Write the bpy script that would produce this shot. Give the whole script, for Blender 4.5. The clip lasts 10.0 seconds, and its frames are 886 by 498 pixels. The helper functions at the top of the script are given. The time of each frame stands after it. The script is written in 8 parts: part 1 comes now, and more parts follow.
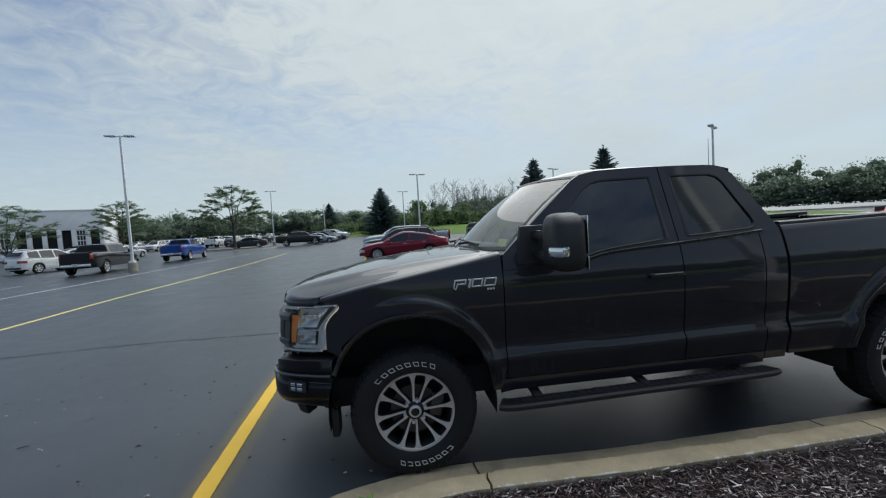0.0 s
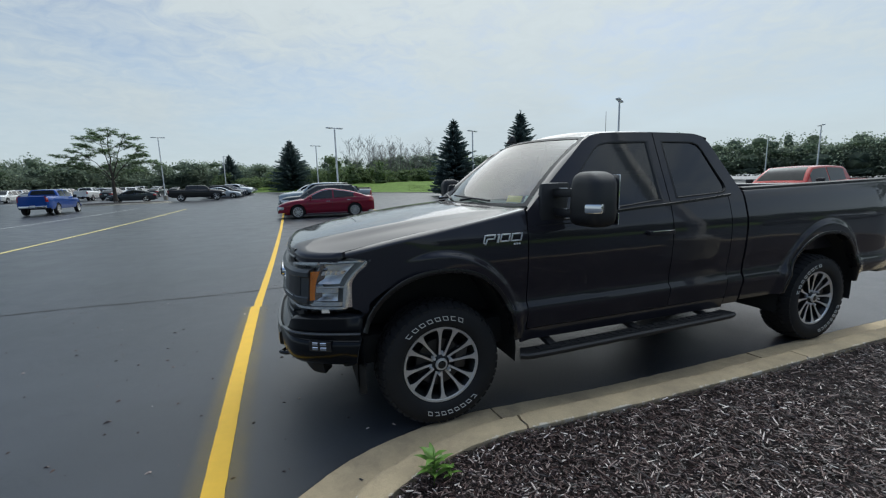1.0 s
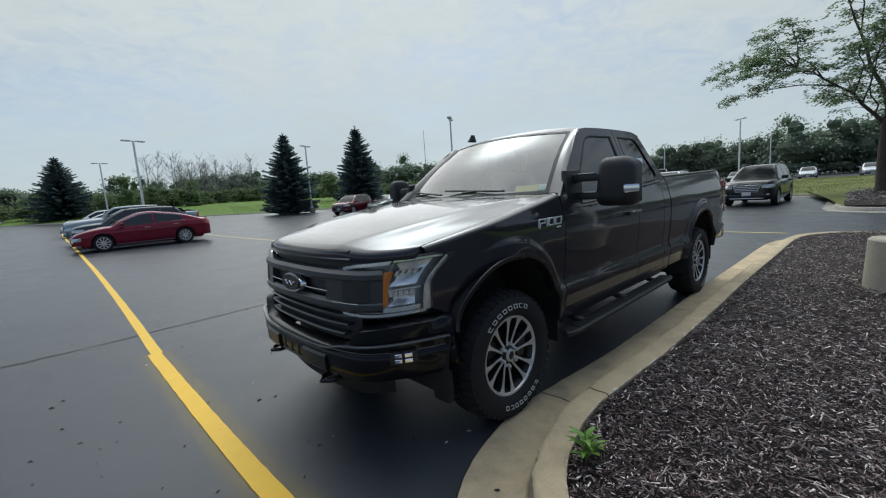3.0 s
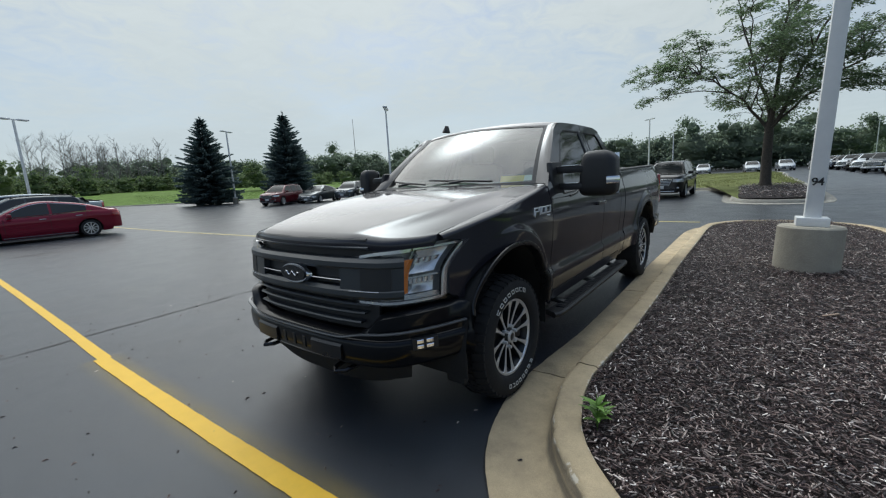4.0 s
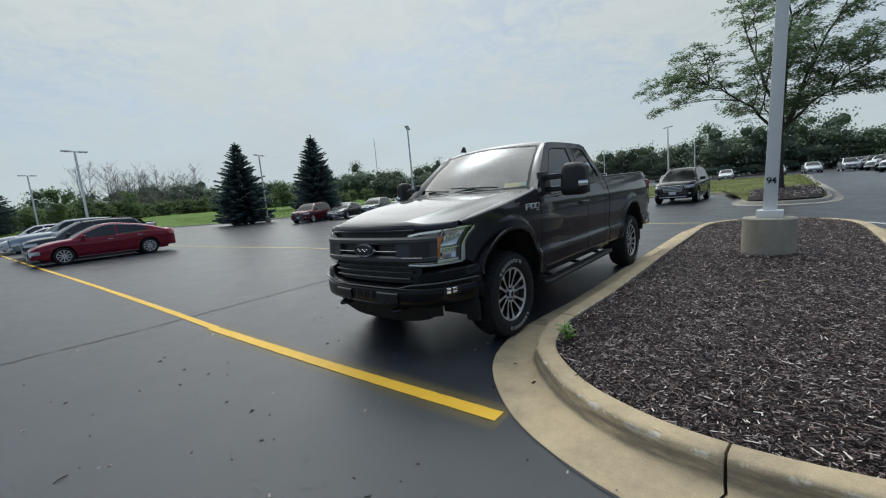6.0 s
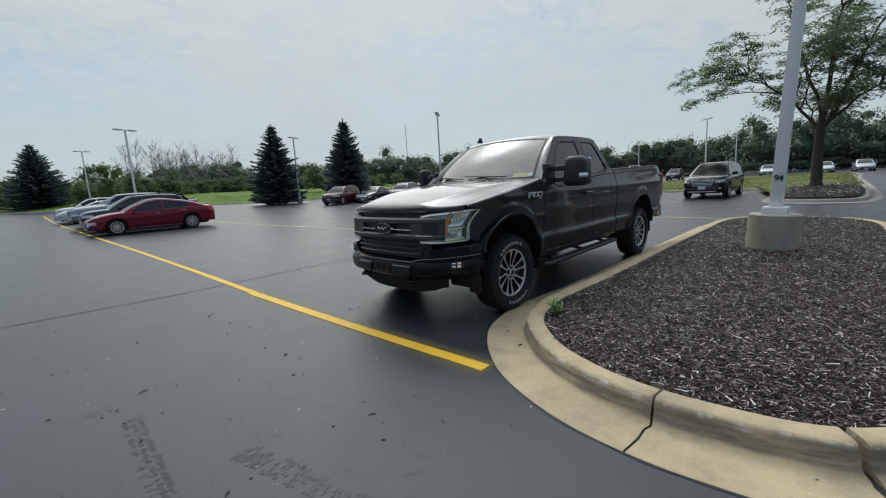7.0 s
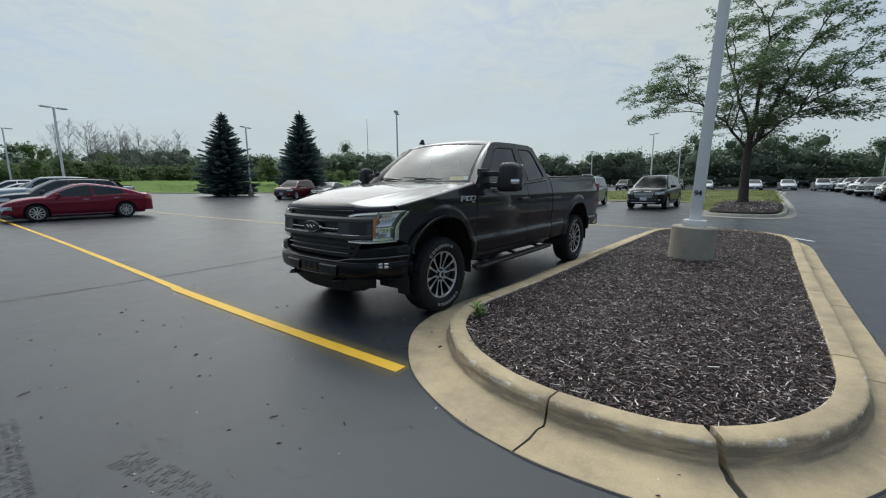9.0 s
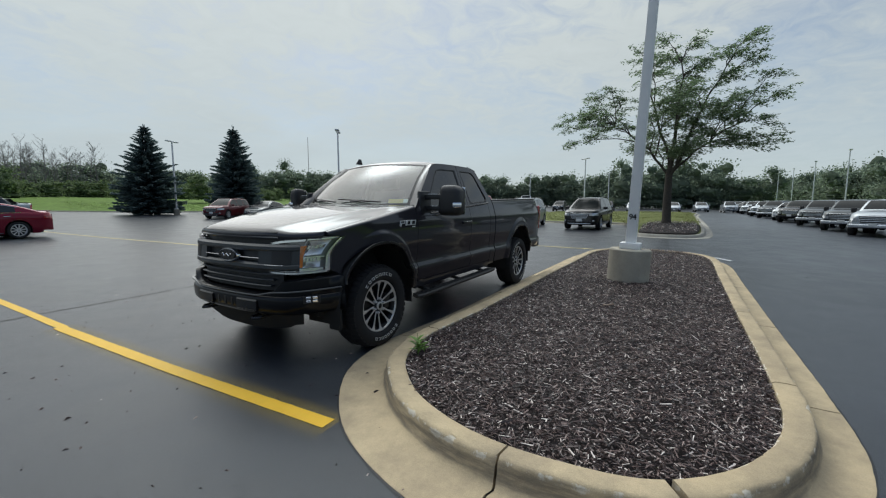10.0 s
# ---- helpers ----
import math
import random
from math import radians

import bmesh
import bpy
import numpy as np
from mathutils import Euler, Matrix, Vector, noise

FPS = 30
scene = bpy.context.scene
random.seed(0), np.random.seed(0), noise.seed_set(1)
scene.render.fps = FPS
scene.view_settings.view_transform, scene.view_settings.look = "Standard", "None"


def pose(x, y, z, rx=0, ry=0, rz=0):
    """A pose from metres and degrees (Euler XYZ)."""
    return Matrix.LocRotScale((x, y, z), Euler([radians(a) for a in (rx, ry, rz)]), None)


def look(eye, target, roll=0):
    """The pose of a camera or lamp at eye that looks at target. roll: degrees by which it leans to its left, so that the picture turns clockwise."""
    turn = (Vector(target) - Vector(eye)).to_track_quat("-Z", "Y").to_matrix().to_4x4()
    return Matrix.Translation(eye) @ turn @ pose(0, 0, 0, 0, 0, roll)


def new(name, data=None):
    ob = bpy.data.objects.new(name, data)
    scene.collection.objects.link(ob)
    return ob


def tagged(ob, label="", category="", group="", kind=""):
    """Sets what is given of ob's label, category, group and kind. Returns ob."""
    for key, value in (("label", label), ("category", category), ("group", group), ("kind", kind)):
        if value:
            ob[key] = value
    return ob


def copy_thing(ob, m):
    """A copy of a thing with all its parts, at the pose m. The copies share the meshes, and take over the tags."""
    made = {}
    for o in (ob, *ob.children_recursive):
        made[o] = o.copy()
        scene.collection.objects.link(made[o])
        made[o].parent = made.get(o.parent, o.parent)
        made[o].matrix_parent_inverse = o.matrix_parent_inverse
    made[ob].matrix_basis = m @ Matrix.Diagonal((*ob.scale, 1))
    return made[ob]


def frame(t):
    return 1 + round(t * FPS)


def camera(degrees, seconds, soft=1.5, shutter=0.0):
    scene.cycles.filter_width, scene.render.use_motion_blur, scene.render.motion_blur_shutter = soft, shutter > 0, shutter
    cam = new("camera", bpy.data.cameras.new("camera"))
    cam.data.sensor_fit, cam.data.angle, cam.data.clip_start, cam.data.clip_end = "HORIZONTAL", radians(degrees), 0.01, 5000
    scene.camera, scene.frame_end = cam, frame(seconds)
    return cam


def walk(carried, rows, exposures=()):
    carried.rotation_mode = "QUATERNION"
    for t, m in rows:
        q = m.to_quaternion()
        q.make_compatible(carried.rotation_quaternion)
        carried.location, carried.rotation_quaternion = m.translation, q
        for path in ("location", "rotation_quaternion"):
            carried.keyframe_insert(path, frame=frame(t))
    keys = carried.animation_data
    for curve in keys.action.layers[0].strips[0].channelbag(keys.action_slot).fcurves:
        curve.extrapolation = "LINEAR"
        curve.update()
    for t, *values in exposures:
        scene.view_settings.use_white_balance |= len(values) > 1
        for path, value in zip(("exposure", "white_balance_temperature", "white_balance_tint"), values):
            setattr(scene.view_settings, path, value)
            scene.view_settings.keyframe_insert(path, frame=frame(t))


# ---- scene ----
cam = camera(94.4, 10.0, soft=1.2)
PATH = [
    (0, (-0.08, -2.56, 1.558), (0.168, -0.578, 1.455), -3.5),
    (0.5, (-0.388, -2.417, 1.543), (0.031, -0.474, 1.322), -3.1),
    (1, (-0.788, -2.367, 1.552), (-0.142, -0.5, 1.239), -1.6),
    (1.5, (-1.005, -2.128, 1.559), (-0.031, -0.414, 1.222), 1.0),
    (2, (-1.207, -1.916, 1.528), (-0.022, -0.332, 1.234), 0.5),
    (2.5, (-1.616, -1.763, 1.436), (-0.391, -0.202, 1.188), -2.4),
    (4, (-2.288, -1.261, 1.456), (-0.736, -0.045, 1.121), -3.3),
    (4.5, (-2.492, -1.419, 1.425), (-0.924, -0.219, 1.106), -2.8),
    (5, (-2.727, -1.623, 1.387), (-1.239, -0.317, 1.106), -4.3),
    (5.5, (-3.008, -1.788, 1.383), (-1.481, -0.519, 1.137), -5.7),
    (7, (-3.524, -2.503, 1.369), (-2.125, -1.107, 1.058), -3.3),
    (7.5, (-3.538, -2.605, 1.363), (-2.128, -1.224, 1.036), -3.0),
    (8, (-3.546, -2.702, 1.373), (-2.101, -1.362, 1.029), -2.0),
    (8.5, (-3.434, -2.729, 1.38), (-1.953, -1.428, 1.043), -1.2),
    (9, (-3.331, -2.727, 1.372), (-1.799, -1.481, 1.055), -0.5),
    (9.5, (-3.196, -2.671, 1.365), (-1.602, -1.497, 1.079), -0.1),
    (10, (-3.043, -2.577, 1.411), (-1.345, -1.545, 1.186), 0.0),
]
walk(cam, [(t, look(eye, target, roll)) for t, eye, target, roll in PATH], [(0.0, 0.36, 6500, 10), (1.0, 0.40, 6500, 10), (2.0, 0.42, 6550, 10), (2.5, 0.30, 6550, 10), (4.0, 0.38, 6600, 10), (5.5, 0.30, 6650, 10), (7.0, 0.27, 6700, 10), (8.5, 0.31, 6700, 10), (10.0, 0.28, 6700, 10)])

# ---- light ----
SUN_WAY = Vector((0.41, 0.54, 0.74)).normalized()
world = bpy.data.worlds.new("hazy_sky")
scene.world = world
world.use_nodes = True


def sky_world():
    nt = world.node_tree
    n, l = nt.nodes, nt.links
    bg = n["Background"]
    sky = n.new("ShaderNodeTexSky")
    sky.sky_type, sky.sun_disc = "NISHITA", False
    sky.sun_elevation = math.asin(SUN_WAY.z)
    sky.sun_rotation = math.atan2(SUN_WAY.x, SUN_WAY.y)
    sky.air_density, sky.dust_density, sky.ozone_density = 1.0, 0.8, 2.0
    tc = n.new("ShaderNodeTexCoord")
    sep = n.new("ShaderNodeSeparateXYZ")
    l.new(tc.outputs["Generated"], sep.inputs[0])
    # cloud layer: direction flattened on to a plane high above
    up = n.new("ShaderNodeMath")
    up.operation = "MAXIMUM"
    up.inputs[1].default_value = 0.0
    l.new(sep.outputs["Z"], up.inputs[0])
    up2 = n.new("ShaderNodeMath")
    up2.operation = "ADD"
    up2.inputs[1].default_value = 0.16
    l.new(up.outputs[0], up2.inputs[0])
    flat = n.new("ShaderNodeVectorMath")
    flat.operation = "DIVIDE"
    comb = n.new("ShaderNodeCombineXYZ")
    for i in range(3):
        l.new(up2.outputs[0], comb.inputs[i])
    l.new(tc.outputs["Generated"], flat.inputs[0])
    l.new(comb.outputs[0], flat.inputs[1])
    big = n.new("ShaderNodeTexNoise")
    big.inputs["Scale"].default_value = 0.9
    big.inputs["Detail"].default_value = 5
    big.inputs["Roughness"].default_value = 0.55
    big.inputs["Distortion"].default_value = 0.4
    l.new(flat.outputs[0], big.inputs["Vector"])
    fine = n.new("ShaderNodeTexNoise")
    fine.inputs["Scale"].default_value = 7.0
    fine.inputs["Detail"].default_value = 6
    fine.inputs["Roughness"].default_value = 0.62
    fine.inputs["Distortion"].default_value = 0.9
    l.new(flat.outputs[0], fine.inputs["Vector"])
    mul = n.new("ShaderNodeMath")
    mul.operation = "MULTIPLY_ADD"
    mul.inputs[1].default_value = 0.62
    l.new(fine.outputs["Fac"], mul.inputs[0])
    l.new(big.outputs["Fac"], mul.inputs[2])
    # more cloud towards the sun
    dot = n.new("ShaderNodeVectorMath")
    dot.operation = "DOT_PRODUCT"
    dot.inputs[1].default_value = SUN_WAY
    l.new(tc.outputs["Generated"], dot.inputs[0])
    tow = n.new("ShaderNodeMapRange")
    tow.inputs["From Min"].default_value, tow.inputs["From Max"].default_value = -0.2, 1.0
    tow.inputs["To Min"].default_value, tow.inputs["To Max"].default_value = -0.48, 0.14
    l.new(dot.outputs["Value"], tow.inputs["Value"])
    add = n.new("ShaderNodeMath")
    l.new(mul.outputs[0], add.inputs[0])
    l.new(tow.outputs[0], add.inputs[1])
    ramp = n.new("ShaderNodeValToRGB")
    ramp.color_ramp.elements[0].position, ramp.color_ramp.elements[0].color = 0.52, (0.06, 0.06, 0.06, 1)
    ramp.color_ramp.elements[1].position, ramp.color_ramp.elements[1].color = 0.94, (1, 1, 1, 1)
    l.new(add.outputs[0], ramp.inputs[0])
    # brightness of the cloud sheet: brighter round the veiled sun
    glow = n.new("ShaderNodeMapRange")
    glow.interpolation_type = "SMOOTHSTEP"
    glow.inputs["From Min"].default_value, glow.inputs["From Max"].default_value = 0.1, 1.0
    glow.inputs["To Min"].default_value, glow.inputs["To Max"].default_value = 4.7, 6.4
    l.new(dot.outputs["Value"], glow.inputs["Value"])
    cloud = n.new("ShaderNodeVectorMath")
    cloud.operation = "SCALE"
    cloud.inputs[0].default_value = (0.89, 1.0, 1.04)
    l.new(glow.outputs[0], cloud.inputs["Scale"])
    veil = n.new("ShaderNodeMix")
    veil.data_type = "RGBA"
    l.new(ramp.outputs[0], veil.inputs["Factor"])
    l.new(sky.outputs[0], veil.inputs["A"])
    l.new(cloud.outputs[0], veil.inputs["B"])
    # haze low over the land
    low = n.new("ShaderNodeMapRange")
    low.inputs["From Min"].default_value, low.inputs["From Max"].default_value = 0.0, 0.45
    low.inputs["To Min"].default_value, low.inputs["To Max"].default_value = 0.85, 0.0
    low.interpolation_type = "SMOOTHSTEP"
    l.new(sep.outputs["Z"], low.inputs["Value"])
    haze = n.new("ShaderNodeMix")
    haze.data_type = "RGBA"
    l.new(low.outputs[0], haze.inputs["Factor"])
    l.new(veil.outputs["Result"], haze.inputs["A"])
    haze.inputs["B"].default_value = (4.6, 5.5, 6.0, 1)
    # a hazy sheet of cloud is brightest overhead
    zen = n.new("ShaderNodeMapRange")
    zen.interpolation_type = "SMOOTHSTEP"
    zen.inputs["From Min"].default_value, zen.inputs["From Max"].default_value = 0.45, 0.97
    zen.inputs["To Min"].default_value, zen.inputs["To Max"].default_value = 1.0, 2.4
    l.new(sep.outputs["Z"], zen.inputs["Value"])
    high = n.new("ShaderNodeVectorMath")
    high.operation = "SCALE"
    l.new(haze.outputs["Result"], high.inputs[0])
    l.new(zen.outputs[0], high.inputs["Scale"])
    # the veiled sun: a soft bright spot in the cloud that fades evenly outwards
    off, fall, peak, halo = (n.new("ShaderNodeMath") for _ in range(4))
    off.operation, fall.operation, peak.operation, halo.operation = "SUBTRACT", "MULTIPLY", "EXPONENT", "MULTIPLY_ADD"
    off.inputs[1].default_value = 1.0
    l.new(dot.outputs["Value"], off.inputs[0])
    fall.inputs[1].default_value = 75.0
    l.new(off.outputs[0], fall.inputs[0])
    l.new(fall.outputs[0], peak.inputs[0])
    halo.inputs[1].default_value, halo.inputs[2].default_value = 7.0, 1.0
    l.new(peak.outputs[0], halo.inputs[0])
    spot = n.new("ShaderNodeVectorMath")
    spot.operation = "SCALE"
    l.new(high.outputs[0], spot.inputs[0])
    l.new(halo.outputs[0], spot.inputs["Scale"])
    # haze scatters forwards: the sky is dimmer on the side away from the sun
    away = n.new("ShaderNodeMapRange")
    away.interpolation_type = "SMOOTHSTEP"
    away.inputs["From Min"].default_value, away.inputs["From Max"].default_value = -0.85, 0.22
    away.inputs["To Min"].default_value, away.inputs["To Max"].default_value = 0.72, 1.0
    l.new(dot.outputs["Value"], away.inputs["Value"])
    dim = n.new("ShaderNodeVectorMath")
    dim.operation = "SCALE"
    l.new(spot.outputs[0], dim.inputs[0])
    fleck = n.new("ShaderNodeMapRange")
    fleck.inputs["From Min"].default_value, fleck.inputs["From Max"].default_value = 0.35, 0.68
    fleck.inputs["To Min"].default_value, fleck.inputs["To Max"].default_value = 0.975, 1.025
    l.new(fine.outputs["Fac"], fleck.inputs["Value"])
    shade = n.new("ShaderNodeMath")
    shade.operation = "MULTIPLY"
    l.new(away.outputs[0], shade.inputs[0])
    l.new(fleck.outputs[0], shade.inputs[1])
    l.new(shade.outputs[0], dim.inputs["Scale"])
    l.new(dim.outputs[0], bg.inputs[0])
    bg.inputs[1].default_value = SKY_STRENGTH


SKY_STRENGTH = 0.088
sky_world()
sun_data = bpy.data.lights.new("sun", "SUN")
sun_data.energy, sun_data.angle, sun_data.color = 0.95, radians(80), (1.0, 0.985, 0.96)
sun = new("sun", sun_data)
sun.matrix_world = look(SUN_WAY * 60, (0, 0, 0))


# ---- materials ----
def node_mat(name):
    m = bpy.data.materials.new(name)
    m.use_nodes = True
    return m, m.node_tree.nodes, m.node_tree.links, m.node_tree.nodes["Principled BSDF"]


def plain(name, col, rough=0.5, metal=0.0, coat=0.0, vary=0.0, scale=8.0, bump=0.0, bump_scale=60.0, spec=0.5, coat_rough=0.03):
    """A surface with colour variation at two scales, a rough grain and fine relief."""
    m, n, l, b = node_mat(name)
    b.inputs["Base Color"].default_value = (*col, 1)
    b.inputs["Roughness"].default_value = rough
    b.inputs["Metallic"].default_value = metal
    b.inputs["Coat Weight"].default_value = coat
    b.inputs["Coat Roughness"].default_value = coat_rough
    b.inputs["Specular IOR Level"].default_value = spec
    tc = n.new("ShaderNodeTexCoord")
    if vary:
        a = n.new("ShaderNodeTexNoise")
        a.inputs["Scale"].default_value, a.inputs["Detail"].default_value, a.inputs["Roughness"].default_value = scale, 8, 0.65
        l.new(tc.outputs["Object"], a.inputs["Vector"])
        r = n.new("ShaderNodeMapRange")
        r.inputs["From Min"].default_value, r.inputs["From Max"].default_value = 0.3, 0.7
        r.inputs["To Min"].default_value, r.inputs["To Max"].default_value = 1 - vary, 1 + vary
        l.new(a.outputs["Fac"], r.inputs["Value"])
        s = n.new("ShaderNodeVectorMath")
        s.operation = "SCALE"
        s.inputs[0].default_value = col
        l.new(r.outputs[0], s.inputs["Scale"])
        l.new(s.outputs[0], b.inputs["Base Color"])
        r2 = n.new("ShaderNodeMapRange")
        r2.inputs["To Min"].default_value, r2.inputs["To Max"].default_value = max(rough - 0.12, 0.02), min(rough + 0.12, 1)
        l.new(a.outputs["Fac"], r2.inputs["Value"])
        l.new(r2.outputs[0], b.inputs["Roughness"])
    if bump:
        f = n.new("ShaderNodeTexNoise")
        f.inputs["Scale"].default_value, f.inputs["Detail"].default_value = bump_scale, 4
        l.new(tc.outputs["Object"], f.inputs["Vector"])
        bp = n.new("ShaderNodeBump")
        bp.inputs["Strength"].default_value, bp.inputs["Distance"].default_value = bump, 0.01
        l.new(f.outputs["Fac"], bp.inputs["Height"])
        l.new(bp.outputs[0], b.inputs["Normal"])
    return m


def car_paint(name, col, flake=0.3, coat=0.85, up_pale=0.0):
    """Metallic base under a clear coat, with thin uneven road dust; can be paler on what faces up."""
    m, n, l, b = node_mat(name)
    b.inputs["Metallic"].default_value = flake
    b.inputs["Coat Weight"].default_value = coat
    b.inputs["Coat Roughness"].default_value = 0.05
    b.inputs["Coat IOR"].default_value = 1.45
    b.inputs["Specular IOR Level"].default_value = 0.1
    tc = n.new("ShaderNodeTexCoord")
    dust = n.new("ShaderNodeTexNoise")
    dust.inputs["Scale"].default_value, dust.inputs["Detail"].default_value, dust.inputs["Roughness"].default_value = 3.0, 9, 0.7
    l.new(tc.outputs["Object"], dust.inputs["Vector"])
    ramp = n.new("ShaderNodeValToRGB")
    ramp.color_ramp.elements[0].position, ramp.color_ramp.elements[0].color = 0.45, (*col, 1)
    ramp.color_ramp.elements[1].position = 0.85
    ramp.color_ramp.elements[1].color = (*[c * 0.985 + 0.015 * k for c, k in zip(col, (0.20, 0.19, 0.18))], 1)
    l.new(dust.outputs["Fac"], ramp.inputs[0])
    l.new(ramp.outputs[0], b.inputs["Base Color"])
    if up_pale:
        # mixed towards a pale grey the more the surface faces up
        geo, sep, sq = n.new("ShaderNodeNewGeometry"), n.new("ShaderNodeSeparateXYZ"), n.new("ShaderNodeMath")
        l.new(geo.outputs["Normal"], sep.inputs[0])
        sq.operation, sq.inputs[1].default_value, sq.use_clamp = "MULTIPLY", up_pale, True
        l.new(sep.outputs["Z"], sq.inputs[0])
        mx = n.new("ShaderNodeMix")
        mx.data_type = "RGBA"
        l.new(sq.outputs[0], mx.inputs["Factor"])
        l.new(ramp.outputs[0], mx.inputs["A"])
        mx.inputs["B"].default_value = (0.24, 0.23, 0.225, 1)
        l.new(mx.outputs["Result"], b.inputs["Base Color"])
    rr = n.new("ShaderNodeMapRange")
    rr.inputs["To Min"].default_value, rr.inputs["To Max"].default_value = 0.30, 0.46
    l.new(dust.outputs["Fac"], rr.inputs["Value"])
    l.new(rr.outputs[0], b.inputs["Roughness"])
    # clear coat is never quite flat
    peel = n.new("ShaderNodeTexNoise")
    peel.inputs["Scale"].default_value = 2.2
    l.new(tc.outputs["Object"], peel.inputs["Vector"])
    bp = n.new("ShaderNodeBump")
    bp.inputs["Strength"].default_value, bp.inputs["Distance"].default_value = 0.10, 0.02
    l.new(peel.outputs["Fac"], bp.inputs["Height"])
    l.new(bp.outputs[0], b.inputs["Coat Normal"])
    return m


def pane_glass(name, tint, gloss=0.0, rough=0.02):
    """Thin glass: a Fresnel reflection over a tinted see-through pane."""
    m, n, l, b = node_mat(name)
    n.remove(b)
    out = n["Material Output"]
    tr = n.new("ShaderNodeBsdfTransparent")
    tr.inputs[0].default_value = (*tint, 1)
    gl = n.new("ShaderNodeBsdfGlossy")
    gl.inputs["Roughness"].default_value = rough
    lw = n.new("ShaderNodeLayerWeight")
    lw.inputs["Blend"].default_value = 0.5
    fr = n.new("ShaderNodeMath")
    fr.operation = "POWER"
    fr.inputs[1].default_value = 4.2
    l.new(lw.outputs["Facing"], fr.inputs[0])
    tc = n.new("ShaderNodeTexCoord")
    nz = n.new("ShaderNodeTexNoise")
    nz.inputs["Scale"].default_value = 1.7
    l.new(tc.outputs["Object"], nz.inputs["Vector"])
    bp = n.new("ShaderNodeBump")
    bp.inputs["Strength"].default_value, bp.inputs["Distance"].default_value = 0.12, 0.02
    l.new(nz.outputs["Fac"], bp.inputs["Height"])
    l.new(bp.outputs[0], gl.inputs["Normal"])
    k = n.new("ShaderNodeMath")
    k.operation = "MULTIPLY_ADD"
    k.use_clamp = True
    k.inputs[1].default_value, k.inputs[2].default_value = 0.92, 0.06 + gloss
    l.new(fr.outputs[0], k.inputs[0])
    mx = n.new("ShaderNodeMixShader")
    l.new(k.outputs[0], mx.inputs[0])
    l.new(tr.outputs[0], mx.inputs[1])
    l.new(gl.outputs[0], mx.inputs[2])
    l.new(mx.outputs[0], out.inputs[0])
    return m


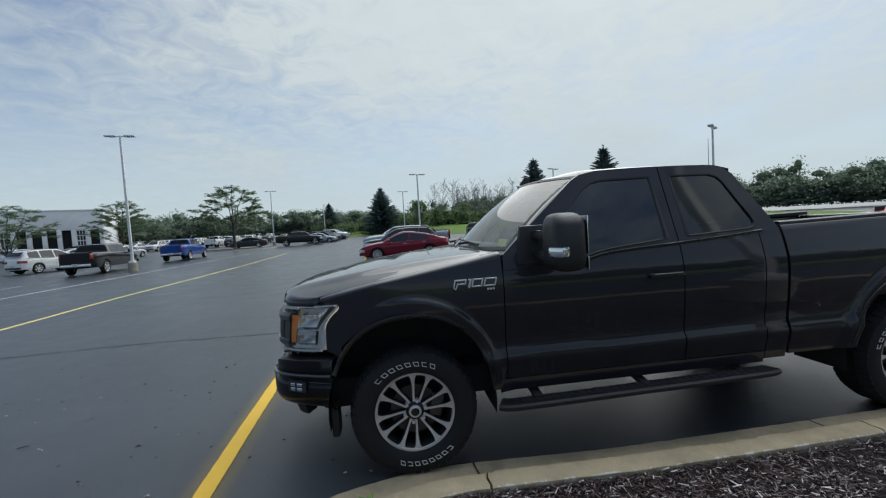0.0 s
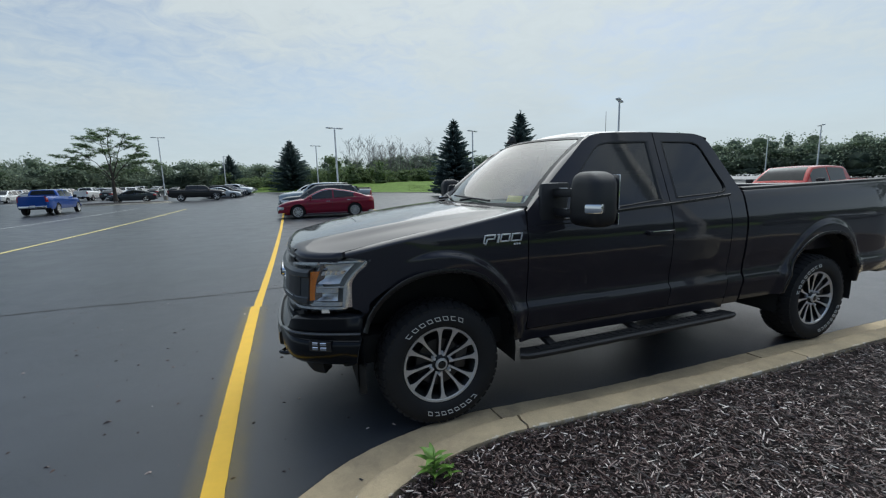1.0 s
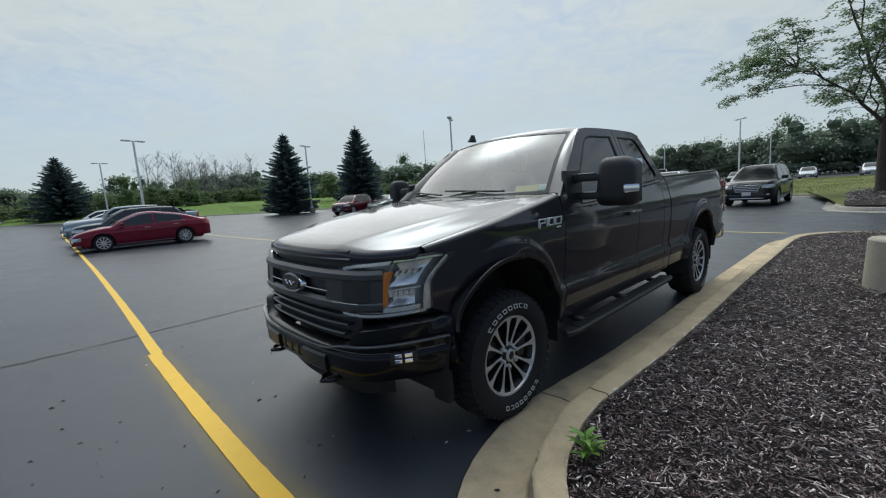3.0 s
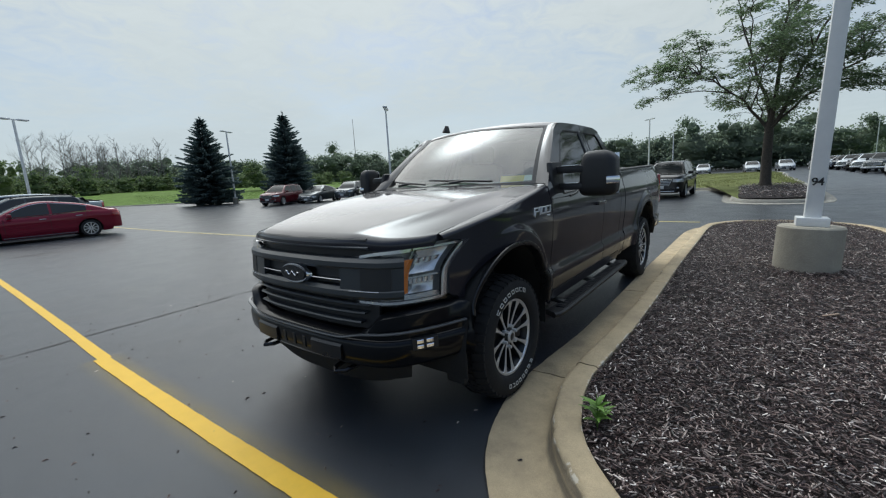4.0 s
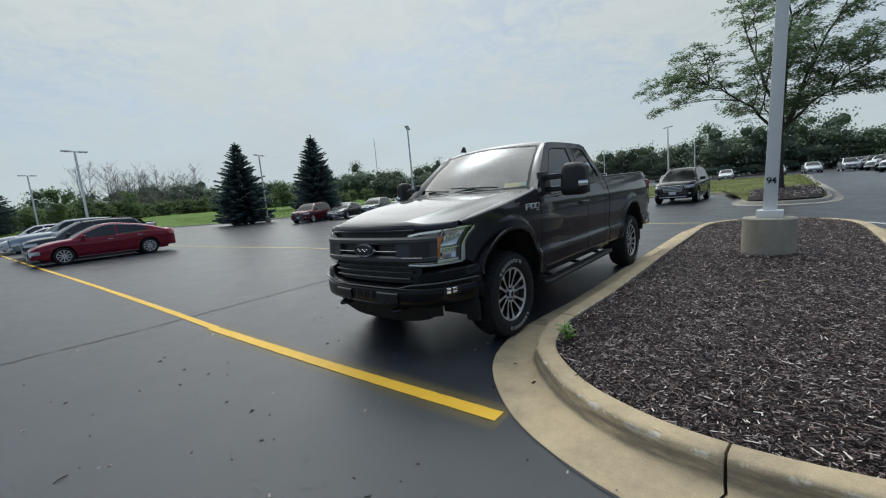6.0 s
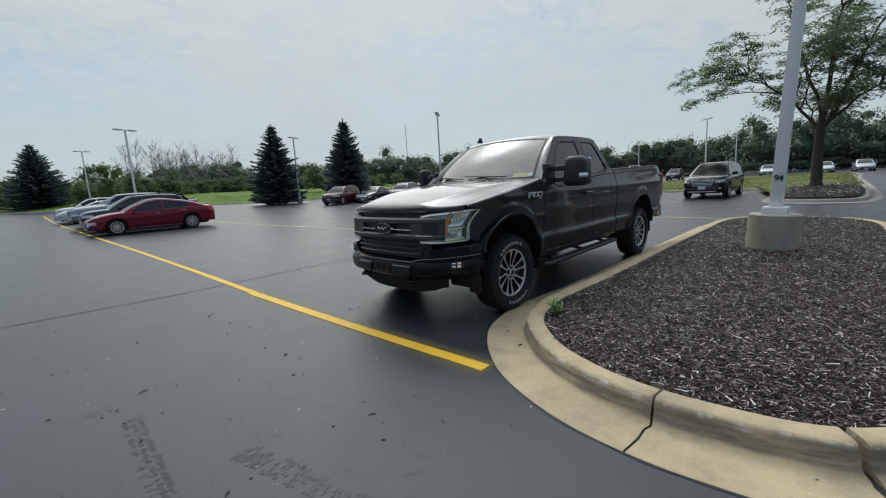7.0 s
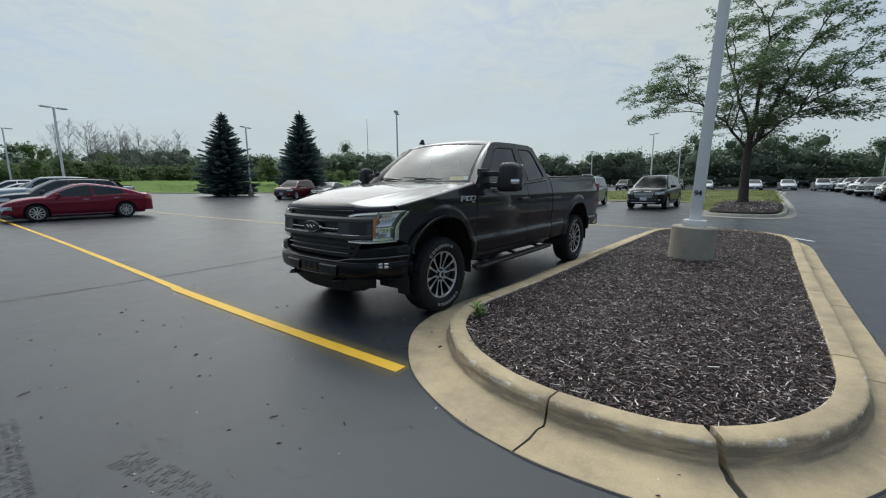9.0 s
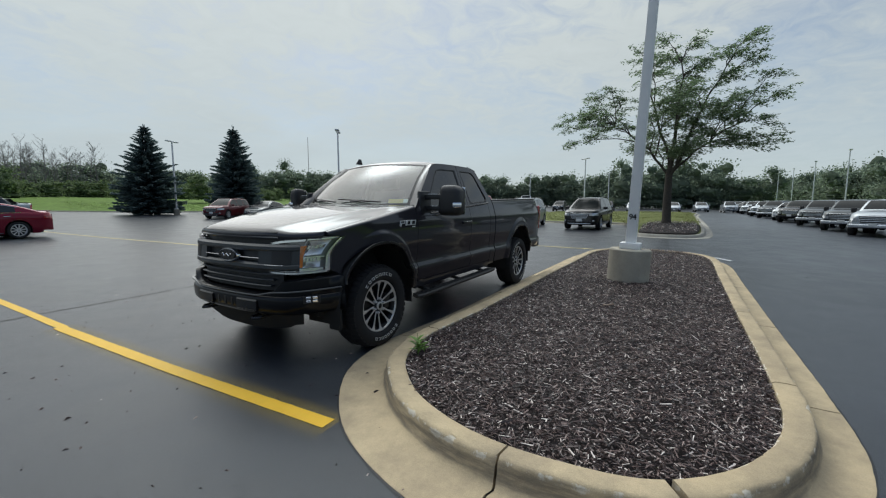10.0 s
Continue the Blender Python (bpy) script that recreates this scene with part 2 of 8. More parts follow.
def asphalt_mat():
    m, n, l, b = node_mat("sealed_asphalt")
    tc = n.new("ShaderNodeTexCoord")

    def noise_at(scale, detail, rough=0.6, dist=0.0):
        t = n.new("ShaderNodeTexNoise")
        t.inputs["Scale"].default_value, t.inputs["Detail"].default_value = scale, detail
        t.inputs["Roughness"].default_value, t.inputs["Distortion"].default_value = rough, dist
        l.new(tc.outputs["Object"], t.inputs["Vector"])
        return t

    patches, stains, grain = noise_at(0.16, 5, 0.6, 0.6), noise_at(1.3, 8, 0.7, 0.5), noise_at(240, 3)
    r1 = n.new("ShaderNodeValToRGB")
    r1.color_ramp.elements[0].position, r1.color_ramp.elements[0].color = 0.32, (0.025, 0.029, 0.0355, 1)
    r1.color_ramp.elements[1].position, r1.color_ramp.elements[1].color = 0.70, (0.045, 0.051, 0.060, 1)
    l.new(patches.outputs["Fac"], r1.inputs[0])
    r2 = n.new("ShaderNodeMapRange")
    r2.inputs["From Min"].default_value, r2.inputs["From Max"].default_value = 0.25, 0.75
    r2.inputs["To Min"].default_value, r2.inputs["To Max"].default_value = 0.75, 1.22
    l.new(stains.outputs["Fac"], r2.inputs["Value"])
    r3 = n.new("ShaderNodeMapRange")
    r3.inputs["From Min"].default_value, r3.inputs["From Max"].default_value = 0.3, 0.75
    r3.inputs["To Min"].default_value, r3.inputs["To Max"].default_value = 0.78, 1.3
    l.new(grain.outputs["Fac"], r3.inputs["Value"])
    k = n.new("ShaderNodeMath")
    k.operation = "MULTIPLY"
    l.new(r2.outputs[0], k.inputs[0])
    l.new(r3.outputs[0], k.inputs[1])
    # hairline cracks where the seal coat has split
    warp = n.new("ShaderNodeVectorMath")
    wob = noise_at(2.6, 4, 0.6)
    l.new(tc.outputs["Object"], warp.inputs[0])
    l.new(wob.outputs["Color"], warp.inputs[1])
    vor = n.new("ShaderNodeTexVoronoi")
    vor.feature = "DISTANCE_TO_EDGE"
    vor.inputs["Scale"].default_value = 1.4
    l.new(warp.outputs[0], vor.inputs["Vector"])
    hair = n.new("ShaderNodeMapRange")
    hair.inputs["From Min"].default_value, hair.inputs["From Max"].default_value = 0.0, 0.006
    hair.inputs["To Min"].default_value, hair.inputs["To Max"].default_value = 0.45, 1.0
    l.new(vor.outputs["Distance"], hair.inputs["Value"])
    where = n.new("ShaderNodeMapRange")
    where.inputs["From Min"].default_value, where.inputs["From Max"].default_value = 0.50, 0.60
    gate = noise_at(0.55, 3)
    l.new(gate.outputs["Fac"], where.inputs["Value"])
    mixh = n.new("ShaderNodeMix")
    l.new(where.outputs[0], mixh.inputs["Factor"])
    mixh.inputs["A"].default_value = 1.0
    l.new(hair.outputs[0], mixh.inputs["B"])
    k2 = n.new("ShaderNodeMath")
    k2.operation = "MULTIPLY"
    l.new(k.outputs[0], k2.inputs[0])
    l.new(mixh.outputs["Result"], k2.inputs[1])
    s = n.new("ShaderNodeVectorMath")
    s.operation = "SCALE"
    l.new(r1.outputs[0], s.inputs[0])
    l.new(k2.outputs[0], s.inputs["Scale"])
    l.new(s.outputs[0], b.inputs["Base Color"])
    rg = n.new("ShaderNodeMapRange")
    rg.inputs["From Min"].default_value, rg.inputs["From Max"].default_value = 0.3, 0.7
    rg.inputs["To Min"].default_value, rg.inputs["To Max"].default_value = 0.27, 0.42
    l.new(stains.outputs["Fac"], rg.inputs["Value"])
    l.new(rg.outputs[0], b.inputs["Roughness"])
    bp = n.new("ShaderNodeBump")
    bp.inputs["Strength"].default_value, bp.inputs["Distance"].default_value = 0.5, 0.004
    l.new(grain.outputs["Fac"], bp.inputs["Height"])
    l.new(bp.outputs[0], b.inputs["Normal"])
    b.inputs["Specular IOR Level"].default_value = 0.42
    return m


def concrete_mat(name, col, stain, spall=None):
    m, n, l, b = node_mat(name)
    tc = n.new("ShaderNodeTexCoord")
    info = n.new("ShaderNodeObjectInfo")

    def noise_at(scale, detail, rough=0.65):
        t = n.new("ShaderNodeTexNoise")
        t.inputs["Scale"].default_value, t.inputs["Detail"].default_value, t.inputs["Roughness"].default_value = scale, detail, rough
        l.new(tc.outputs["Object"], t.inputs["Vector"])
        return t

    a, f = noise_at(2.4, 9, 0.7), noise_at(190, 3)
    ramp = n.new("ShaderNodeValToRGB")
    ramp.color_ramp.elements[0].position, ramp.color_ramp.elements[0].color = 0.28, (*stain, 1)
    ramp.color_ramp.elements[1].position, ramp.color_ramp.elements[1].color = 0.62, (*col, 1)
    l.new(a.outputs["Fac"], ramp.inputs[0])
    g = n.new("ShaderNodeMapRange")
    g.inputs["From Min"].default_value, g.inputs["From Max"].default_value = 0.3, 0.7
    g.inputs["To Min"].default_value, g.inputs["To Max"].default_value = 0.86, 1.1
    l.new(f.outputs["Fac"], g.inputs["Value"])
    o = n.new("ShaderNodeMapRange")
    o.inputs["To Min"].default_value, o.inputs["To Max"].default_value = 0.92, 1.06
    l.new(info.outputs["Random"], o.inputs["Value"])
    k = n.new("ShaderNodeMath")
    k.operation = "MULTIPLY"
    l.new(g.outputs[0], k.inputs[0])
    l.new(o.outputs[0], k.inputs[1])
    s = n.new("ShaderNodeVectorMath")
    s.operation = "SCALE"
    l.new(ramp.outputs[0], s.inputs[0])
    l.new(k.outputs[0], s.inputs["Scale"])
    l.new(s.outputs[0], b.inputs["Base Color"])
    if spall:
        # pale broken patches along the worn arris
        chips = noise_at(11, 8, 0.72)
        sep = n.new("ShaderNodeSeparateXYZ")
        l.new(tc.outputs["Object"], sep.inputs[0])
        band = n.new("ShaderNodeValToRGB")
        e = band.color_ramp.elements
        e[0].position, e[0].color = 0.085, (0, 0, 0, 1)
        e[1].position, e[1].color = 0.160, (0.0, 0.0, 0.0, 1)
        for p, v in ((0.118, 0.26), (0.140, 0.26), (0.149, 0.02)):
            e.new(p).color = (v, v, v, 1)
        l.new(sep.outputs["Z"], band.inputs[0])
        sm = n.new("ShaderNodeMath")
        l.new(chips.outputs["Fac"], sm.inputs[0])
        l.new(band.outputs[0], sm.inputs[1])
        cut = n.new("ShaderNodeMapRange")
        cut.inputs["From Min"].default_value, cut.inputs["From Max"].default_value = 0.76, 0.84
        l.new(sm.outputs[0], cut.inputs["Value"])
        mx = n.new("ShaderNodeMix")
        mx.data_type = "RGBA"
        l.new(cut.outputs[0], mx.inputs["Factor"])
        l.new(s.outputs[0], mx.inputs["A"])
        mx.inputs["B"].default_value = (*spall, 1)
        # scraped tyre grime, with the shade of the upright face painted in
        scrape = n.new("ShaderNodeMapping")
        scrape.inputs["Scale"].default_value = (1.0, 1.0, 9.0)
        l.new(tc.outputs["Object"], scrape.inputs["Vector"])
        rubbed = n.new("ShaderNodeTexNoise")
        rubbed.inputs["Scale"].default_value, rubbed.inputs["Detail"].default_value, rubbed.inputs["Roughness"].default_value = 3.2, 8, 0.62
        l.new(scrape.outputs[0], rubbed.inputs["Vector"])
        face_band = n.new("ShaderNodeValToRGB")
        e = face_band.color_ramp.elements
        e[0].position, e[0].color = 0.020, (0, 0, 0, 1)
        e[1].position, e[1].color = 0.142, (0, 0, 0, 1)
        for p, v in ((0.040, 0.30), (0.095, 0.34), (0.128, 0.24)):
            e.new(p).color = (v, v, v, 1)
        l.new(sep.outputs["Z"], face_band.inputs[0])
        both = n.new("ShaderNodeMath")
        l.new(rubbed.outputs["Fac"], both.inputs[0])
        l.new(face_band.outputs[0], both.inputs[1])
        grime_shade = n.new("ShaderNodeMapRange")
        grime_shade.inputs["From Min"].default_value, grime_shade.inputs["From Max"].default_value = 0.60, 0.90
        grime_shade.inputs["To Max"].default_value = 0.8
        l.new(both.outputs[0], grime_shade.inputs["Value"])
        grimed_shaded = n.new("ShaderNodeMix")
        grimed_shaded.data_type = "RGBA"
        l.new(grime_shade.outputs[0], grimed_shaded.inputs["Factor"])
        l.new(mx.outputs["Result"], grimed_shaded.inputs["A"])
        grimed_shaded.inputs["B"].default_value = (0.145, 0.122, 0.092, 1)
        l.new(grimed_shaded.outputs["Result"], b.inputs["Base Color"])
    b.inputs["Roughness"].default_value = 0.85
    pit = noise_at(34, 6, 0.7)
    bp = n.new("ShaderNodeBump")
    bp.inputs["Strength"].default_value, bp.inputs["Distance"].default_value = 0.55, 0.012
    l.new(pit.outputs["Fac"], bp.inputs["Height"])
    l.new(bp.outputs[0], b.inputs["Normal"])
    return m


def island_vary(name, cols, rough=0.8, translucent=0.0):
    """Colour picked for each loose piece from a ramp of colours."""
    m, n, l, b = node_mat(name)
    geo = n.new("ShaderNodeNewGeometry")
    ramp = n.new("ShaderNodeValToRGB")
    e = ramp.color_ramp.elements
    e[0].position, e[0].color = cols[0][0], (*cols[0][1], 1)
    e[1].position, e[1].color = cols[-1][0], (*cols[-1][1], 1)
    for p, c in cols[1:-1]:
        e.new(p).color = (*c, 1)
    l.new(geo.outputs["Random Per Island"], ramp.inputs[0])
    l.new(ramp.outputs[0], b.inputs["Base Color"])
    b.inputs["Roughness"].default_value = rough
    if translucent:
        out = n["Material Output"]
        tl = n.new("ShaderNodeBsdfTranslucent")
        l.new(ramp.outputs[0], tl.inputs[0])
        mx = n.new("ShaderNodeMixShader")
        mx.inputs[0].default_value = translucent
        l.new(b.outputs[0], mx.inputs[1])
        l.new(tl.outputs[0], mx.inputs[2])
        l.new(mx.outputs[0], out.inputs[0])
    return m


def paint_line_mat(name, col, wear):
    m, n, l, b = node_mat(name)
    tc = n.new("ShaderNodeTexCoord")
    a = n.new("ShaderNodeTexNoise")
    a.inputs["Scale"].default_value, a.inputs["Detail"].default_value, a.inputs["Roughness"].default_value = 7, 10, 0.75
    l.new(tc.outputs["Object"], a.inputs["Vector"])
    ramp = n.new("ShaderNodeValToRGB")
    ramp.color_ramp.elements[0].position, ramp.color_ramp.elements[0].color = wear, (0.10, 0.095, 0.08, 1)
    ramp.color_ramp.elements[1].position, ramp.color_ramp.elements[1].color = wear + 0.12, (*col, 1)
    e = ramp.color_ramp.elements.new(0.8)
    e.color = (*[c * 0.85 for c in col], 1)
    l.new(a.outputs["Fac"], ramp.inputs[0])
    l.new(ramp.outputs[0], b.inputs["Base Color"])
    b.inputs["Roughness"].default_value = 0.6
    f = n.new("ShaderNodeTexNoise")
    f.inputs["Scale"].default_value = 220
    l.new(tc.outputs["Object"], f.inputs["Vector"])
    bp = n.new("ShaderNodeBump")
    bp.inputs["Strength"].default_value, bp.inputs["Distance"].default_value = 0.4, 0.003
    l.new(f.outputs["Fac"], bp.inputs["Height"])
    l.new(bp.outputs[0], b.inputs["Normal"])
    return m


ASPHALT = asphalt_mat()
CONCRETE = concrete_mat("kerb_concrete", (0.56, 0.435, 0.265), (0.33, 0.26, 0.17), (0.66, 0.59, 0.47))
FAR_CONCRETE = concrete_mat("grey_kerb_concrete", (0.42, 0.39, 0.33), (0.28, 0.26, 0.22))
BASE_CONCRETE = concrete_mat("pole_base_concrete", (0.42, 0.38, 0.30), (0.30, 0.27, 0.215))
YELLOW_LINE = paint_line_mat("yellow_line_paint", (0.80, 0.47, 0.025), 0.24)
FADED_YELLOW = paint_line_mat("faded_yellow_paint", (0.66, 0.54, 0.20), 0.30)
FADED_WHITE = paint_line_mat("faded_white_paint", (0.58, 0.58, 0.58), 0.33)
TAR = plain("tar_seal", (0.018, 0.018, 0.02), 0.5, bump=0.5, bump_scale=90, vary=0.3)
JOINT = plain("joint_dirt", (0.03, 0.025, 0.02), 0.95, vary=0.4, bump=0.6)
SOIL = plain("dark_soil", (0.020, 0.013, 0.011), 0.95, vary=0.5, scale=30, bump=1.0, bump_scale=120)
# palest colours: pale slivers, plus sun glints painted as near-white chips
MULCH = island_vary("mulch_chips", [(0.0, (0.010, 0.006, 0.006)), (0.35, (0.040, 0.022, 0.020)), (0.62, (0.096, 0.056, 0.048)), (0.80, (0.195, 0.128, 0.110)),
                                    (0.90, (0.36, 0.275, 0.24)), (1.0, (0.88, 0.78, 0.70))], 0.36)
GRASS = island_vary("grass_blades", [(0.0, (0.17, 0.25, 0.07)), (0.6, (0.21, 0.29, 0.085)), (1.0, (0.28, 0.33, 0.12))], 0.8, 0.3)
GRASS_GROUND = plain("mown_grass", (0.125, 0.195, 0.045), 0.95, vary=0.35, scale=1.2, bump=1.0, bump_scale=40, spec=0.1)
DRY_GRASS = plain("dry_mown_grass", (0.155, 0.172, 0.060), 0.95, vary=0.35, scale=1.2, bump=1.0, bump_scale=40, spec=0.1)
DRY_BLADES = island_vary("dry_grass_blades", [(0.0, (0.18, 0.20, 0.075)), (0.6, (0.22, 0.24, 0.09)), (1.0, (0.30, 0.30, 0.13))], 0.8, 0.3)
WHITE_PAINT = plain("white_pole_paint", (0.78, 0.78, 0.76), 0.45, vary=0.06, scale=3, bump=0.1)
BLACK_PLASTIC = plain("black_plastic", (0.014, 0.014, 0.015), 0.5, vary=0.15, scale=20, bump=0.12, bump_scale=300)
SATIN_BLACK = plain("satin_black", (0.010, 0.010, 0.011), 0.28, vary=0.1, scale=4)
CHARCOAL = plain("charcoal_paint", (0.033, 0.038, 0.042), 0.42, coat=0.25, vary=0.1, scale=5, coat_rough=0.2, spec=0.35)
UNDER = plain("underbody", (0.012, 0.012, 0.012), 0.8, vary=0.3)
RUBBER = plain("tyre_rubber", (0.0075, 0.0075, 0.0085), 0.80, vary=0.2, scale=14, bump=0.15, bump_scale=120)
BADGE_SILVER = plain("badge_silver", (0.72, 0.73, 0.74), 0.35, metal=0.5, coat=0.5)
CHROME = plain("chrome", (0.75, 0.76, 0.78), 0.10, metal=1.0)
DARK_CHROME = plain("dark_chrome", (0.30, 0.31, 0.33), 0.16, metal=1.0)
ALLOY = plain("machined_alloy", (0.70, 0.69, 0.68), 0.36, metal=0.65, vary=0.06, scale=30)
ALLOY_DARK = plain("dark_alloy", (0.016, 0.017, 0.018), 0.4, metal=0.4, vary=0.1, scale=20)
DISC = plain("brake_steel", (0.085, 0.08, 0.078), 0.5, metal=0.9, vary=0.2, scale=12)
TRUCK_PAINT = car_paint("dark_brown_black_paint", (0.0165, 0.0155, 0.0210), 0.0, 0.9, 0.04)
BUMPER_BLACK = car_paint("gloss_black_paint", (0.004, 0.0045, 0.006), 0.0, 0.45)
# lighter grey trim: the sky's highlight on its edges is painted in
HIGHLIGHT_GREY = plain("highlight_grey_trim", (0.075, 0.08, 0.085), 0.35, metal=0.3, coat=0.3, vary=0.1, scale=6)
WINDSHIELD = pane_glass("windshield_glass", (0.62, 0.78, 0.72), 0.07, 0.04)
PRIVACY = pane_glass("privacy_glass", (0.10, 0.115, 0.12), 0.04, 0.05)
LENS = pane_glass("clear_lens", (0.95, 0.96, 0.96), 0.0)
AMBER = plain("amber_lens", (0.72, 0.20, 0.016), 0.25, coat=0.5, vary=0.08, scale=40)
RED_LENS = plain("red_lens", (0.30, 0.010, 0.012), 0.15, coat=1.0, vary=0.1, scale=30)
LAMP_BRIGHT = plain("lamp_bright_trim", (0.80, 0.81, 0.82), 0.16, metal=0.95)
LAMP_BACK = plain("lamp_dark_back", (0.34, 0.35, 0.36), 0.40, metal=0.7, vary=0.15, scale=30)
REFLECTOR = plain("lamp_reflector", (0.80, 0.81, 0.82), 0.34, metal=0.8, bump=0.35, bump_scale=55)
LETTER_WHITE = plain("raised_white_rubber", (0.62, 0.61, 0.58), 0.7, vary=0.15, scale=50)
CABIN = plain("cabin_trim", (0.05, 0.05, 0.048), 0.75, vary=0.2, scale=12)
SEAT_CLOTH = plain("seat_cloth", (0.09, 0.09, 0.088), 0.9, vary=0.2, scale=40, bump=0.3, bump_scale=300)
PAPER_YELLOW = plain("yellow_card", (0.75, 0.50, 0.06), 0.7, vary=0.05)
PAPER_WHITE = plain("white_card", (0.80, 0.80, 0.78), 0.7, vary=0.04)
BARK = plain("bark", (0.075, 0.062, 0.050), 0.95, vary=0.4, scale=14, bump=1.0, bump_scale=30)
GREY_TWIG = plain("bare_twig", (0.17, 0.16, 0.15), 0.95, vary=0.25, scale=5)
BRICKLIKE = plain("building_white", (0.80, 0.80, 0.79), 0.8, vary=0.08, scale=0.6, bump=0.2, bump_scale=20)
DARK_BAY = plain("bay_dark", (0.02, 0.021, 0.022), 0.8, vary=0.2)


# ---- mesh helpers ----
def link_mesh(name, verts, faces, material, parent=None, label="", smooth=True, sharp=38):
    me = bpy.data.meshes.new(name)
    me.from_pydata([tuple(v) for v in verts], [], faces)
    me.materials.append(material)
    if smooth:
        me.shade_smooth()
        me.set_sharp_from_angle(angle=radians(sharp))
    ob = new(name, me)
    if parent is not None:
        ob.parent = parent
    if label:
        ob["label"] = label
    return ob


def part(name, bm, material, parent, label="", smooth=True, sharp=38):
    """One bmesh as one mesh object under a thing or a part."""
    me = bpy.data.meshes.new(name)
    bm.to_mesh(me)
    bm.free()
    me.materials.append(material)
    if smooth:
        me.shade_smooth()
        me.set_sharp_from_angle(angle=radians(sharp))
    ob = new(name, me)
    if parent is not None:
        ob.parent = parent
    if label:
        ob["label"] = label
    return ob


def thing(name, m, label, category, group="", kind=""):
    ob = new(name)
    ob.empty_display_size = 0.2
    ob.matrix_basis = m
    return tagged(ob, label, category, group, kind)


def box(bm, c, s, bevel=0.0, rot=None, segs=2):
    """A box with rounded edges: centre, full size, bevel width and a turn."""
    made = bmesh.ops.create_cube(bm, size=1)["verts"]
    bmesh.ops.scale(bm, vec=s, verts=made)
    if bevel:
        edges = list({e for v in made for e in v.link_edges})
        made = bmesh.ops.bevel(bm, geom=edges, offset=bevel, segments=segs, affect="EDGES", profile=0.6)["verts"]
        made = list({v for v in made})
    m = Matrix.Translation(c) @ (rot if rot is not None else Matrix())
    bmesh.ops.transform(bm, matrix=m, verts=made)
    return made


def cyl(bm, a, b, r0, r1=None, n=12, cap=True):
    a, b = Vector(a), Vector(b)
    r1 = r0 if r1 is None else r1
    q = (b - a).to_track_quat("Z", "Y").to_matrix().to_4x4()
    m = Matrix.Translation((a + b) / 2) @ q
    return bmesh.ops.create_cone(bm, cap_ends=cap, segments=n, radius1=r0, radius2=r1, depth=(b - a).length, matrix=m)["verts"]


def lathe(profile, n=48, axis="y", arc=(0, 2 * math.pi)):
    """Verts and faces of a profile of (radius, along) turned round an axis."""
    verts, faces, full = [], [], abs(arc[1] - arc[0] - 2 * math.pi) < 1e-6
    count = n if full else n + 1
    for i in range(count):
        a = arc[0] + (arc[1] - arc[0]) * i / n
        for r, d in profile:
            verts.append((r * math.cos(a), d, r * math.sin(a)) if axis == "y" else (r * math.cos(a), r * math.sin(a), d))
    k = len(profile)
    for i in range(n):
        j = (i + 1) % count
        for p in range(k - 1):
            faces.append((i * k + p, i * k + p + 1, j * k + p + 1, j * k + p))
    return verts, faces


def sheet(rows, flip=False):
    """Verts and faces of a grid of points."""
    k = len(rows[0])
    verts = [p for r in rows for p in r]
    faces = [(i * k + j, i * k + j + 1, (i + 1) * k + j + 1, (i + 1) * k + j) for i in range(len(rows) - 1) for j in range(k - 1)]
    return verts, [f[::-1] for f in faces] if flip else faces


def shell(rows, inward, flip=False):
    """A grid of points with its rim folded over by the vector inward(p), so that the panel shows its thickness."""
    verts, faces = sheet(rows, flip)
    k, h = len(rows[0]), len(rows)
    rim = [j for j in range(k)] + [i * k + k - 1 for i in range(1, h)] + [(h - 1) * k + j for j in range(k - 2, -1, -1)] + [i * k for i in range(h - 2, 0, -1)]
    base = len(verts)
    verts = verts + [tuple(Vector(verts[i]) + Vector(inward(Vector(verts[i])))) for i in rim]
    for a in range(len(rim)):
        b = (a + 1) % len(rim)
        f = (rim[a], base + a, base + b, rim[b])
        faces.append(f[::-1] if flip else f)
    return verts, faces


def mirror(verts, faces):
    return [(v[0], -v[1], v[2]) for v in verts], [tuple(f)[::-1] for f in faces]


def join(*pairs):
    verts, faces = [], []
    for v, f in pairs:
        k = len(verts)
        verts += list(v)
        faces += [tuple(i + k for i in q) for q in f]
    return verts, faces


def lerp(a, b, u):
    return a + (b - a) * u


def curve_at(points, x):
    """A smooth value through (x, value) points."""
    if x <= points[0][0]:
        return points[0][1]
    for (x0, a), (x1, b) in zip(points, points[1:]):
        if x <= x1:
            u = (x - x0) / (x1 - x0)
            return lerp(a, b, u)
    return points[-1][1]


def soft_curve(points, x):
    """Monotone smooth interpolation through (x, value) points."""
    if x <= points[0][0]:
        return points[0][1]
    if x >= points[-1][0]:
        return points[-1][1]
    xs = [p[0] for p in points]
    d = [(b[1] - a[1]) / (b[0] - a[0]) for a, b in zip(points, points[1:])]
    t = [d[0]] + [0 if p * q <= 0 else 2 * p * q / (p + q) for p, q in zip(d, d[1:])] + [d[-1]]
    i = max(j for j in range(len(xs) - 1) if x >= xs[j])
    h = xs[i + 1] - xs[i]
    u = (x - xs[i]) / h
    a, b = points[i][1], points[i + 1][1]
    return (2 * u**3 - 3 * u**2 + 1) * a + (u**3 - 2 * u**2 + u) * h * t[i] + (-2 * u**3 + 3 * u**2) * b + (u**3 - u**2) * h * t[i + 1]


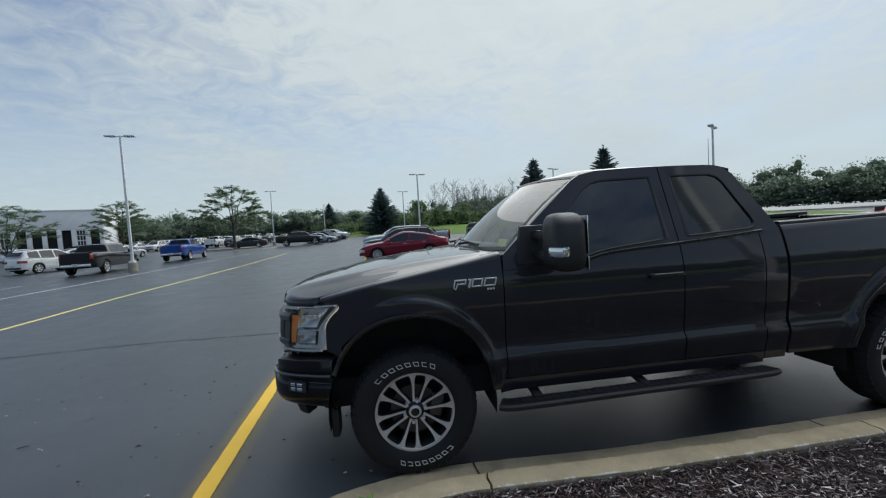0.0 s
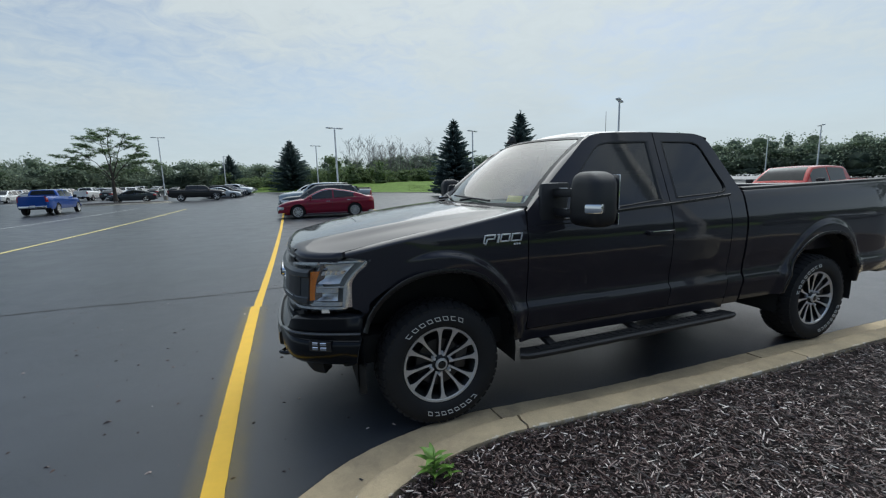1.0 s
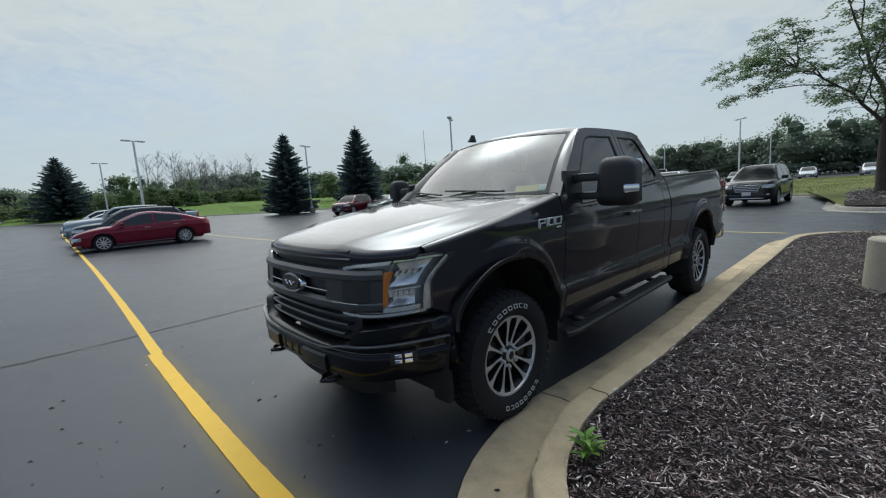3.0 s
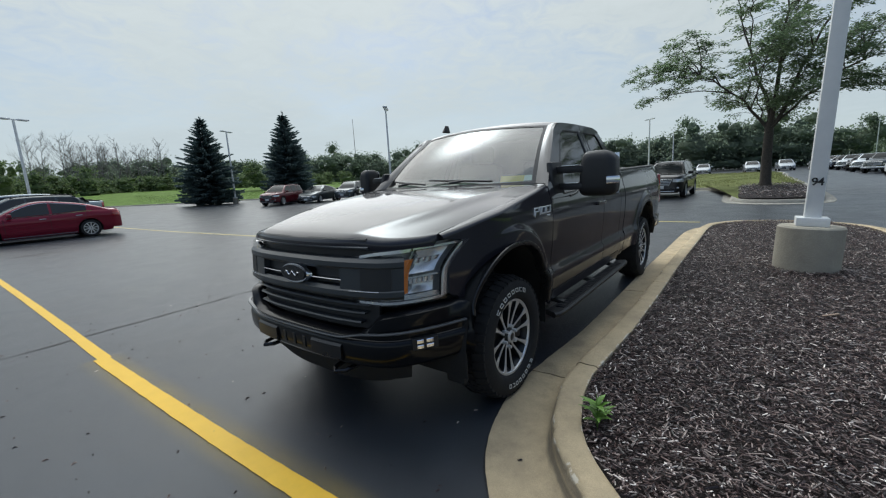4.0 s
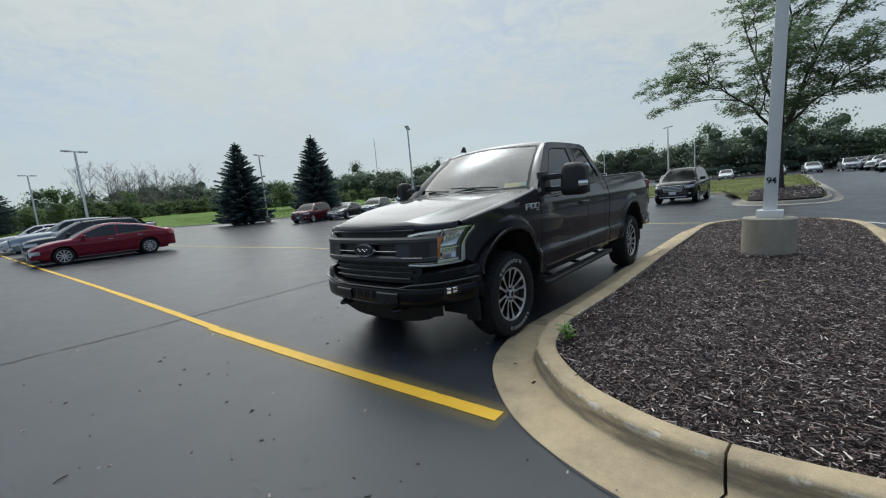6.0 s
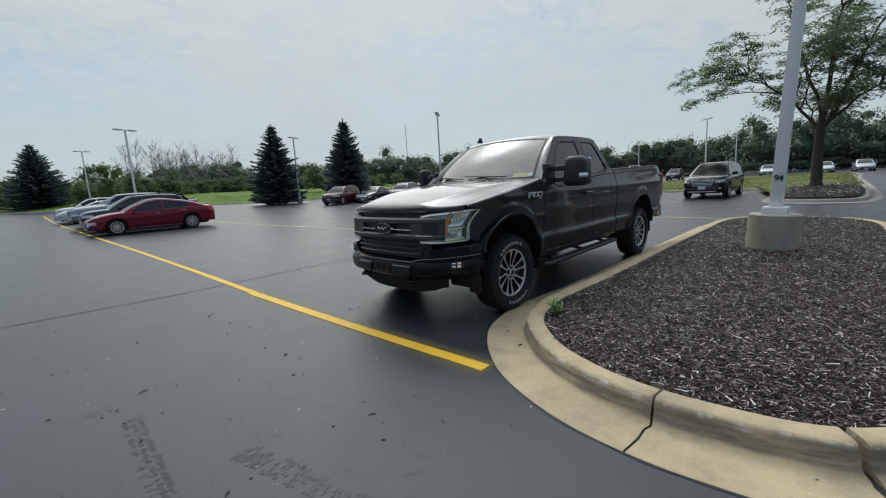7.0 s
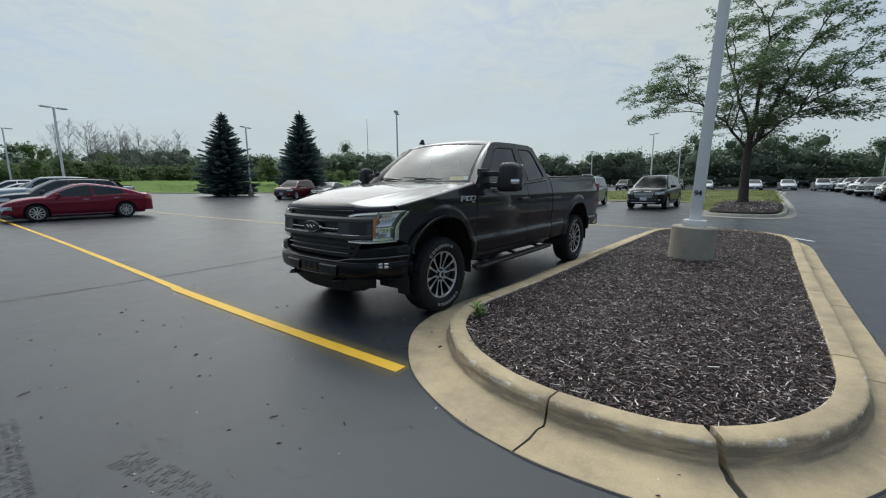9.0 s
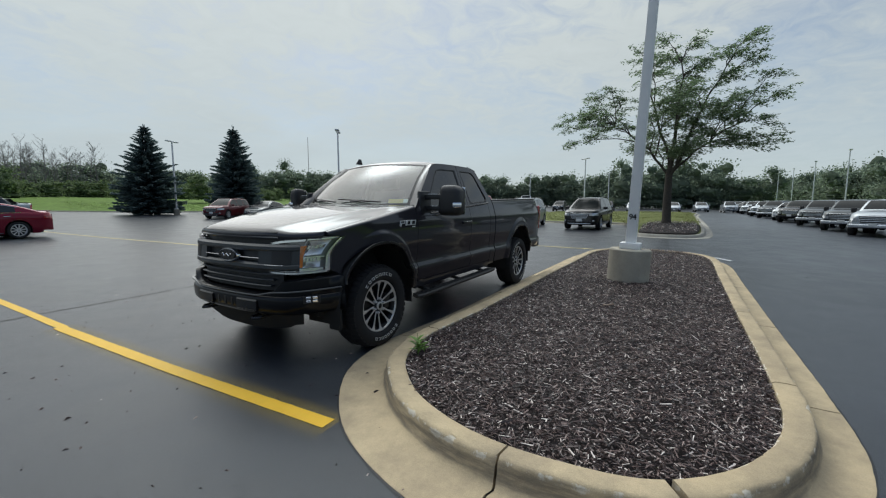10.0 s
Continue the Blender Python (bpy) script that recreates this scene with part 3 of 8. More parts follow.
def spline(points, step, closed=False):
    """Points at an even step along a smooth curve through the given ones."""
    p = [Vector((*q, 0)) if len(q) == 2 else Vector(q) for q in points]
    n = len(p)
    dense = []
    for i in range(n if closed else n - 1):
        a, b, c, d = (p[(i + k) % n] if closed else p[min(max(i + k, 0), n - 1)] for k in (-1, 0, 1, 2))
        for s in range(16):
            u = s / 16
            dense.append(0.5 * (2 * b + (c - a) * u + (2 * a - 5 * b + 4 * c - d) * u * u + (3 * b - a - 3 * c + d) * u**3))
    dense.append(dense[0].copy() if closed else p[-1])
    out, far = [dense[0]], 0.0
    for a, b in zip(dense, dense[1:]):
        l = (b - a).length
        while far + l >= step and l > 1e-9:
            u = (step - far) / l
            a = a + (b - a) * u
            out.append(a)
            l, far = (b - a).length, 0.0
        far += l
    return out


def tube(path, radii, n=6):
    """Verts and faces of a tapering tube along a path."""
    verts, faces = [], []
    for i, p in enumerate(path):
        d = (path[min(i + 1, len(path) - 1)] - path[max(i - 1, 0)]).normalized()
        side = d.cross(Vector((0.31, 0.17, 0.93))).normalized()
        up = side.cross(d)
        for k in range(n):
            a = 2 * math.pi * k / n
            verts.append(tuple(p + radii[i] * (math.cos(a) * side + math.sin(a) * up)))
    for i in range(len(path) - 1):
        for k in range(n):
            faces.append((i * n + k, i * n + (k + 1) % n, (i + 1) * n + (k + 1) % n, (i + 1) * n + k))
    faces.append(tuple(range(n))[::-1])
    faces.append(tuple((len(path) - 1) * n + k for k in range(n)))
    return verts, faces


def lay(x, y):
    """Height of the land: level round the island, rising gently far down the lot and falling to the lane at the side."""
    z = 0.0
    if y > 15:
        z += 0.00028 * min(y - 15, 25) ** 2 + 0.014 * max(y - 40, 0)
    if y < -4.5:
        z += max(0.04 * (y + 4.5), -0.4) * min(1, max(0, (x + 2) / 14))
    return z

# ---- ground ----
def axis_steps(lo, hi, near):
    out, v = [0.0], 0.0
    while v < hi:
        v += near + 0.09 * v
        out.append(min(v, hi))
    v = 0.0
    while v > lo:
        v -= near + 0.09 * abs(v)
        out.insert(0, max(v, lo))
    return out


def make_ground():
    xs, ys = axis_steps(-900, 900, 1.0), axis_steps(-900, 900, 1.0)
    rows = [[(x, y, lay(x, min(y, 160))) for x in xs] for y in ys]
    v, f = sheet(rows)
    return tagged(link_mesh("ground", v, f, ASPHALT), "dark sealed asphalt of a large car park", "ground", kind="structure")


ground = make_ground()

# outline of the mulch bed inside the kerb, seen from above
BED = [(8.1, -0.43), (6.0, -0.42), (4.0, -0.43), (2.6, -0.46), (1.3, -0.475), (0.6, -0.455), (0.2, -0.455), (-0.12, -0.515), (-0.44, -0.64), (-0.75, -0.91), (-0.95, -1.19), (-1.10, -1.60),
       (-1.12, -2.05), (-1.01, -2.52), (-0.62, -2.90), (-0.05, -3.10), (0.9, -3.12), (3.0, -3.07), (5.5, -3.02), (8.0, -2.95), (8.9, -2.55), (9.2, -1.9), (9.2, -1.2), (8.85, -0.68)]


def outline(points, step):
    line = spline(points, step, closed=True)
    if (line[-1] - line[0]).length < step * 0.5:
        line.pop()
    n = len(line)
    outs = []
    for i in range(n):
        d = (line[(i + 1) % n] - line[i - 1]).normalized()
        outs.append(Vector((-d.y, d.x, 0)))
    cx = sum((p for p in line), Vector()) / n
    if sum((p - cx).dot(o) for p, o in zip(line, outs)) < 0:
        outs = [-o for o in outs]
    return line, outs


def gutter_wide(p):
    """The gutter is narrow along the lane, wider round the nose and widest at the stall corner."""
    along = soft_curve([(-1.2, 0.50), (-0.6, 0.38), (9.5, 0.38)], p.x) if p.y < -2.0 else soft_curve([(-1.2, 0.50), (-0.85, 0.505), (-0.3, 0.505), (0.4, 0.48), (1.5, 0.46), (9.5, 0.46)], p.x)
    return lerp(0.50, along, min(1, abs(p.y + 1.9) / 0.9))


def kerb_piece(name, line, outs, profile, material, parent, wobble=0.0, base=0.0, edge=(), jag=0.0):
    """A length of kerb: a profile of (offset out, height) swept along the outline, with worn edges and closed ends."""
    rows = []
    for i, (p, o) in enumerate(zip(line, outs)):
        row = []
        stretch = (gutter_wide(p) - 0.20) / 0.26
        for j, (d, z) in enumerate(profile):
            d = 0.20 + (d - 0.20) * stretch if d > 0.20 else d
            q = p + o * d
            w = wobble * (noise.noise(q * 9.0) + 0.6 * noise.noise(q * 31.0)) if 0 < j < len(profile) - 1 else 0.0
            end = min(i, len(line) - 1 - i)
            chip = wobble * 3.4 * max(0, noise.noise(q * 5.0 + Vector((7, 3, 0))) + 0.7 * noise.noise(q * 34.0) - 0.05) * (2.0 if end < 3 else 1.2) if j in edge else 0
            t = Vector((o.y, -o.x, 0)) * jag * noise.noise(Vector((d * 16, z * 9, q.x))) * max(0, 1 - min(i, len(line) - 1 - i) / 2)
            row.append((q.x + o.x * (w - chip) + t.x, q.y + o.y * (w - chip) + t.y, base + z + w * 0.6 - chip))
        rows.append(row)
    v, f = sheet(rows)
    k = len(profile)
    f.append(tuple(range(k)))
    f.append(tuple((len(rows) - 1) * k + j for j in range(k))[::-1])
    return link_mesh(name, v, f, material, parent, sharp=50)


def nearest(line, p):
    return min(range(len(line)), key=lambda i: (line[i].x - p[0]) ** 2 + (line[i].y - p[1]) ** 2)


def make_island():
    line, outs = outline(BED, 0.03)
    n = len(line)
    cuts = sorted({nearest(line, p) for p in ((0.37, -0.455), (-1.13, -1.815), (-0.99, -2.56), (0.56, -3.12), (2.76, -3.07), (5.2, -3.0), (2.85, -0.46), (5.3, -0.42), (8.0, -0.4), (9.2, -1.6), (8.2, -2.9))})
    kerb = thing("kerb", Matrix(), "weathered tan concrete kerb round the mulch island, cracked", "kerb", kind="structure")
    cast = [(-0.005, -0.05), (0.0, 0.137), (0.016, 0.147), (0.075, 0.149), (0.118, 0.149), (0.134, 0.147), (0.145, 0.140), (0.150, 0.126), (0.155, 0.098), (0.161, 0.068), (0.169, 0.043), (0.182, 0.025), (0.205, 0.014),
            (0.24, 0.009), (0.33, 0.006), (0.41, 0.007), (0.456, 0.006), (0.460, -0.05)]
    for a, b in zip(cuts, cuts[1:] + [cuts[0] + n]):
        idx = [i % n for i in range(a, b + 1)]
        pts, os_ = [line[i].copy() for i in idx], [outs[i] for i in idx]
        for end, other in ((0, 1), (-1, -2)):
            gap = 0.020 if (pts[end].x + 1.0) ** 2 + (pts[end].y + 2.53) ** 2 < 0.05 else 0.007
            pts[end] = pts[end] + (pts[other] - pts[end]).normalized() * gap
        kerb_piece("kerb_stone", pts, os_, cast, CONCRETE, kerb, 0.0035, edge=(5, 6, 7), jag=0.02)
    # dirt at the bottom of the joints
    inner = [p + o * 0.03 for p, o in zip(line, outs)]
    outer = [p + o * (gutter_wide(p) - 0.007) for p, o in zip(line, outs)]
    rows = [[(p.x, p.y, 0.001), (q.x, q.y, 0.001)] for p, q in zip(inner + inner[:1], outer + outer[:1])]
    v, f = sheet(rows)
    tagged(link_mesh("joint_bed", v, f, JOINT), "dark dirt packed in the kerb joints", "dirt", kind="structure")
    # tar edge where asphalt meets the gutter
    rows = []
    for i in range(n + 1):
        p, o = line[i % n], outs[i % n]
        w = 0.005 + 0.010 * noise.noise(p * 6.0)
        g = gutter_wide(p)
        rows.append([(p.x + o.x * (g - 0.002), p.y + o.y * (g - 0.002), 0.005), (p.x + o.x * (g + 0.002 + w), p.y + o.y * (g + 0.002 + w), 0.004)])
    v, f = sheet(rows)
    tagged(link_mesh("asphalt_edge", v, f, TAR), "black tar seam along the concrete gutter", "seam", kind="structure")
    # soil, slightly mounded
    poly = [(p.x, p.y) for p in line]
    verts, faces = [], []
    cy = -1.73
    rings = 9
    for r in range(rings):
        u = r / (rings - 1)
        for p, o in zip(line, outs):
            q = Vector((p.x + o.x * 0.004, p.y + o.y * 0.004, 0))
            c = Vector((min(max(q.x, 0.3), 8.0), cy, 0))
            w = q.lerp(c, u)
            verts.append((w.x, w.y, bed_height(u) + 0.012 * noise.noise(w * 3.0)))
    for r in range(rings - 1):
        for i in range(n):
            j = (i + 1) % n
            faces.append((r * n + i, r * n + j, (r + 1) * n + j, (r + 1) * n + i))
    tagged(link_mesh("mulch_bed", verts, faces, SOIL), "dark soil bed under shredded bark mulch", "soil", kind="structure")
    return line, outs, poly


def bed_height(u):
    return 0.095 + 0.055 * math.sin(min(u, 1) * math.pi / 2)


def inside(poly, x, y):
    c, j = False, len(poly) - 1
    for i in range(len(poly)):
        (x0, y0), (x1, y1) = poly[i], poly[j]
        if (y0 > y) != (y1 > y) and x < (x1 - x0) * (y - y0) / (y1 - y0) + x0:
            c = not c
        j = i
    return c


BED_LINE, BED_OUTS, BED_POLY = make_island()


def make_mulch():
    """Shredded bark: some tens of thousands of loose slivers in one heap."""
    rng = random.Random(4)
    small = BED_POLY[::4]
    verts, faces = [], []
    count = 0
    while count < 90000:
        x, y = rng.uniform(-1.2, 9.3), rng.uniform(-3.2, -0.3)
        if rng.random() > (1.0 if x < 2.2 else 0.62 if x < 5 else 0.38) or not inside(small, x, y):
            continue
        count += 1
        edge = min(abs(y + 0.45), abs(y + 3.1), 1.0, abs(x + 1.13) if x < 0 else 1.0)
        z = bed_height(min(1.0, edge)) + 0.010 + 0.02 * rng.random() + 0.012 * noise.noise(Vector((x, y, 0)) * 3.0)
        long = min(0.078, 0.010 + rng.expovariate(58))
        wide, thick = rng.uniform(0.0030, 0.0075) + 0.05 * long * rng.random(), rng.uniform(0.0015, 0.004)
        yaw, tilt, roll = rng.uniform(0, math.pi), rng.gauss(0, 0.22), rng.gauss(0, 0.35)
        c, s = math.cos(yaw), math.sin(yaw)
        d = Vector((c * math.cos(tilt), s * math.cos(tilt), math.sin(tilt)))
        side = Vector((-s * math.cos(roll), c * math.cos(roll), math.sin(roll)))
        up = d.cross(side)
        k = len(verts)
        o = Vector((x, y, z))
        for a, b, h in ((-1, -0.5, -1), (-1, 0.6, -1), (1, 0.35, -1), (1, -0.3, -1), (-0.9, -0.4, 1), (-0.9, 0.5, 1), (0.85, 0.3, 1), (0.85, -0.25, 1)):
            q = o + d * (a * long / 2) + side * (b * wide) + up * (h * thick / 2)
            verts.append((q.x, q.y, q.z))
        faces += [(k + 4, k + 5, k + 6, k + 7), (k + 1, k + 2, k + 6, k + 5), (k + 3, k, k + 4, k + 7)]
    return tagged(link_mesh("bark_mulch", verts, faces, MULCH, smooth=False), "dark brown shredded bark mulch filling the island", "mulch", kind="stuff")


make_mulch()


def strip(name, points, width, material, z, label, category="line marking", step=0.4, ragged=0.004):
    """A painted or tarred strip that follows the land."""
    line = spline(points, step)
    rows = []
    for i, p in enumerate(line):
        d = (line[min(i + 1, len(line) - 1)] - line[max(i - 1, 0)]).normalized()
        o = Vector((-d.y, d.x, 0))
        h = lay(p.x, p.y) + z
        a = width / 2 + ragged * noise.noise(p * 11.0)
        b = width / 2 + ragged * noise.noise(p * 11.0 + Vector((5, 5, 5)))
        rows.append([tuple(p + o * a + Vector((0, 0, h))), tuple(p - o * b + Vector((0, 0, h)))])
    v, f = sheet(rows)
    return tagged(link_mesh(name, v, f, material), label, category, kind="structure")


strip("yellow_line", [(-1.30, -0.66), (-1.38, 1.2), (-1.44, 3.52)], 0.115, YELLOW_LINE, 0.006, "freshly painted yellow stall line on asphalt", step=0.05)
def overspray():
    """A faint yellow halo round the fresh line, painted on to the asphalt on both sides."""
    m, n, l, b = node_mat("yellow_halo_tint")
    b.inputs["Base Color"].default_value = (0.62, 0.42, 0.06, 1)
    b.inputs["Roughness"].default_value = 0.6
    tc, sep = n.new("ShaderNodeTexCoord"), n.new("ShaderNodeSeparateXYZ")
    l.new(tc.outputs["Object"], sep.inputs[0])
    off, dist = n.new("ShaderNodeMath"), n.new("ShaderNodeMath")
    off.operation = "MULTIPLY_ADD"
    off.inputs[1].default_value = 0.0345
    l.new(sep.outputs["Y"], off.inputs[0])
    l.new(sep.outputs["X"], off.inputs[2])
    near, mottle, amount = n.new("ShaderNodeMapRange"), n.new("ShaderNodeTexNoise"), n.new("ShaderNodeMath")
    dist.operation, dist.inputs[1].default_value = "ADD", 1.3265
    l.new(off.outputs[0], dist.inputs[0])
    flat = n.new("ShaderNodeMath")
    flat.operation = "ABSOLUTE"
    l.new(dist.outputs[0], flat.inputs[0])
    near.interpolation_type = "SMOOTHSTEP"
    near.inputs["From Min"].default_value, near.inputs["From Max"].default_value = 0.055, 0.20
    near.inputs["To Min"].default_value, near.inputs["To Max"].default_value = 0.30, 0.0
    l.new(flat.outputs[0], near.inputs["Value"])
    mottle.inputs["Scale"].default_value, mottle.inputs["Detail"].default_value = 3.0, 6
    l.new(tc.outputs["Object"], mottle.inputs["Vector"])
    amount.operation = "MULTIPLY"
    l.new(near.outputs[0], amount.inputs[0])
    l.new(mottle.outputs["Fac"], amount.inputs[1])
    l.new(amount.outputs[0], b.inputs["Alpha"])
    strip("line_halo", [(-1.30, -0.70), (-1.38, 1.2), (-1.44, 3.52)], 0.42, m, 0.0035, "faint yellow halo painted round the fresh line", "overspray", step=0.3)


overspray()
strip("yellow_line", [(-1.415, 3.45), (-1.43, 7.7), (-1.52, 14.8), (-1.75, 26), (-2.1, 41), (-2.2, 58)], 0.10, YELLOW_LINE, 0.0045, "older yellow stall line, slightly narrower", step=0.3)
strip("yellow_line", [(9.93, -0.05), (9.95, 0.8), (10.0, 2.0), (10.1, 4.0)], 0.10, FADED_YELLOW, 0.006, "faded yellow stall line at the far kerb end", step=0.2)
strip("yellow_line", [(4.32, 9.5), (4.28, 12.0), (4.0, 17), (3.85, 22), (3.7, 30)], 0.10, FADED_YELLOW, 0.006, "faded yellow stall line across the lot")
strip("yellow_line", [(-8.0, 2.0), (-8.2, 6.9), (-8.55, 11), (-8.75, 17), (-9.1, 27), (-9.4, 36)], 0.14, FADED_YELLOW, 0.006, "long faded yellow line down the aisle")
strip("white_line", [(-13.4, 6), (-13.8, 13.6), (-14.2, 21.5), (-14.1, 30), (-14.0, 40)], 0.11, FADED_WHITE, 0.006, "faded white line beside the parked pickups")
strip("white_line", [(-17.0, 14), (-17.6, 19.5)], 0.11, FADED_WHITE, 0.006, "short worn white stall line")
strip("white_line", [(9.5, -3.10), (9.0, -3.45)], 0.12, FADED_WHITE, 0.006, "short white stop mark at the kerb", step=0.2)
strip("crack_seal", [(-9.0, 4.1), (-5.8, 4.35), (-4.1, 4.48), (-2.1, 4.40), (-1.3, 4.46), (-0.6, 4.5), (0.6, 4.6), (3.0, 4.8), (6.0, 4.9)], 0.035, TAR, 0.004, "dark tar-sealed crack running across the asphalt", "crack", step=0.12, ragged=0.03)


def debris():
    """Loose slivers and grit blown on to the asphalt and gutter."""
    rng = random.Random(9)
    verts, faces = [], []
    for _ in range(420):
        x, y = rng.uniform(-4.5, 0.6), rng.uniform(-2.5, 5.0)
        if inside(BED_POLY[::4], x, y) or (abs(y + 0.2) < 0.4 and x > -0.3):
            continue
        near = inside([(p.x + o.x * 0.5, p.y + o.y * 0.5) for p, o in zip(BED_LINE[::4], BED_OUTS[::4])], x, y)
        s = rng.uniform(0.004, 0.016) * (1.6 if rng.random() < 0.06 else 1)
        a = rng.uniform(0, 6.28)
        k, z = len(verts), (0.012 if near else 0.001)
        for u, w, h in ((-1, -0.4, 0), (1, -0.3, 0), (1.1, 0.3, 0), (-0.8, 0.5, 0), (0, 0, 0.5)):
            verts.append((x + s * (u * math.cos(a) - w * math.sin(a)), y + s * (u * math.sin(a) + w * math.cos(a)), z + h * s))
        faces += [(k, k + 1, k + 4), (k + 1, k + 2, k + 4), (k + 2, k + 3, k + 4), (k + 3, k, k + 4)]
    tagged(link_mesh("grit", verts, faces, MULCH, smooth=False), "loose bark slivers and grit on the asphalt", "debris", kind="stuff")


debris()


def surface_wear():
    """Hairline splits, dark tyre scuffs and a few twigs on the sealed surface."""
    rng = random.Random(17)
    verts, faces = [], []

    def squiggle(x, y, a, long, wide):
        p = Vector((x, y, lay(x, y) + 0.0032))
        k = len(verts)
        n = max(3, int(long / 0.018))
        for i in range(n):
            a += rng.gauss(0, 0.55)
            a *= 0.97
            w = wide * (0.4 + rng.random()) * (1 - abs(2 * i / (n - 1) - 1) ** 3)
            o = Vector((-math.sin(a), math.cos(a), 0)) * (w + 0.0004)
            verts.extend([tuple(p + o), tuple(p - o)])
            if i:
                b = k + 2 * i
                faces.append((b - 2, b - 1, b + 1, b))
            p = p + Vector((math.cos(a), math.sin(a), 0)) * 0.018

    for cx, cy, n, spread_ in ((-2.5, -0.4, 46, 0.42), (-2.9, -0.2, 22, 0.45), (-2.35, -1.0, 20, 0.3), (-2.75, 0.9, 12, 0.6), (-3.6, 1.8, 12, 0.9), (-0.6, 2.6, 10, 0.8), (-4.5, 0.2, 14, 0.8)):
        for _ in range(n):
            squiggle(cx + rng.gauss(0, spread_), cy + rng.gauss(0, spread_), rng.uniform(0, 6.28), rng.uniform(0.03, 0.14), rng.uniform(0.0004, 0.0014))
    tagged(link_mesh("hairline_cracks", verts, faces, TAR), "fine hairline cracks scattered over the asphalt", "cracks", kind="stuff")
    # tyre scuffs: rows of small tread prints
    verts, faces = [], []
    for a, b, rows in (((-2.88, -0.22), (-2.55, -1.55), 4), ((-3.23, 0.70), (-3.25, -0.45), 3), ((-3.55, 1.0), (-3.28, 0.97), 3)):
        a, b = Vector((*a, 0)), Vector((*b, 0))
        d = (b - a).normalized()
        o = Vector((-d.y, d.x, 0))
        n = int((b - a).length / 0.026)
        for i in range(n):
            for r in range(rows):
                if rng.random() < 0.30:
                    continue
                c = a + d * 0.026 * (i + 0.5 * (r % 2)) + o * (0.038 * (r - rows / 2) + rng.gauss(0, 0.004)) + Vector((0, 0, 0.0028))
                l, w = rng.uniform(0.0025, 0.0055), rng.uniform(0.008, 0.022)
                k = len(verts)
                verts += [tuple(c - d * l - o * w), tuple(c + d * l - o * w * 0.8), tuple(c + d * l * 1.2 + o * w), tuple(c - d * l * 0.7 + o * w)]
                faces.append((k, k + 1, k + 2, k + 3))
    tagged(link_mesh("tyre_scuffs", verts, faces, SCUFF), "faint dark tread prints left by turning tyres", "tyre marks", kind="stuff")
    for x, y, a, l in ((-3.12, 1.07, 30, 0.075), (-3.06, -0.53, 50, 0.05), (-2.22, -0.51, -20, 0.05), (-2.0, -0.9, 70, 0.04)):
        v, f = tube([Vector((-l / 2, 0, 0.004)), Vector((-l * 0.1, 0.006, 0.006)), Vector((l * 0.25, -0.003, 0.005)), Vector((l / 2, 0.005, 0.004))], [0.0022, 0.003, 0.0026, 0.0015], 6)
        twig = link_mesh("twig", v, f, JOINT)
        twig.matrix_basis = pose(x, y, 0, 0, 0, a)
        tagged(twig, "small dark twig lying on the asphalt", "twig", "fallen twigs")


SCUFF = plain("tyre_scuff_rubber", (0.028, 0.0315, 0.037), 0.5, vary=0.4, scale=40)
surface_wear()


# ---- lamp poles ----
def lamp_pole(m, height, label, arms=2, base_r=0.30, base_h=0.58, pole=0.075, head=0.55, group="lot lamps", with_number=False):
    top = thing("lamp_pole", m, label, "lamp post", group)
    v, f = lathe([(0.0, -0.3), (base_r, -0.3), (base_r, base_h - 0.02), (base_r - 0.02, base_h), (0.0, base_h)], 40, "z")
    link_mesh("concrete_base", v, f, BASE_CONCRETE, top, "round tan concrete base")
    bm = bmesh.new()
    box(bm, (0, 0, base_h + 0.05), (0.30, 0.30, 0.10), 0.012)
    part("base_cover", bm, WHITE_PAINT, top)
    bm = bmesh.new()
    vs = box(bm, (0, 0, (base_h + height) / 2), (pole * 2, pole * 2, height - base_h), 0.012)
    for q in vs:
        k = 1 - 0.25 * (q.co.z - base_h) / (height - base_h)
        q.co.x, q.co.y = q.co.x * k, q.co.y * k
    part("shaft", bm, WHITE_PAINT, top)
    for s in ((-1, 1) if arms == 2 else (1,)):
        bm = bmesh.new()
        box(bm, (s * 0.13, 0, height - 0.05), (0.26, 0.06, 0.06), 0.01)
        part("arm", bm, WHITE_PAINT, top)
        bm = bmesh.new()
        box(bm, (s * (0.2 + head / 2), 0, height - 0.03), (head, 0.30, 0.09), 0.025)
        lamp = part("lamp_head", bm, WHITE_PAINT, top)
        bm = bmesh.new()
        box(bm, (s * (0.22 + head / 2), 0, height - 0.08), (head * 0.8, 0.24, 0.012), 0.003)
        part("lens", bm, LENS, lamp)
    return top


def text_mesh(name, body, size, depth, material, parent, m, label=""):
    cu = bpy.data.curves.new(name, "FONT")
    cu.body, cu.size, cu.extrude, cu.align_x, cu.align_y, cu.offset = body, size, depth, "CENTER", "CENTER", 0.0022
    tmp = bpy.data.objects.new(name, cu)
    me = bpy.data.meshes.new_from_object(tmp)
    bpy.data.objects.remove(tmp)
    me.materials.clear()
    me.materials.append(material)
    ob = new(name, me)
    ob.parent = parent
    ob.matrix_basis = m
    if label:
        ob["label"] = label
    return ob


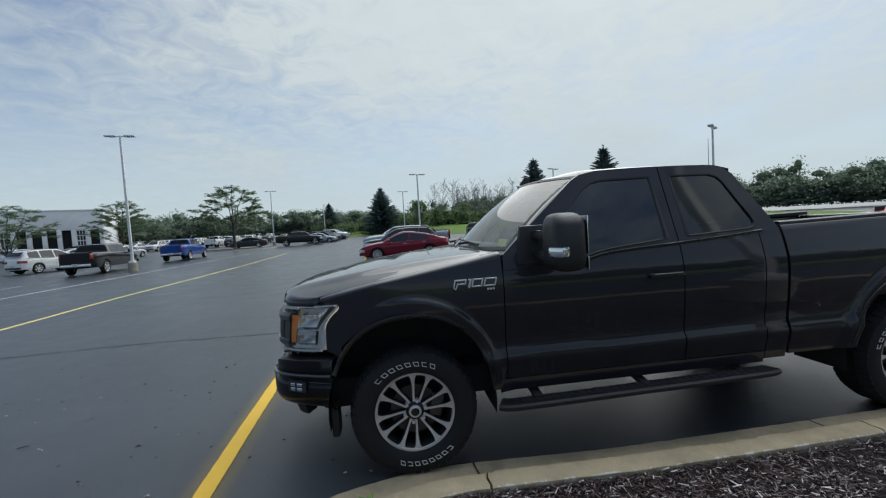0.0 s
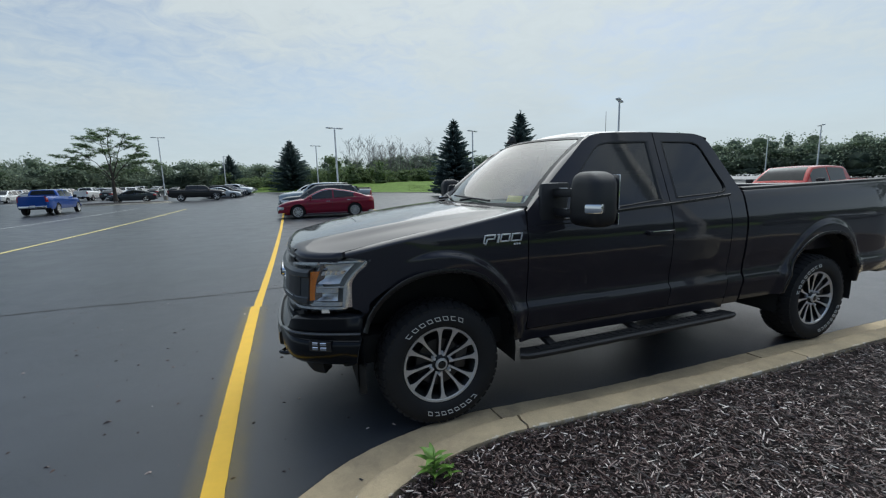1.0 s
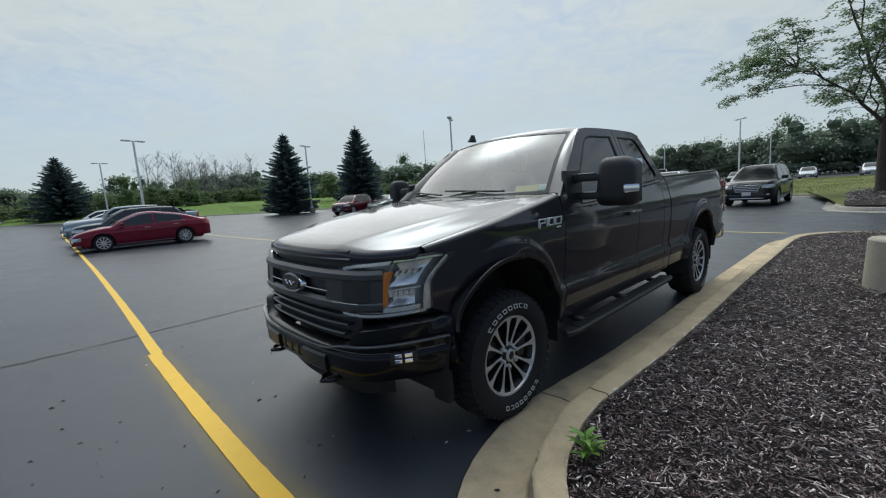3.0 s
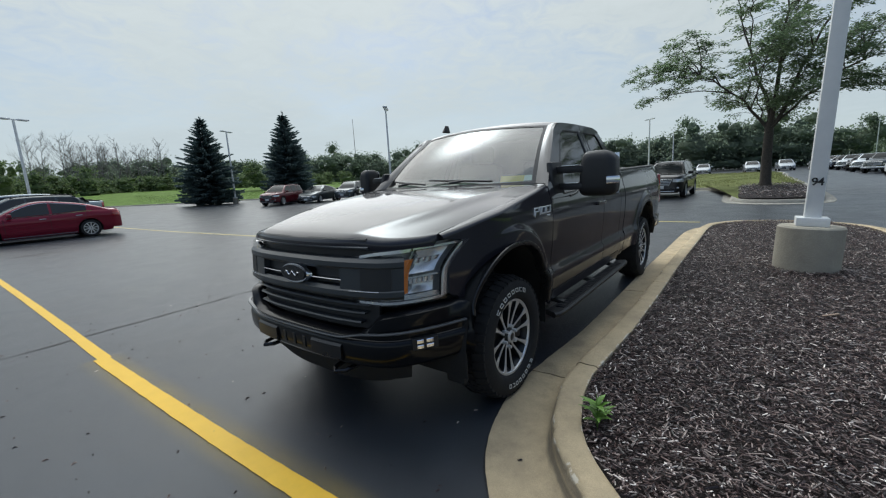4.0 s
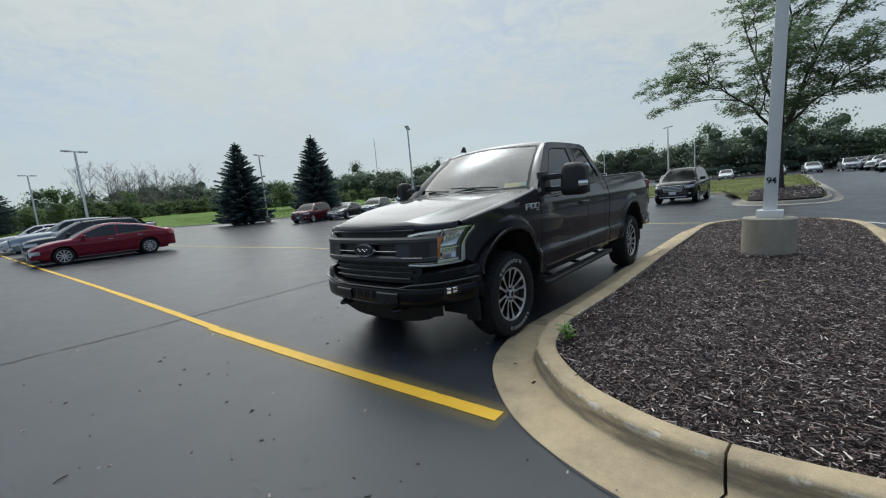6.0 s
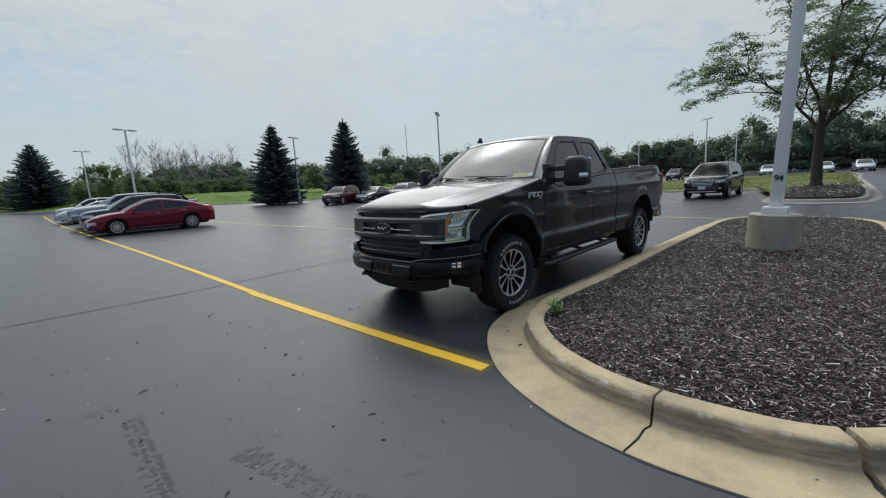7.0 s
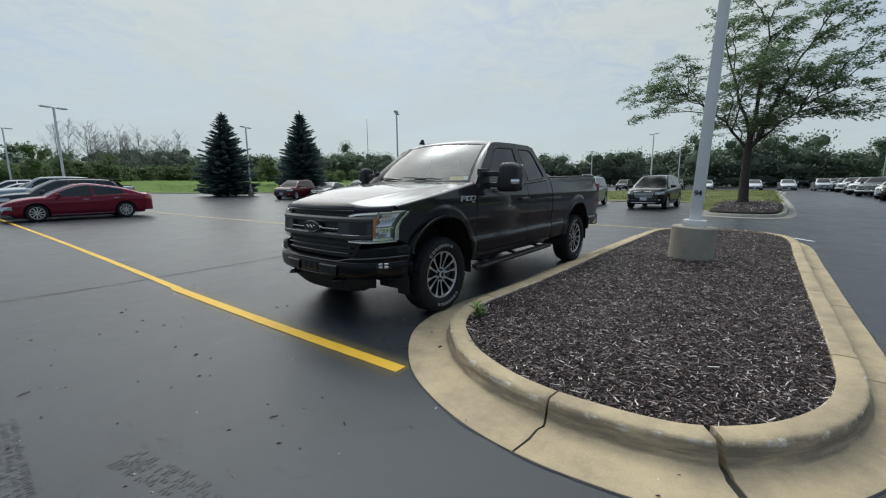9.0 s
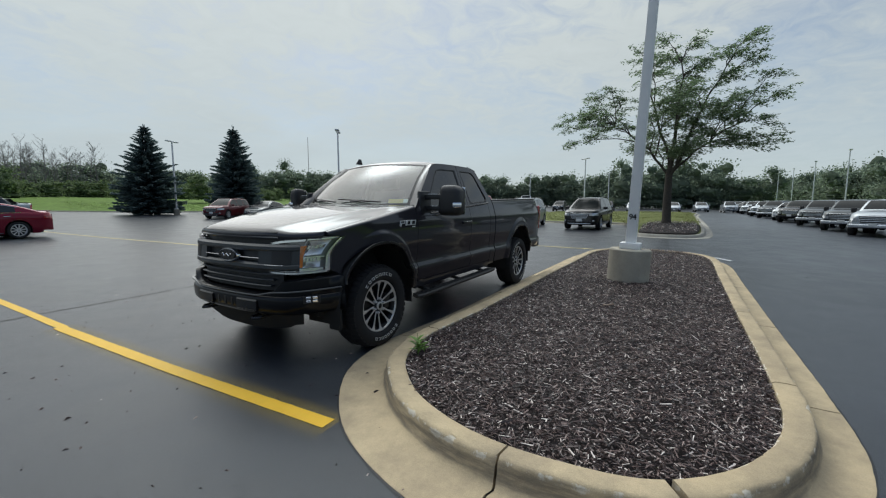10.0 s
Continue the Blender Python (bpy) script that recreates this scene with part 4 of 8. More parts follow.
near_pole = lamp_pole(pose(4.16, -1.72, 0.10, 2.1, 1.4, 0), 7.2, "leaning white square lamp post on a round concrete base", base_r=0.315, base_h=0.57, pole=0.078)
for s, c in ((0.027, "9"), (-0.027, "4")):
    text_mesh("number", c, 0.122, 0.001, SATIN_BLACK, near_pole, pose(-0.0835, s, 1.08, 90, 0, -90), "black stencilled digit")

# ---- the pickup truck ----
truck = thing("pickup_truck", pose(0, 0.945, 0), "black-brown extended-cab pickup truck with tow mirrors, parked along the kerb", "truck")

SIDE = [(0.36, 0.90), (0.44, 0.935), (0.52, 0.957), (0.62, 0.976), (0.690, 0.989), (0.716, 0.989), (0.748, 0.968), (0.79, 0.967), (0.95, 0.983), (1.12, 0.990), (1.20, 0.986), (1.28, 0.968), (1.36, 0.945), (1.45, 0.910), (1.90, 0.735), (2.0, 0.70)]
ARCH_Z, ARCH_W, ARCH_H, AXLES = 0.41, 0.515, 0.615, (0.0, 3.683)


def arch(dx):
    u = abs(dx) / ARCH_W
    return ARCH_Z + ARCH_H * (1 - u**2.3) ** (1 / 2.3) if u < 1 else 0.0


def half(x, z):
    """Half width of the body at a place along it and a height."""
    w = soft_curve(SIDE, z)
    if x < -0.15:
        w -= 0.34 * (-0.15 - x) ** 2
    if x > 4.4:
        w -= 0.22 * (x - 4.4) ** 2
    for a in AXLES:
        r = math.hypot((x - a) / ARCH_W, (z - ARCH_Z) / ARCH_H) if z > 0.4 else 9
        k = min(1, max(0, (1.21 - r) / 0.07))
        w += 0.026 * k * k * (3 - 2 * k)
    return w


def body_panel(name, xs, lo, hi, label="", rows=26, material=None, curl=None, parent=None):
    """A side panel swept from lo(x) to hi(x), with a folded rim, on both sides of the truck."""
    grid = []
    for x in xs:
        a, b = lo(x), hi(x)
        row = [(x, -half(x, lerp(a, b, j / rows)), lerp(a, b, j / rows)) for j in range(rows + 1)]
        if curl:
            w = half(x, b)
            row += [(x, -w + 0.012, b + 0.010), (x, -w + 0.035, b + 0.018), (x, -w + curl, b + 0.022)]
        grid.append(row)
    v, f = shell(grid, lambda p: (0, 0.022 if p.y < 0 else -0.022, 0))
    made = []
    for side in (0, 1):
        vv, ff = (v, f) if side == 0 else mirror(v, f)
        made.append(link_mesh(name, vv, ff, material or TRUCK_PAINT, parent or truck, label, sharp=40))
    return made


def spread(a, b, n, *keys):
    """Even steps from a to b, with extra steps packed at arch ends."""
    xs = {round(lerp(a, b, i / n), 4) for i in range(n + 1)}
    for k in keys:
        for i in range(13):
            q = k - ARCH_W * math.cos(math.pi * i / 12)
            if a < q < b:
                xs.add(round(q, 4))
        for d in (0.5, 0.49, 0.505, 0.51):
            for s in (-1, 1):
                if a < k + s * d < b:
                    xs.add(round(k + s * d, 4))
    out = []
    for x in sorted(xs):
        if not out or x - out[-1] > 0.004:
            out.append(x)
    return out


FENDER_TOP = [(-0.90, 1.10), (-0.62, 1.135), (-0.47, 1.165), (-0.2, 1.225), (0.1, 1.275), (0.4, 1.325), (0.62, 1.365)]
BELT = [(0.60, 1.262), (0.95, 1.262), (1.10, 1.272), (1.32, 1.322), (1.90, 1.358), (2.30, 1.385), (2.64, 1.415)]
HOOD_MID = [(-0.90, 1.165), (-0.80, 1.205), (-0.62, 1.245), (-0.3, 1.305), (0.2, 1.370), (0.62, 1.405)]
BED_RAIL = [(2.66, 1.425), (4.9, 1.462)]


def plan(y):
    """How far forward the nose reaches at a distance from the middle."""
    y = abs(y)
    return -0.965 + 0.17 * (y / 0.85) ** 3 + 0.375 * max(0, (y - 0.62) / 0.33) ** 2.2



def nose_width(x):
    """Half width at which the wrapped corner of the nose stands at x."""
    a, b = 0.5, 1.2
    for _ in range(24):
        m = (a + b) / 2
        a, b = (m, b) if plan(m) + 0.075 < x else (a, m)
    return a


def soft_min(a, b, r=0.03):
    k = max(0, 1 - abs(a - b) / r)
    return min(a, b) - r * k * k / 4


def fender_start(z):
    """Forward edge of the fender: down the bumper, along the lamp, then over it."""
    return soft_curve([(0.5, -0.475), (0.80, -0.475), (0.825, -0.530), (0.97, -0.525), (1.03, -0.495), (1.098, -0.432), (1.118, -0.435), (1.135, -0.55), (1.3, -0.56)], z)


def make_fender():
    grid, rows = [], 40
    for x in spread(-0.475, 0.605, 40, 0.0):
        k = min(1, max(0, (x + 0.475) / 0.275))
        a = max(arch(x), 0.79 if x < 0 else 0.50)
        b = soft_curve(FENDER_TOP, lerp(-0.555, -0.2, k) if k < 1 else x)
        row = []
        for j in range(rows + 1):
            z = lerp(a, b, j / rows)
            xx = lerp(fender_start(z), -0.2, k) if k < 1 else x
            row.append((xx, -soft_min(half(xx, z), nose_width(xx)), z))
        xx, w = row[-1][0], row[-1][1]
        row += [(xx, w + 0.010, b + 0.010), (xx, w + 0.030, b + 0.017), (xx, w + 0.06, b + 0.020)]
        grid.append(row)
    v, f = shell(grid, lambda p: (0.004, 0.022 if p.y < 0 else -0.022, 0))
    for vv, ff in ((v, f), mirror(v, f)):
        link_mesh("front_fender", vv, ff, TRUCK_PAINT, truck, sharp=48)


make_fender()
front_doors = body_panel("front_door", spread(0.612, 1.853, 20), lambda x: 0.565, lambda x: soft_curve(BELT, x))
rear_doors = body_panel("rear_door", spread(1.861, 2.468, 12), lambda x: 0.565, lambda x: soft_curve(BELT, x))
body_panel("cab_corner", spread(2.475, 2.640, 5), lambda x: 0.50, lambda x: soft_curve(BELT, x))
body_panel("rocker_panel", spread(0.56, 2.47, 20), lambda x: 0.475, lambda x: 0.559, rows=6)
body_panel("bed_side", spread(2.662, 4.80, 60, 3.683), lambda x: max(arch(x - 3.683), 0.52 if x < 3.7 else 0.60), lambda x: soft_curve(BED_RAIL, x), curl=0.07)


# wheel-arch lips and dark liners
def arch_lip(cx, s, parent):
    path = []
    first = 0.15 if cx == 0 else 0.06
    for i in range(33):
        a = math.pi * lerp(first, 0.94, i / 32)
        c, n = math.cos(a), math.sin(a)
        k = (abs(c) ** 2.3 + abs(n) ** 2.3) ** (-1 / 2.3)
        x, z = cx - ARCH_W * c * k, ARCH_Z + ARCH_H * n * k
        path.append((x, z))
    rows = []
    for x, z in path:
        w = half(x, z)
        ux, uz = x - cx, z - ARCH_Z
        q = math.hypot(ux, uz)
        ux, uz = ux / q, uz / q
        rows.append([(x + ux * d, s * (w + o), z + uz * d) for d, o in ((0.020, 0.001), (0.017, 0.008), (0.004, 0.010), (-0.008, 0.007), (-0.012, -0.004), (-0.012, -0.06))])
    v, f = sheet(rows, flip=s < 0)
    link_mesh("arch_lip", v, f, SATIN_BLACK, parent)
    rows = []
    for i in range(25):
        a = math.pi * (-0.05 + 1.10 * i / 24)
        rows.append([(cx - 0.535 * math.cos(a), s * y, 0.43 + 0.60 * math.sin(a)) for y in (0.95, 0.80, 0.55)])
    v, f = sheet(rows, flip=s > 0)
    link_mesh("wheel_liner", v, f, UNDER, parent)


for ax in AXLES:
    for s in (-1, 1):
        arch_lip(ax, s, truck)


# ---- hood ----
def hood_front(y):
    return plan(y) + 0.068 + 0.02 * (abs(y) / 0.9) ** 2


def make_hood():
    rows, nv = [], 64
    steps = [(q / 8, 0.0) for q in range(8)] + [(1.0, i / 30) for i in range(31)]
    for q, s in steps:
        x0 = lerp(-0.475, 0.575, s)
        he = soft_min(half(x0, soft_curve(FENDER_TOP, x0)), nose_width(x0)) - 0.062
        row = []
        for j in range(nv + 1):
            v = -1 + 2 * j / nv
            y = v * he
            back = 0.60 - 0.13 * (1 - (y / 0.9) ** 2)
            x = lerp(hood_front(y) + 0.06 * q, back, s)
            edge = soft_curve(FENDER_TOP, x) + 0.020
            mid = soft_curve(HOOD_MID, x) - 0.03 * (y / 0.9) ** 2
            u = abs(v)
            # raised middle panel, narrow at the nose and wide at the cowl, with a crease along its edge
            rim = lerp(0.55, 0.90, s**0.85)
            w = max(0, (u - rim) / (1 - rim))
            p = lerp(1 - w**1.1, soft_curve([(0, 1.0), (0.10, 0.94), (0.35, 0.58), (0.60, 0.40), (0.85, 0.18), (1.0, 0.0)], w), min(1, s / 0.35))
            row.append((x, y, lerp(edge, mid, p) - 0.034 * (1 - math.sqrt(max(0, 1 - (1 - q) ** 2)))))
        rows.append(row)
    v, f = shell(rows, lambda p: (0.012 if p.x < -0.4 else 0, 0, -0.03))
    return link_mesh("hood", v, f, TRUCK_PAINT, truck, sharp=55)


make_hood()

# ---- cab top ----
FRONT_OUT = [(0.614, 1.264), (0.625, 1.362), (1.19, 1.835), (1.26, 1.872), (1.40, 1.896), (1.853, 1.905), (1.853, 1.357), (1.32, 1.322), (1.10, 1.272)]
FRONT_IN = [(0.875, 1.285), (0.885, 1.40), (1.27, 1.775), (1.33, 1.812), (1.42, 1.830), (1.79, 1.838), (1.795, 1.388), (1.40, 1.352), (1.28, 1.335), (1.11, 1.292)]
REAR_OUT = [(1.861, 1.357), (1.861, 1.905), (2.26, 1.900), (2.36, 1.882), (2.43, 1.83), (2.635, 1.43), (2.637, 1.414), (2.30, 1.386)]
REAR_IN = [(1.925, 1.395), (1.925, 1.838), (2.24, 1.836), (2.30, 1.815), (2.335, 1.775), (2.47, 1.49), (2.475, 1.455), (2.45, 1.428), (2.40, 1.418)]


def ray_out(poly, c, a):
    dx, dz, best = math.cos(a), math.sin(a), None
    for (x0, z0), (x1, z1) in zip(poly, poly[1:] + poly[:1]):
        ex, ez = x1 - x0, z1 - z0
        det = dx * ez - dz * ex
        if abs(det) < 1e-9:
            continue
        t = ((x0 - c[0]) * ez - (z0 - c[1]) * ex) / det
        u = ((x0 - c[0]) * dz - (z0 - c[1]) * dx) / det
        if t > 0 and -1e-6 <= u <= 1 + 1e-6 and (best is None or t > best):
            best = t
    return (c[0] + best * dx, c[1] + best * dz)


def window_frame(name, outer, inner, s, parent, glass_name):
    """The painted frame round a side window, its black seal and the tinted pane set back in it."""
    c = (sum(p[0] for p in inner) / len(inner), sum(p[1] for p in inner) / len(inner))
    angles = sorted({round(math.atan2(p[1] - c[1], p[0] - c[0]), 5) for p in outer + inner} | {round(-math.pi + 2 * math.pi * i / 72, 5) for i in range(72)})
    rings = []
    for k in range(5):
        ring = []
        for a in angles:
            o, i = ray_out(outer, c, a), ray_out(inner, c, a)
            x, z = lerp(o[0], i[0], k / 4), lerp(o[1], i[1], k / 4)
            ring.append((x, s * half(x, z), z))
        rings.append(ring + ring[:1])
    depth = lambda p, d: (p[0], p[1] - s * d, p[2])
    v, f = sheet([[depth(p, 0.02) for p in rings[0]]] + rings, flip=s > 0)
    link_mesh(name, v, f, TRUCK_PAINT, parent)
    seal = [[depth(p, -0.002) for p in rings[4]]]
    for k, d in ((0.04, -0.003), (0.06, 0.010), (0.06, 0.03)):
        seal.append([(lerp(p[0], c[0], k), p[1] - s * d, lerp(p[2], c[1], k)) for p in rings[4]])
    v, f = sheet(seal, flip=s > 0)
    link_mesh("window_seal", v, f, BLACK_PLASTIC, parent)
    pane = []
    for k in (0.02, 0.3, 0.6, 0.85, 1.0):
        pane.append([(lerp(p[0], c[0], k), s * (half(lerp(p[0], c[0], k), lerp(p[2], c[1], k)) - 0.009), lerp(p[2], c[1], k)) for p in rings[4]])
    v, f = sheet(pane, flip=s > 0)
    ob = link_mesh(glass_name, v, f, PRIVACY, parent, "dark tinted glass")
    ob.visible_shadow = False


for s, fd, rd in ((-1, front_doors[0], rear_doors[0]), (1, front_doors[1], rear_doors[1])):
    window_frame("window_frame", FRONT_OUT, FRONT_IN, s, fd, "window_pane")
    window_frame("window_frame", REAR_OUT, REAR_IN, s, rd, "window_pane")


def shield(u, v):
    """Windshield surface: u from base to top, v across."""
    xb, zb = 0.49 + 0.20 * v * v, 1.375 + 0.005 * v * v
    xt, zt = 1.13 + 0.15 * v * v, 1.895 - 0.025 * v * v
    y = v * lerp(0.815, 0.665, u)
    bow = 0.035 * math.sin(math.pi * u)
    return (lerp(xb, xt, u) - bow * 0.5, y, lerp(zb, zt, u) + bow * 0.7)


def make_cab():
    rows = [[shield(i / 16, -1 + 2 * j / 28) for j in range(29)] for i in range(17)]
    v, f = sheet(rows)
    pane = link_mesh("windshield", v, f, WINDSHIELD, truck, "large raked windshield reflecting the hazy sky")
    pane.visible_shadow = False
    # black frit and seal round the pane
    edge = []
    for k in (0.0, 0.035):
        ring = [shield(k, lerp(-1 + k, 1 - k, j / 28)) for j in range(29)] + [shield(lerp(k, 1 - k, i / 16), 1 - k) for i in range(1, 17)]
        ring += [shield(1 - k, lerp(1 - k, -1 + k, j / 28)) for j in range(1, 29)] + [shield(lerp(1 - k, k, i / 16), -1 + k) for i in range(1, 17)]
        edge.append([(p[0] - 0.002, p[1], p[2] + 0.003) for p in ring])
    v, f = sheet(edge)
    link_mesh("windshield_seal", v, f, BLACK_PLASTIC, truck)
    # pillars between the pane and the door frames
    for s in (-1, 1):
        rows = []
        for i in range(17):
            u = i / 16
            q = shield(u, s)
            x, z = lerp(0.628, 1.262, u), lerp(1.364, 1.874, u) + 0.012 * math.sin(math.pi * u)
            o = (x, s * half(x, z), z)
            rows.append([(o[0], o[1] - s * 0.02, o[2]), o, (lerp(o[0], q[0], 0.35), lerp(o[1], q[1], 0.35) + s * 0.010, lerp(o[2], q[2], 0.35) + 0.012),
                         (lerp(o[0], q[0], 0.75), lerp(o[1], q[1], 0.75) + s * 0.006, lerp(o[2], q[2], 0.75) + 0.010), (q[0], q[1], q[2] + 0.004), (q[0], q[1], q[2] - 0.03)])
        v, f = sheet(rows, flip=s > 0)
        link_mesh("windshield_pillar", v, f, TRUCK_PAINT, truck)
    # roof
    rows = []
    for i in range(25):
        u = i / 24
        row = []
        for j in range(33):
            v_ = -1 + 2 * j / 32
            front = shield(1, v_)
            x = lerp(front[0], 2.42 + 0.02 * (1 - v_ * v_), u)
            ez = soft_curve([(1.0, 1.84), (1.26, 1.874), (1.40, 1.897), (1.86, 1.907), (2.26, 1.902), (2.45, 1.86)], x)
            w = half(x, ez)
            crown = 0.052 * (1 - abs(v_) ** 2.6) * math.sin(math.pi * (0.30 + 0.62 * u))
            row.append((x, v_ * lerp(0.665 if u < 0.05 else w, w, min(1, u * 8)), ez + crown if u > 0.02 else front[2] + 0.004))
        rows.append(row)
    v, f = shell(rows, lambda p: (0, 0, -0.02))
    link_mesh("roof", v, f, TRUCK_PAINT, truck)
    # back wall with its window
    rows = []
    for i in range(13):
        u = i / 12
        x, z = lerp(2.432, 2.648, u**0.9), lerp(1.865, 1.35, u)
        w = half(x, z) - 0.004
        rows.append([(x - 0.05 * abs(-1 + 2 * j / 20) ** 6, (-1 + 2 * j / 20) * w, z + 0.03 * (1 - abs(-1 + 2 * j / 20) ** 2) * (1 - u)) for j in range(21)])
    v, f = sheet(rows)
    link_mesh("cab_back", v, f, TRUCK_PAINT, truck)
    bm = bmesh.new()
    box(bm, (2.56, 0, 1.62), (0.012, 1.25, 0.36), 0.004, Matrix.Rotation(radians(-22), 4, "Y"))
    part("rear_window", bm, PRIVACY, truck)
    bm = bmesh.new()
    box(bm, (2.645, 0, 0.95), (0.03, 1.86, 0.85), 0.01)
    part("cab_back_panel", bm, TRUCK_PAINT, truck)
    # cowl with its grating
    rows = []
    for i in range(4):
        row = []
        for j in range(29):
            v_ = -1 + 2 * j / 28
            y = v_ * 0.86
            b = 0.605 - 0.13 * (1 - (y / 0.9) ** 2)
            q = shield(0, v_)
            row.append((lerp(b - 0.03, q[0] + 0.01, i / 3), lerp(y, q[1], i / 3), lerp(soft_curve(HOOD_MID, b) - 0.055 - 0.03 * v_ * v_, q[2], i / 3)))
        rows.append(row)
    v, f = sheet(rows)
    link_mesh("cowl", v, f, BLACK_PLASTIC, truck)
    # wipers
    for y0, y1 in ((-0.50, 0.10), (0.12, 0.62)):
        bm = bmesh.new()
        a, b = shield(0.02, y0 / 0.8), shield(0.075, y1 / 0.8)
        a, b = Vector(a) + Vector((-0.02, 0, 0.03)), Vector(b) + Vector((-0.02, 0, 0.03))
        cyl(bm, a, b, 0.009, 0.007, 8)
        mid = a.lerp(b, 0.45)
        cyl(bm, mid + Vector((-0.06, 0.10, -0.015)), mid, 0.012, 0.008, 8)
        part("wiper", bm, BLACK_PLASTIC, truck)
    bm = bmesh.new()
    vs = box(bm, (1.27, 0.45, 1.965), (0.11, 0.03, 0.075), 0.010)
    for q in vs:
        if q.co.z > 1.96:
            q.co.x = 1.285 + (q.co.x - 1.27) * 0.45
            q.co.y = 0.45 + (q.co.y - 0.45) * 0.5
    part("antenna_fin", bm, SATIN_BLACK, truck, "small black shark-fin antenna")


make_cab()


def make_interior():
    bm = bmesh.new()
    for q in box(bm, (0.92, 0, 1.18), (0.50, 1.66, 0.34), 0.07, segs=3):
        if q.co.z > 1.2 and q.co.x < 0.9:
            q.co.z += 0.06
    part("dashboard", bm, CABIN, truck, "dark grey dashboard")
    bm = bmesh.new()
    box(bm, (1.7, 0, 0.62), (2.0, 1.8, 0.08), 0.01)
    part("cab_floor", bm, CABIN, truck)
    for y, x, w in ((-0.42, 1.55, 0.54), (0.42, 1.55, 0.54)):
        bm = bmesh.new()
        box(bm, (x - 0.02, y, 0.98), (0.52, w, 0.18), 0.06)
        box(bm, (x + 0.27, y, 1.28), (0.17, w, 0.62), 0.06, Matrix.Rotation(radians(12), 4, "Y"))
        seat = part("seat", bm, SEAT_CLOTH, truck)
        bm = bmesh.new()
        box(bm, (x + 0.37, y, 1.70), (0.10, 0.27, 0.19), 0.04, Matrix.Rotation(radians(10), 4, "Y"))
        part("headrest", bm, SEAT_CLOTH, seat)
    bm = bmesh.new()
    box(bm, (2.30, 0, 0.98), (0.40, 1.5, 0.16), 0.05)
    box(bm, (2.48, 0, 1.22), (0.13, 1.5, 0.50), 0.05)
    part("rear_bench", bm, SEAT_CLOTH, truck)
    bm = bmesh.new()
    v, f = lathe([(0.185 + 0.014 * math.cos(a), 0.014 * math.sin(a)) for a in (0, 1.05, 2.1, 3.14, 4.19, 5.24, 6.283)], 32, "z")
    turn = Matrix.Translation((1.17, -0.42, 1.27)) @ Matrix.Rotation(radians(-62), 4, "Y")
    for q in v:
        bm.verts.new(turn @ Vector(q))
    bm.verts.ensure_lookup_table()
    for q in f:
        bm.faces.new([bm.verts[i] for i in q])
    box(bm, (1.16, -0.42, 1.27), (0.05, 0.34, 0.07), 0.02, Matrix.Rotation(radians(-62), 4, "Y"))
    part("steering_wheel", bm, BLACK_PLASTIC, truck)
    bm = bmesh.new()
    box(bm, (1.06, 0.0, 1.78), (0.03, 0.24, 0.065), 0.012)
    part("rear_view_mirror", bm, BLACK_PLASTIC, truck)


make_interior()
for x, y, w, d, mat_, name in ((0.705, -0.60, 0.21, 0.05, PAPER_YELLOW, "yellow_card"), (0.755, -0.725, 0.12, 0.05, PAPER_WHITE, "white_card")):
    bm = bmesh.new()
    box(bm, (0, 0, 0.03), (0.004, w, 0.062), 0.0)
    bmesh.ops.rotate(bm, verts=bm.verts, cent=(0, 0, 0), matrix=Matrix.Rotation(radians(25), 3, "Y"))
    ob = part(name, bm, mat_, truck, "paper stock card propped behind the windshield")
    ob.location = (x, y, 1.395)


# ---- nose ----
def front_band(name, y0, y1, profile, material, parent, label="", n=28, lean=0.09, zfun=None, sharp=35):
    """A bar across the nose: a closed profile of (out, z) carried along the plan curve."""
    rows = []
    for i in range(n + 1):
        y = lerp(y0, y1, i / n)
        dy = 0.004
        t = Vector((plan(y + dy) - plan(y - dy), 2 * dy, 0)).normalized()
        o = Vector((-t.y, t.x, 0))
        row = []
        for d, z in profile:
            zz = z + (zfun(y, z) if zfun else 0)
            row.append(tuple(Vector((plan(y) + 0.03 + lean * (zz - 0.65), y, zz)) + o * d))
        rows.append(row + row[:1])
    v, f = sheet(rows)
    k = len(profile) + 1
    f.append(tuple(range(k - 1))[::-1])
    f.append(tuple(n * k + j for j in range(k - 1)))
    return link_mesh(name, v, f, material, parent, label, sharp=sharp)


def bar(z0, z1, out, deep, r=0.008):
    return [(out - deep, z0), (out - r, z0), (out, z0 + r), (out, z1 - r), (out - r, z1), (out - deep, z1)]


grille = front_band("grille", -0.60, 0.60, bar(0.655, 1.165, -0.055, 0.03), BLACK_PLASTIC, truck, "charcoal bar grille with a central oval badge")
front_band("grille_bar", -0.565, 0.565, bar(1.108, 1.128, 0.000, 0.05), HIGHLIGHT_GREY, grille)
front_band("grille_bar", -0.55, 0.55, bar(1.140, 1.168, -0.006, 0.05), BLACK_PLASTIC, grille)
for z in (0.700, 0.752, 0.800):
    front_band("grille_bar", -0.56 + (0.80 - z) * 0.5, 0.56 - (0.80 - z) * 0.5, bar(z, z + 0.014, -0.004, 0.05), HIGHLIGHT_GREY if z > 0.79 else CHARCOAL, grille)
front_band("centre_bar", -0.735, 0.735, bar(1.000, 1.062, 0.028, 0.07, 0.018), CHARCOAL, grille)
front_band("centre_bar", -0.735, 0.735, bar(0.842, 0.905, 0.026, 0.07, 0.018), CHARCOAL, grille)
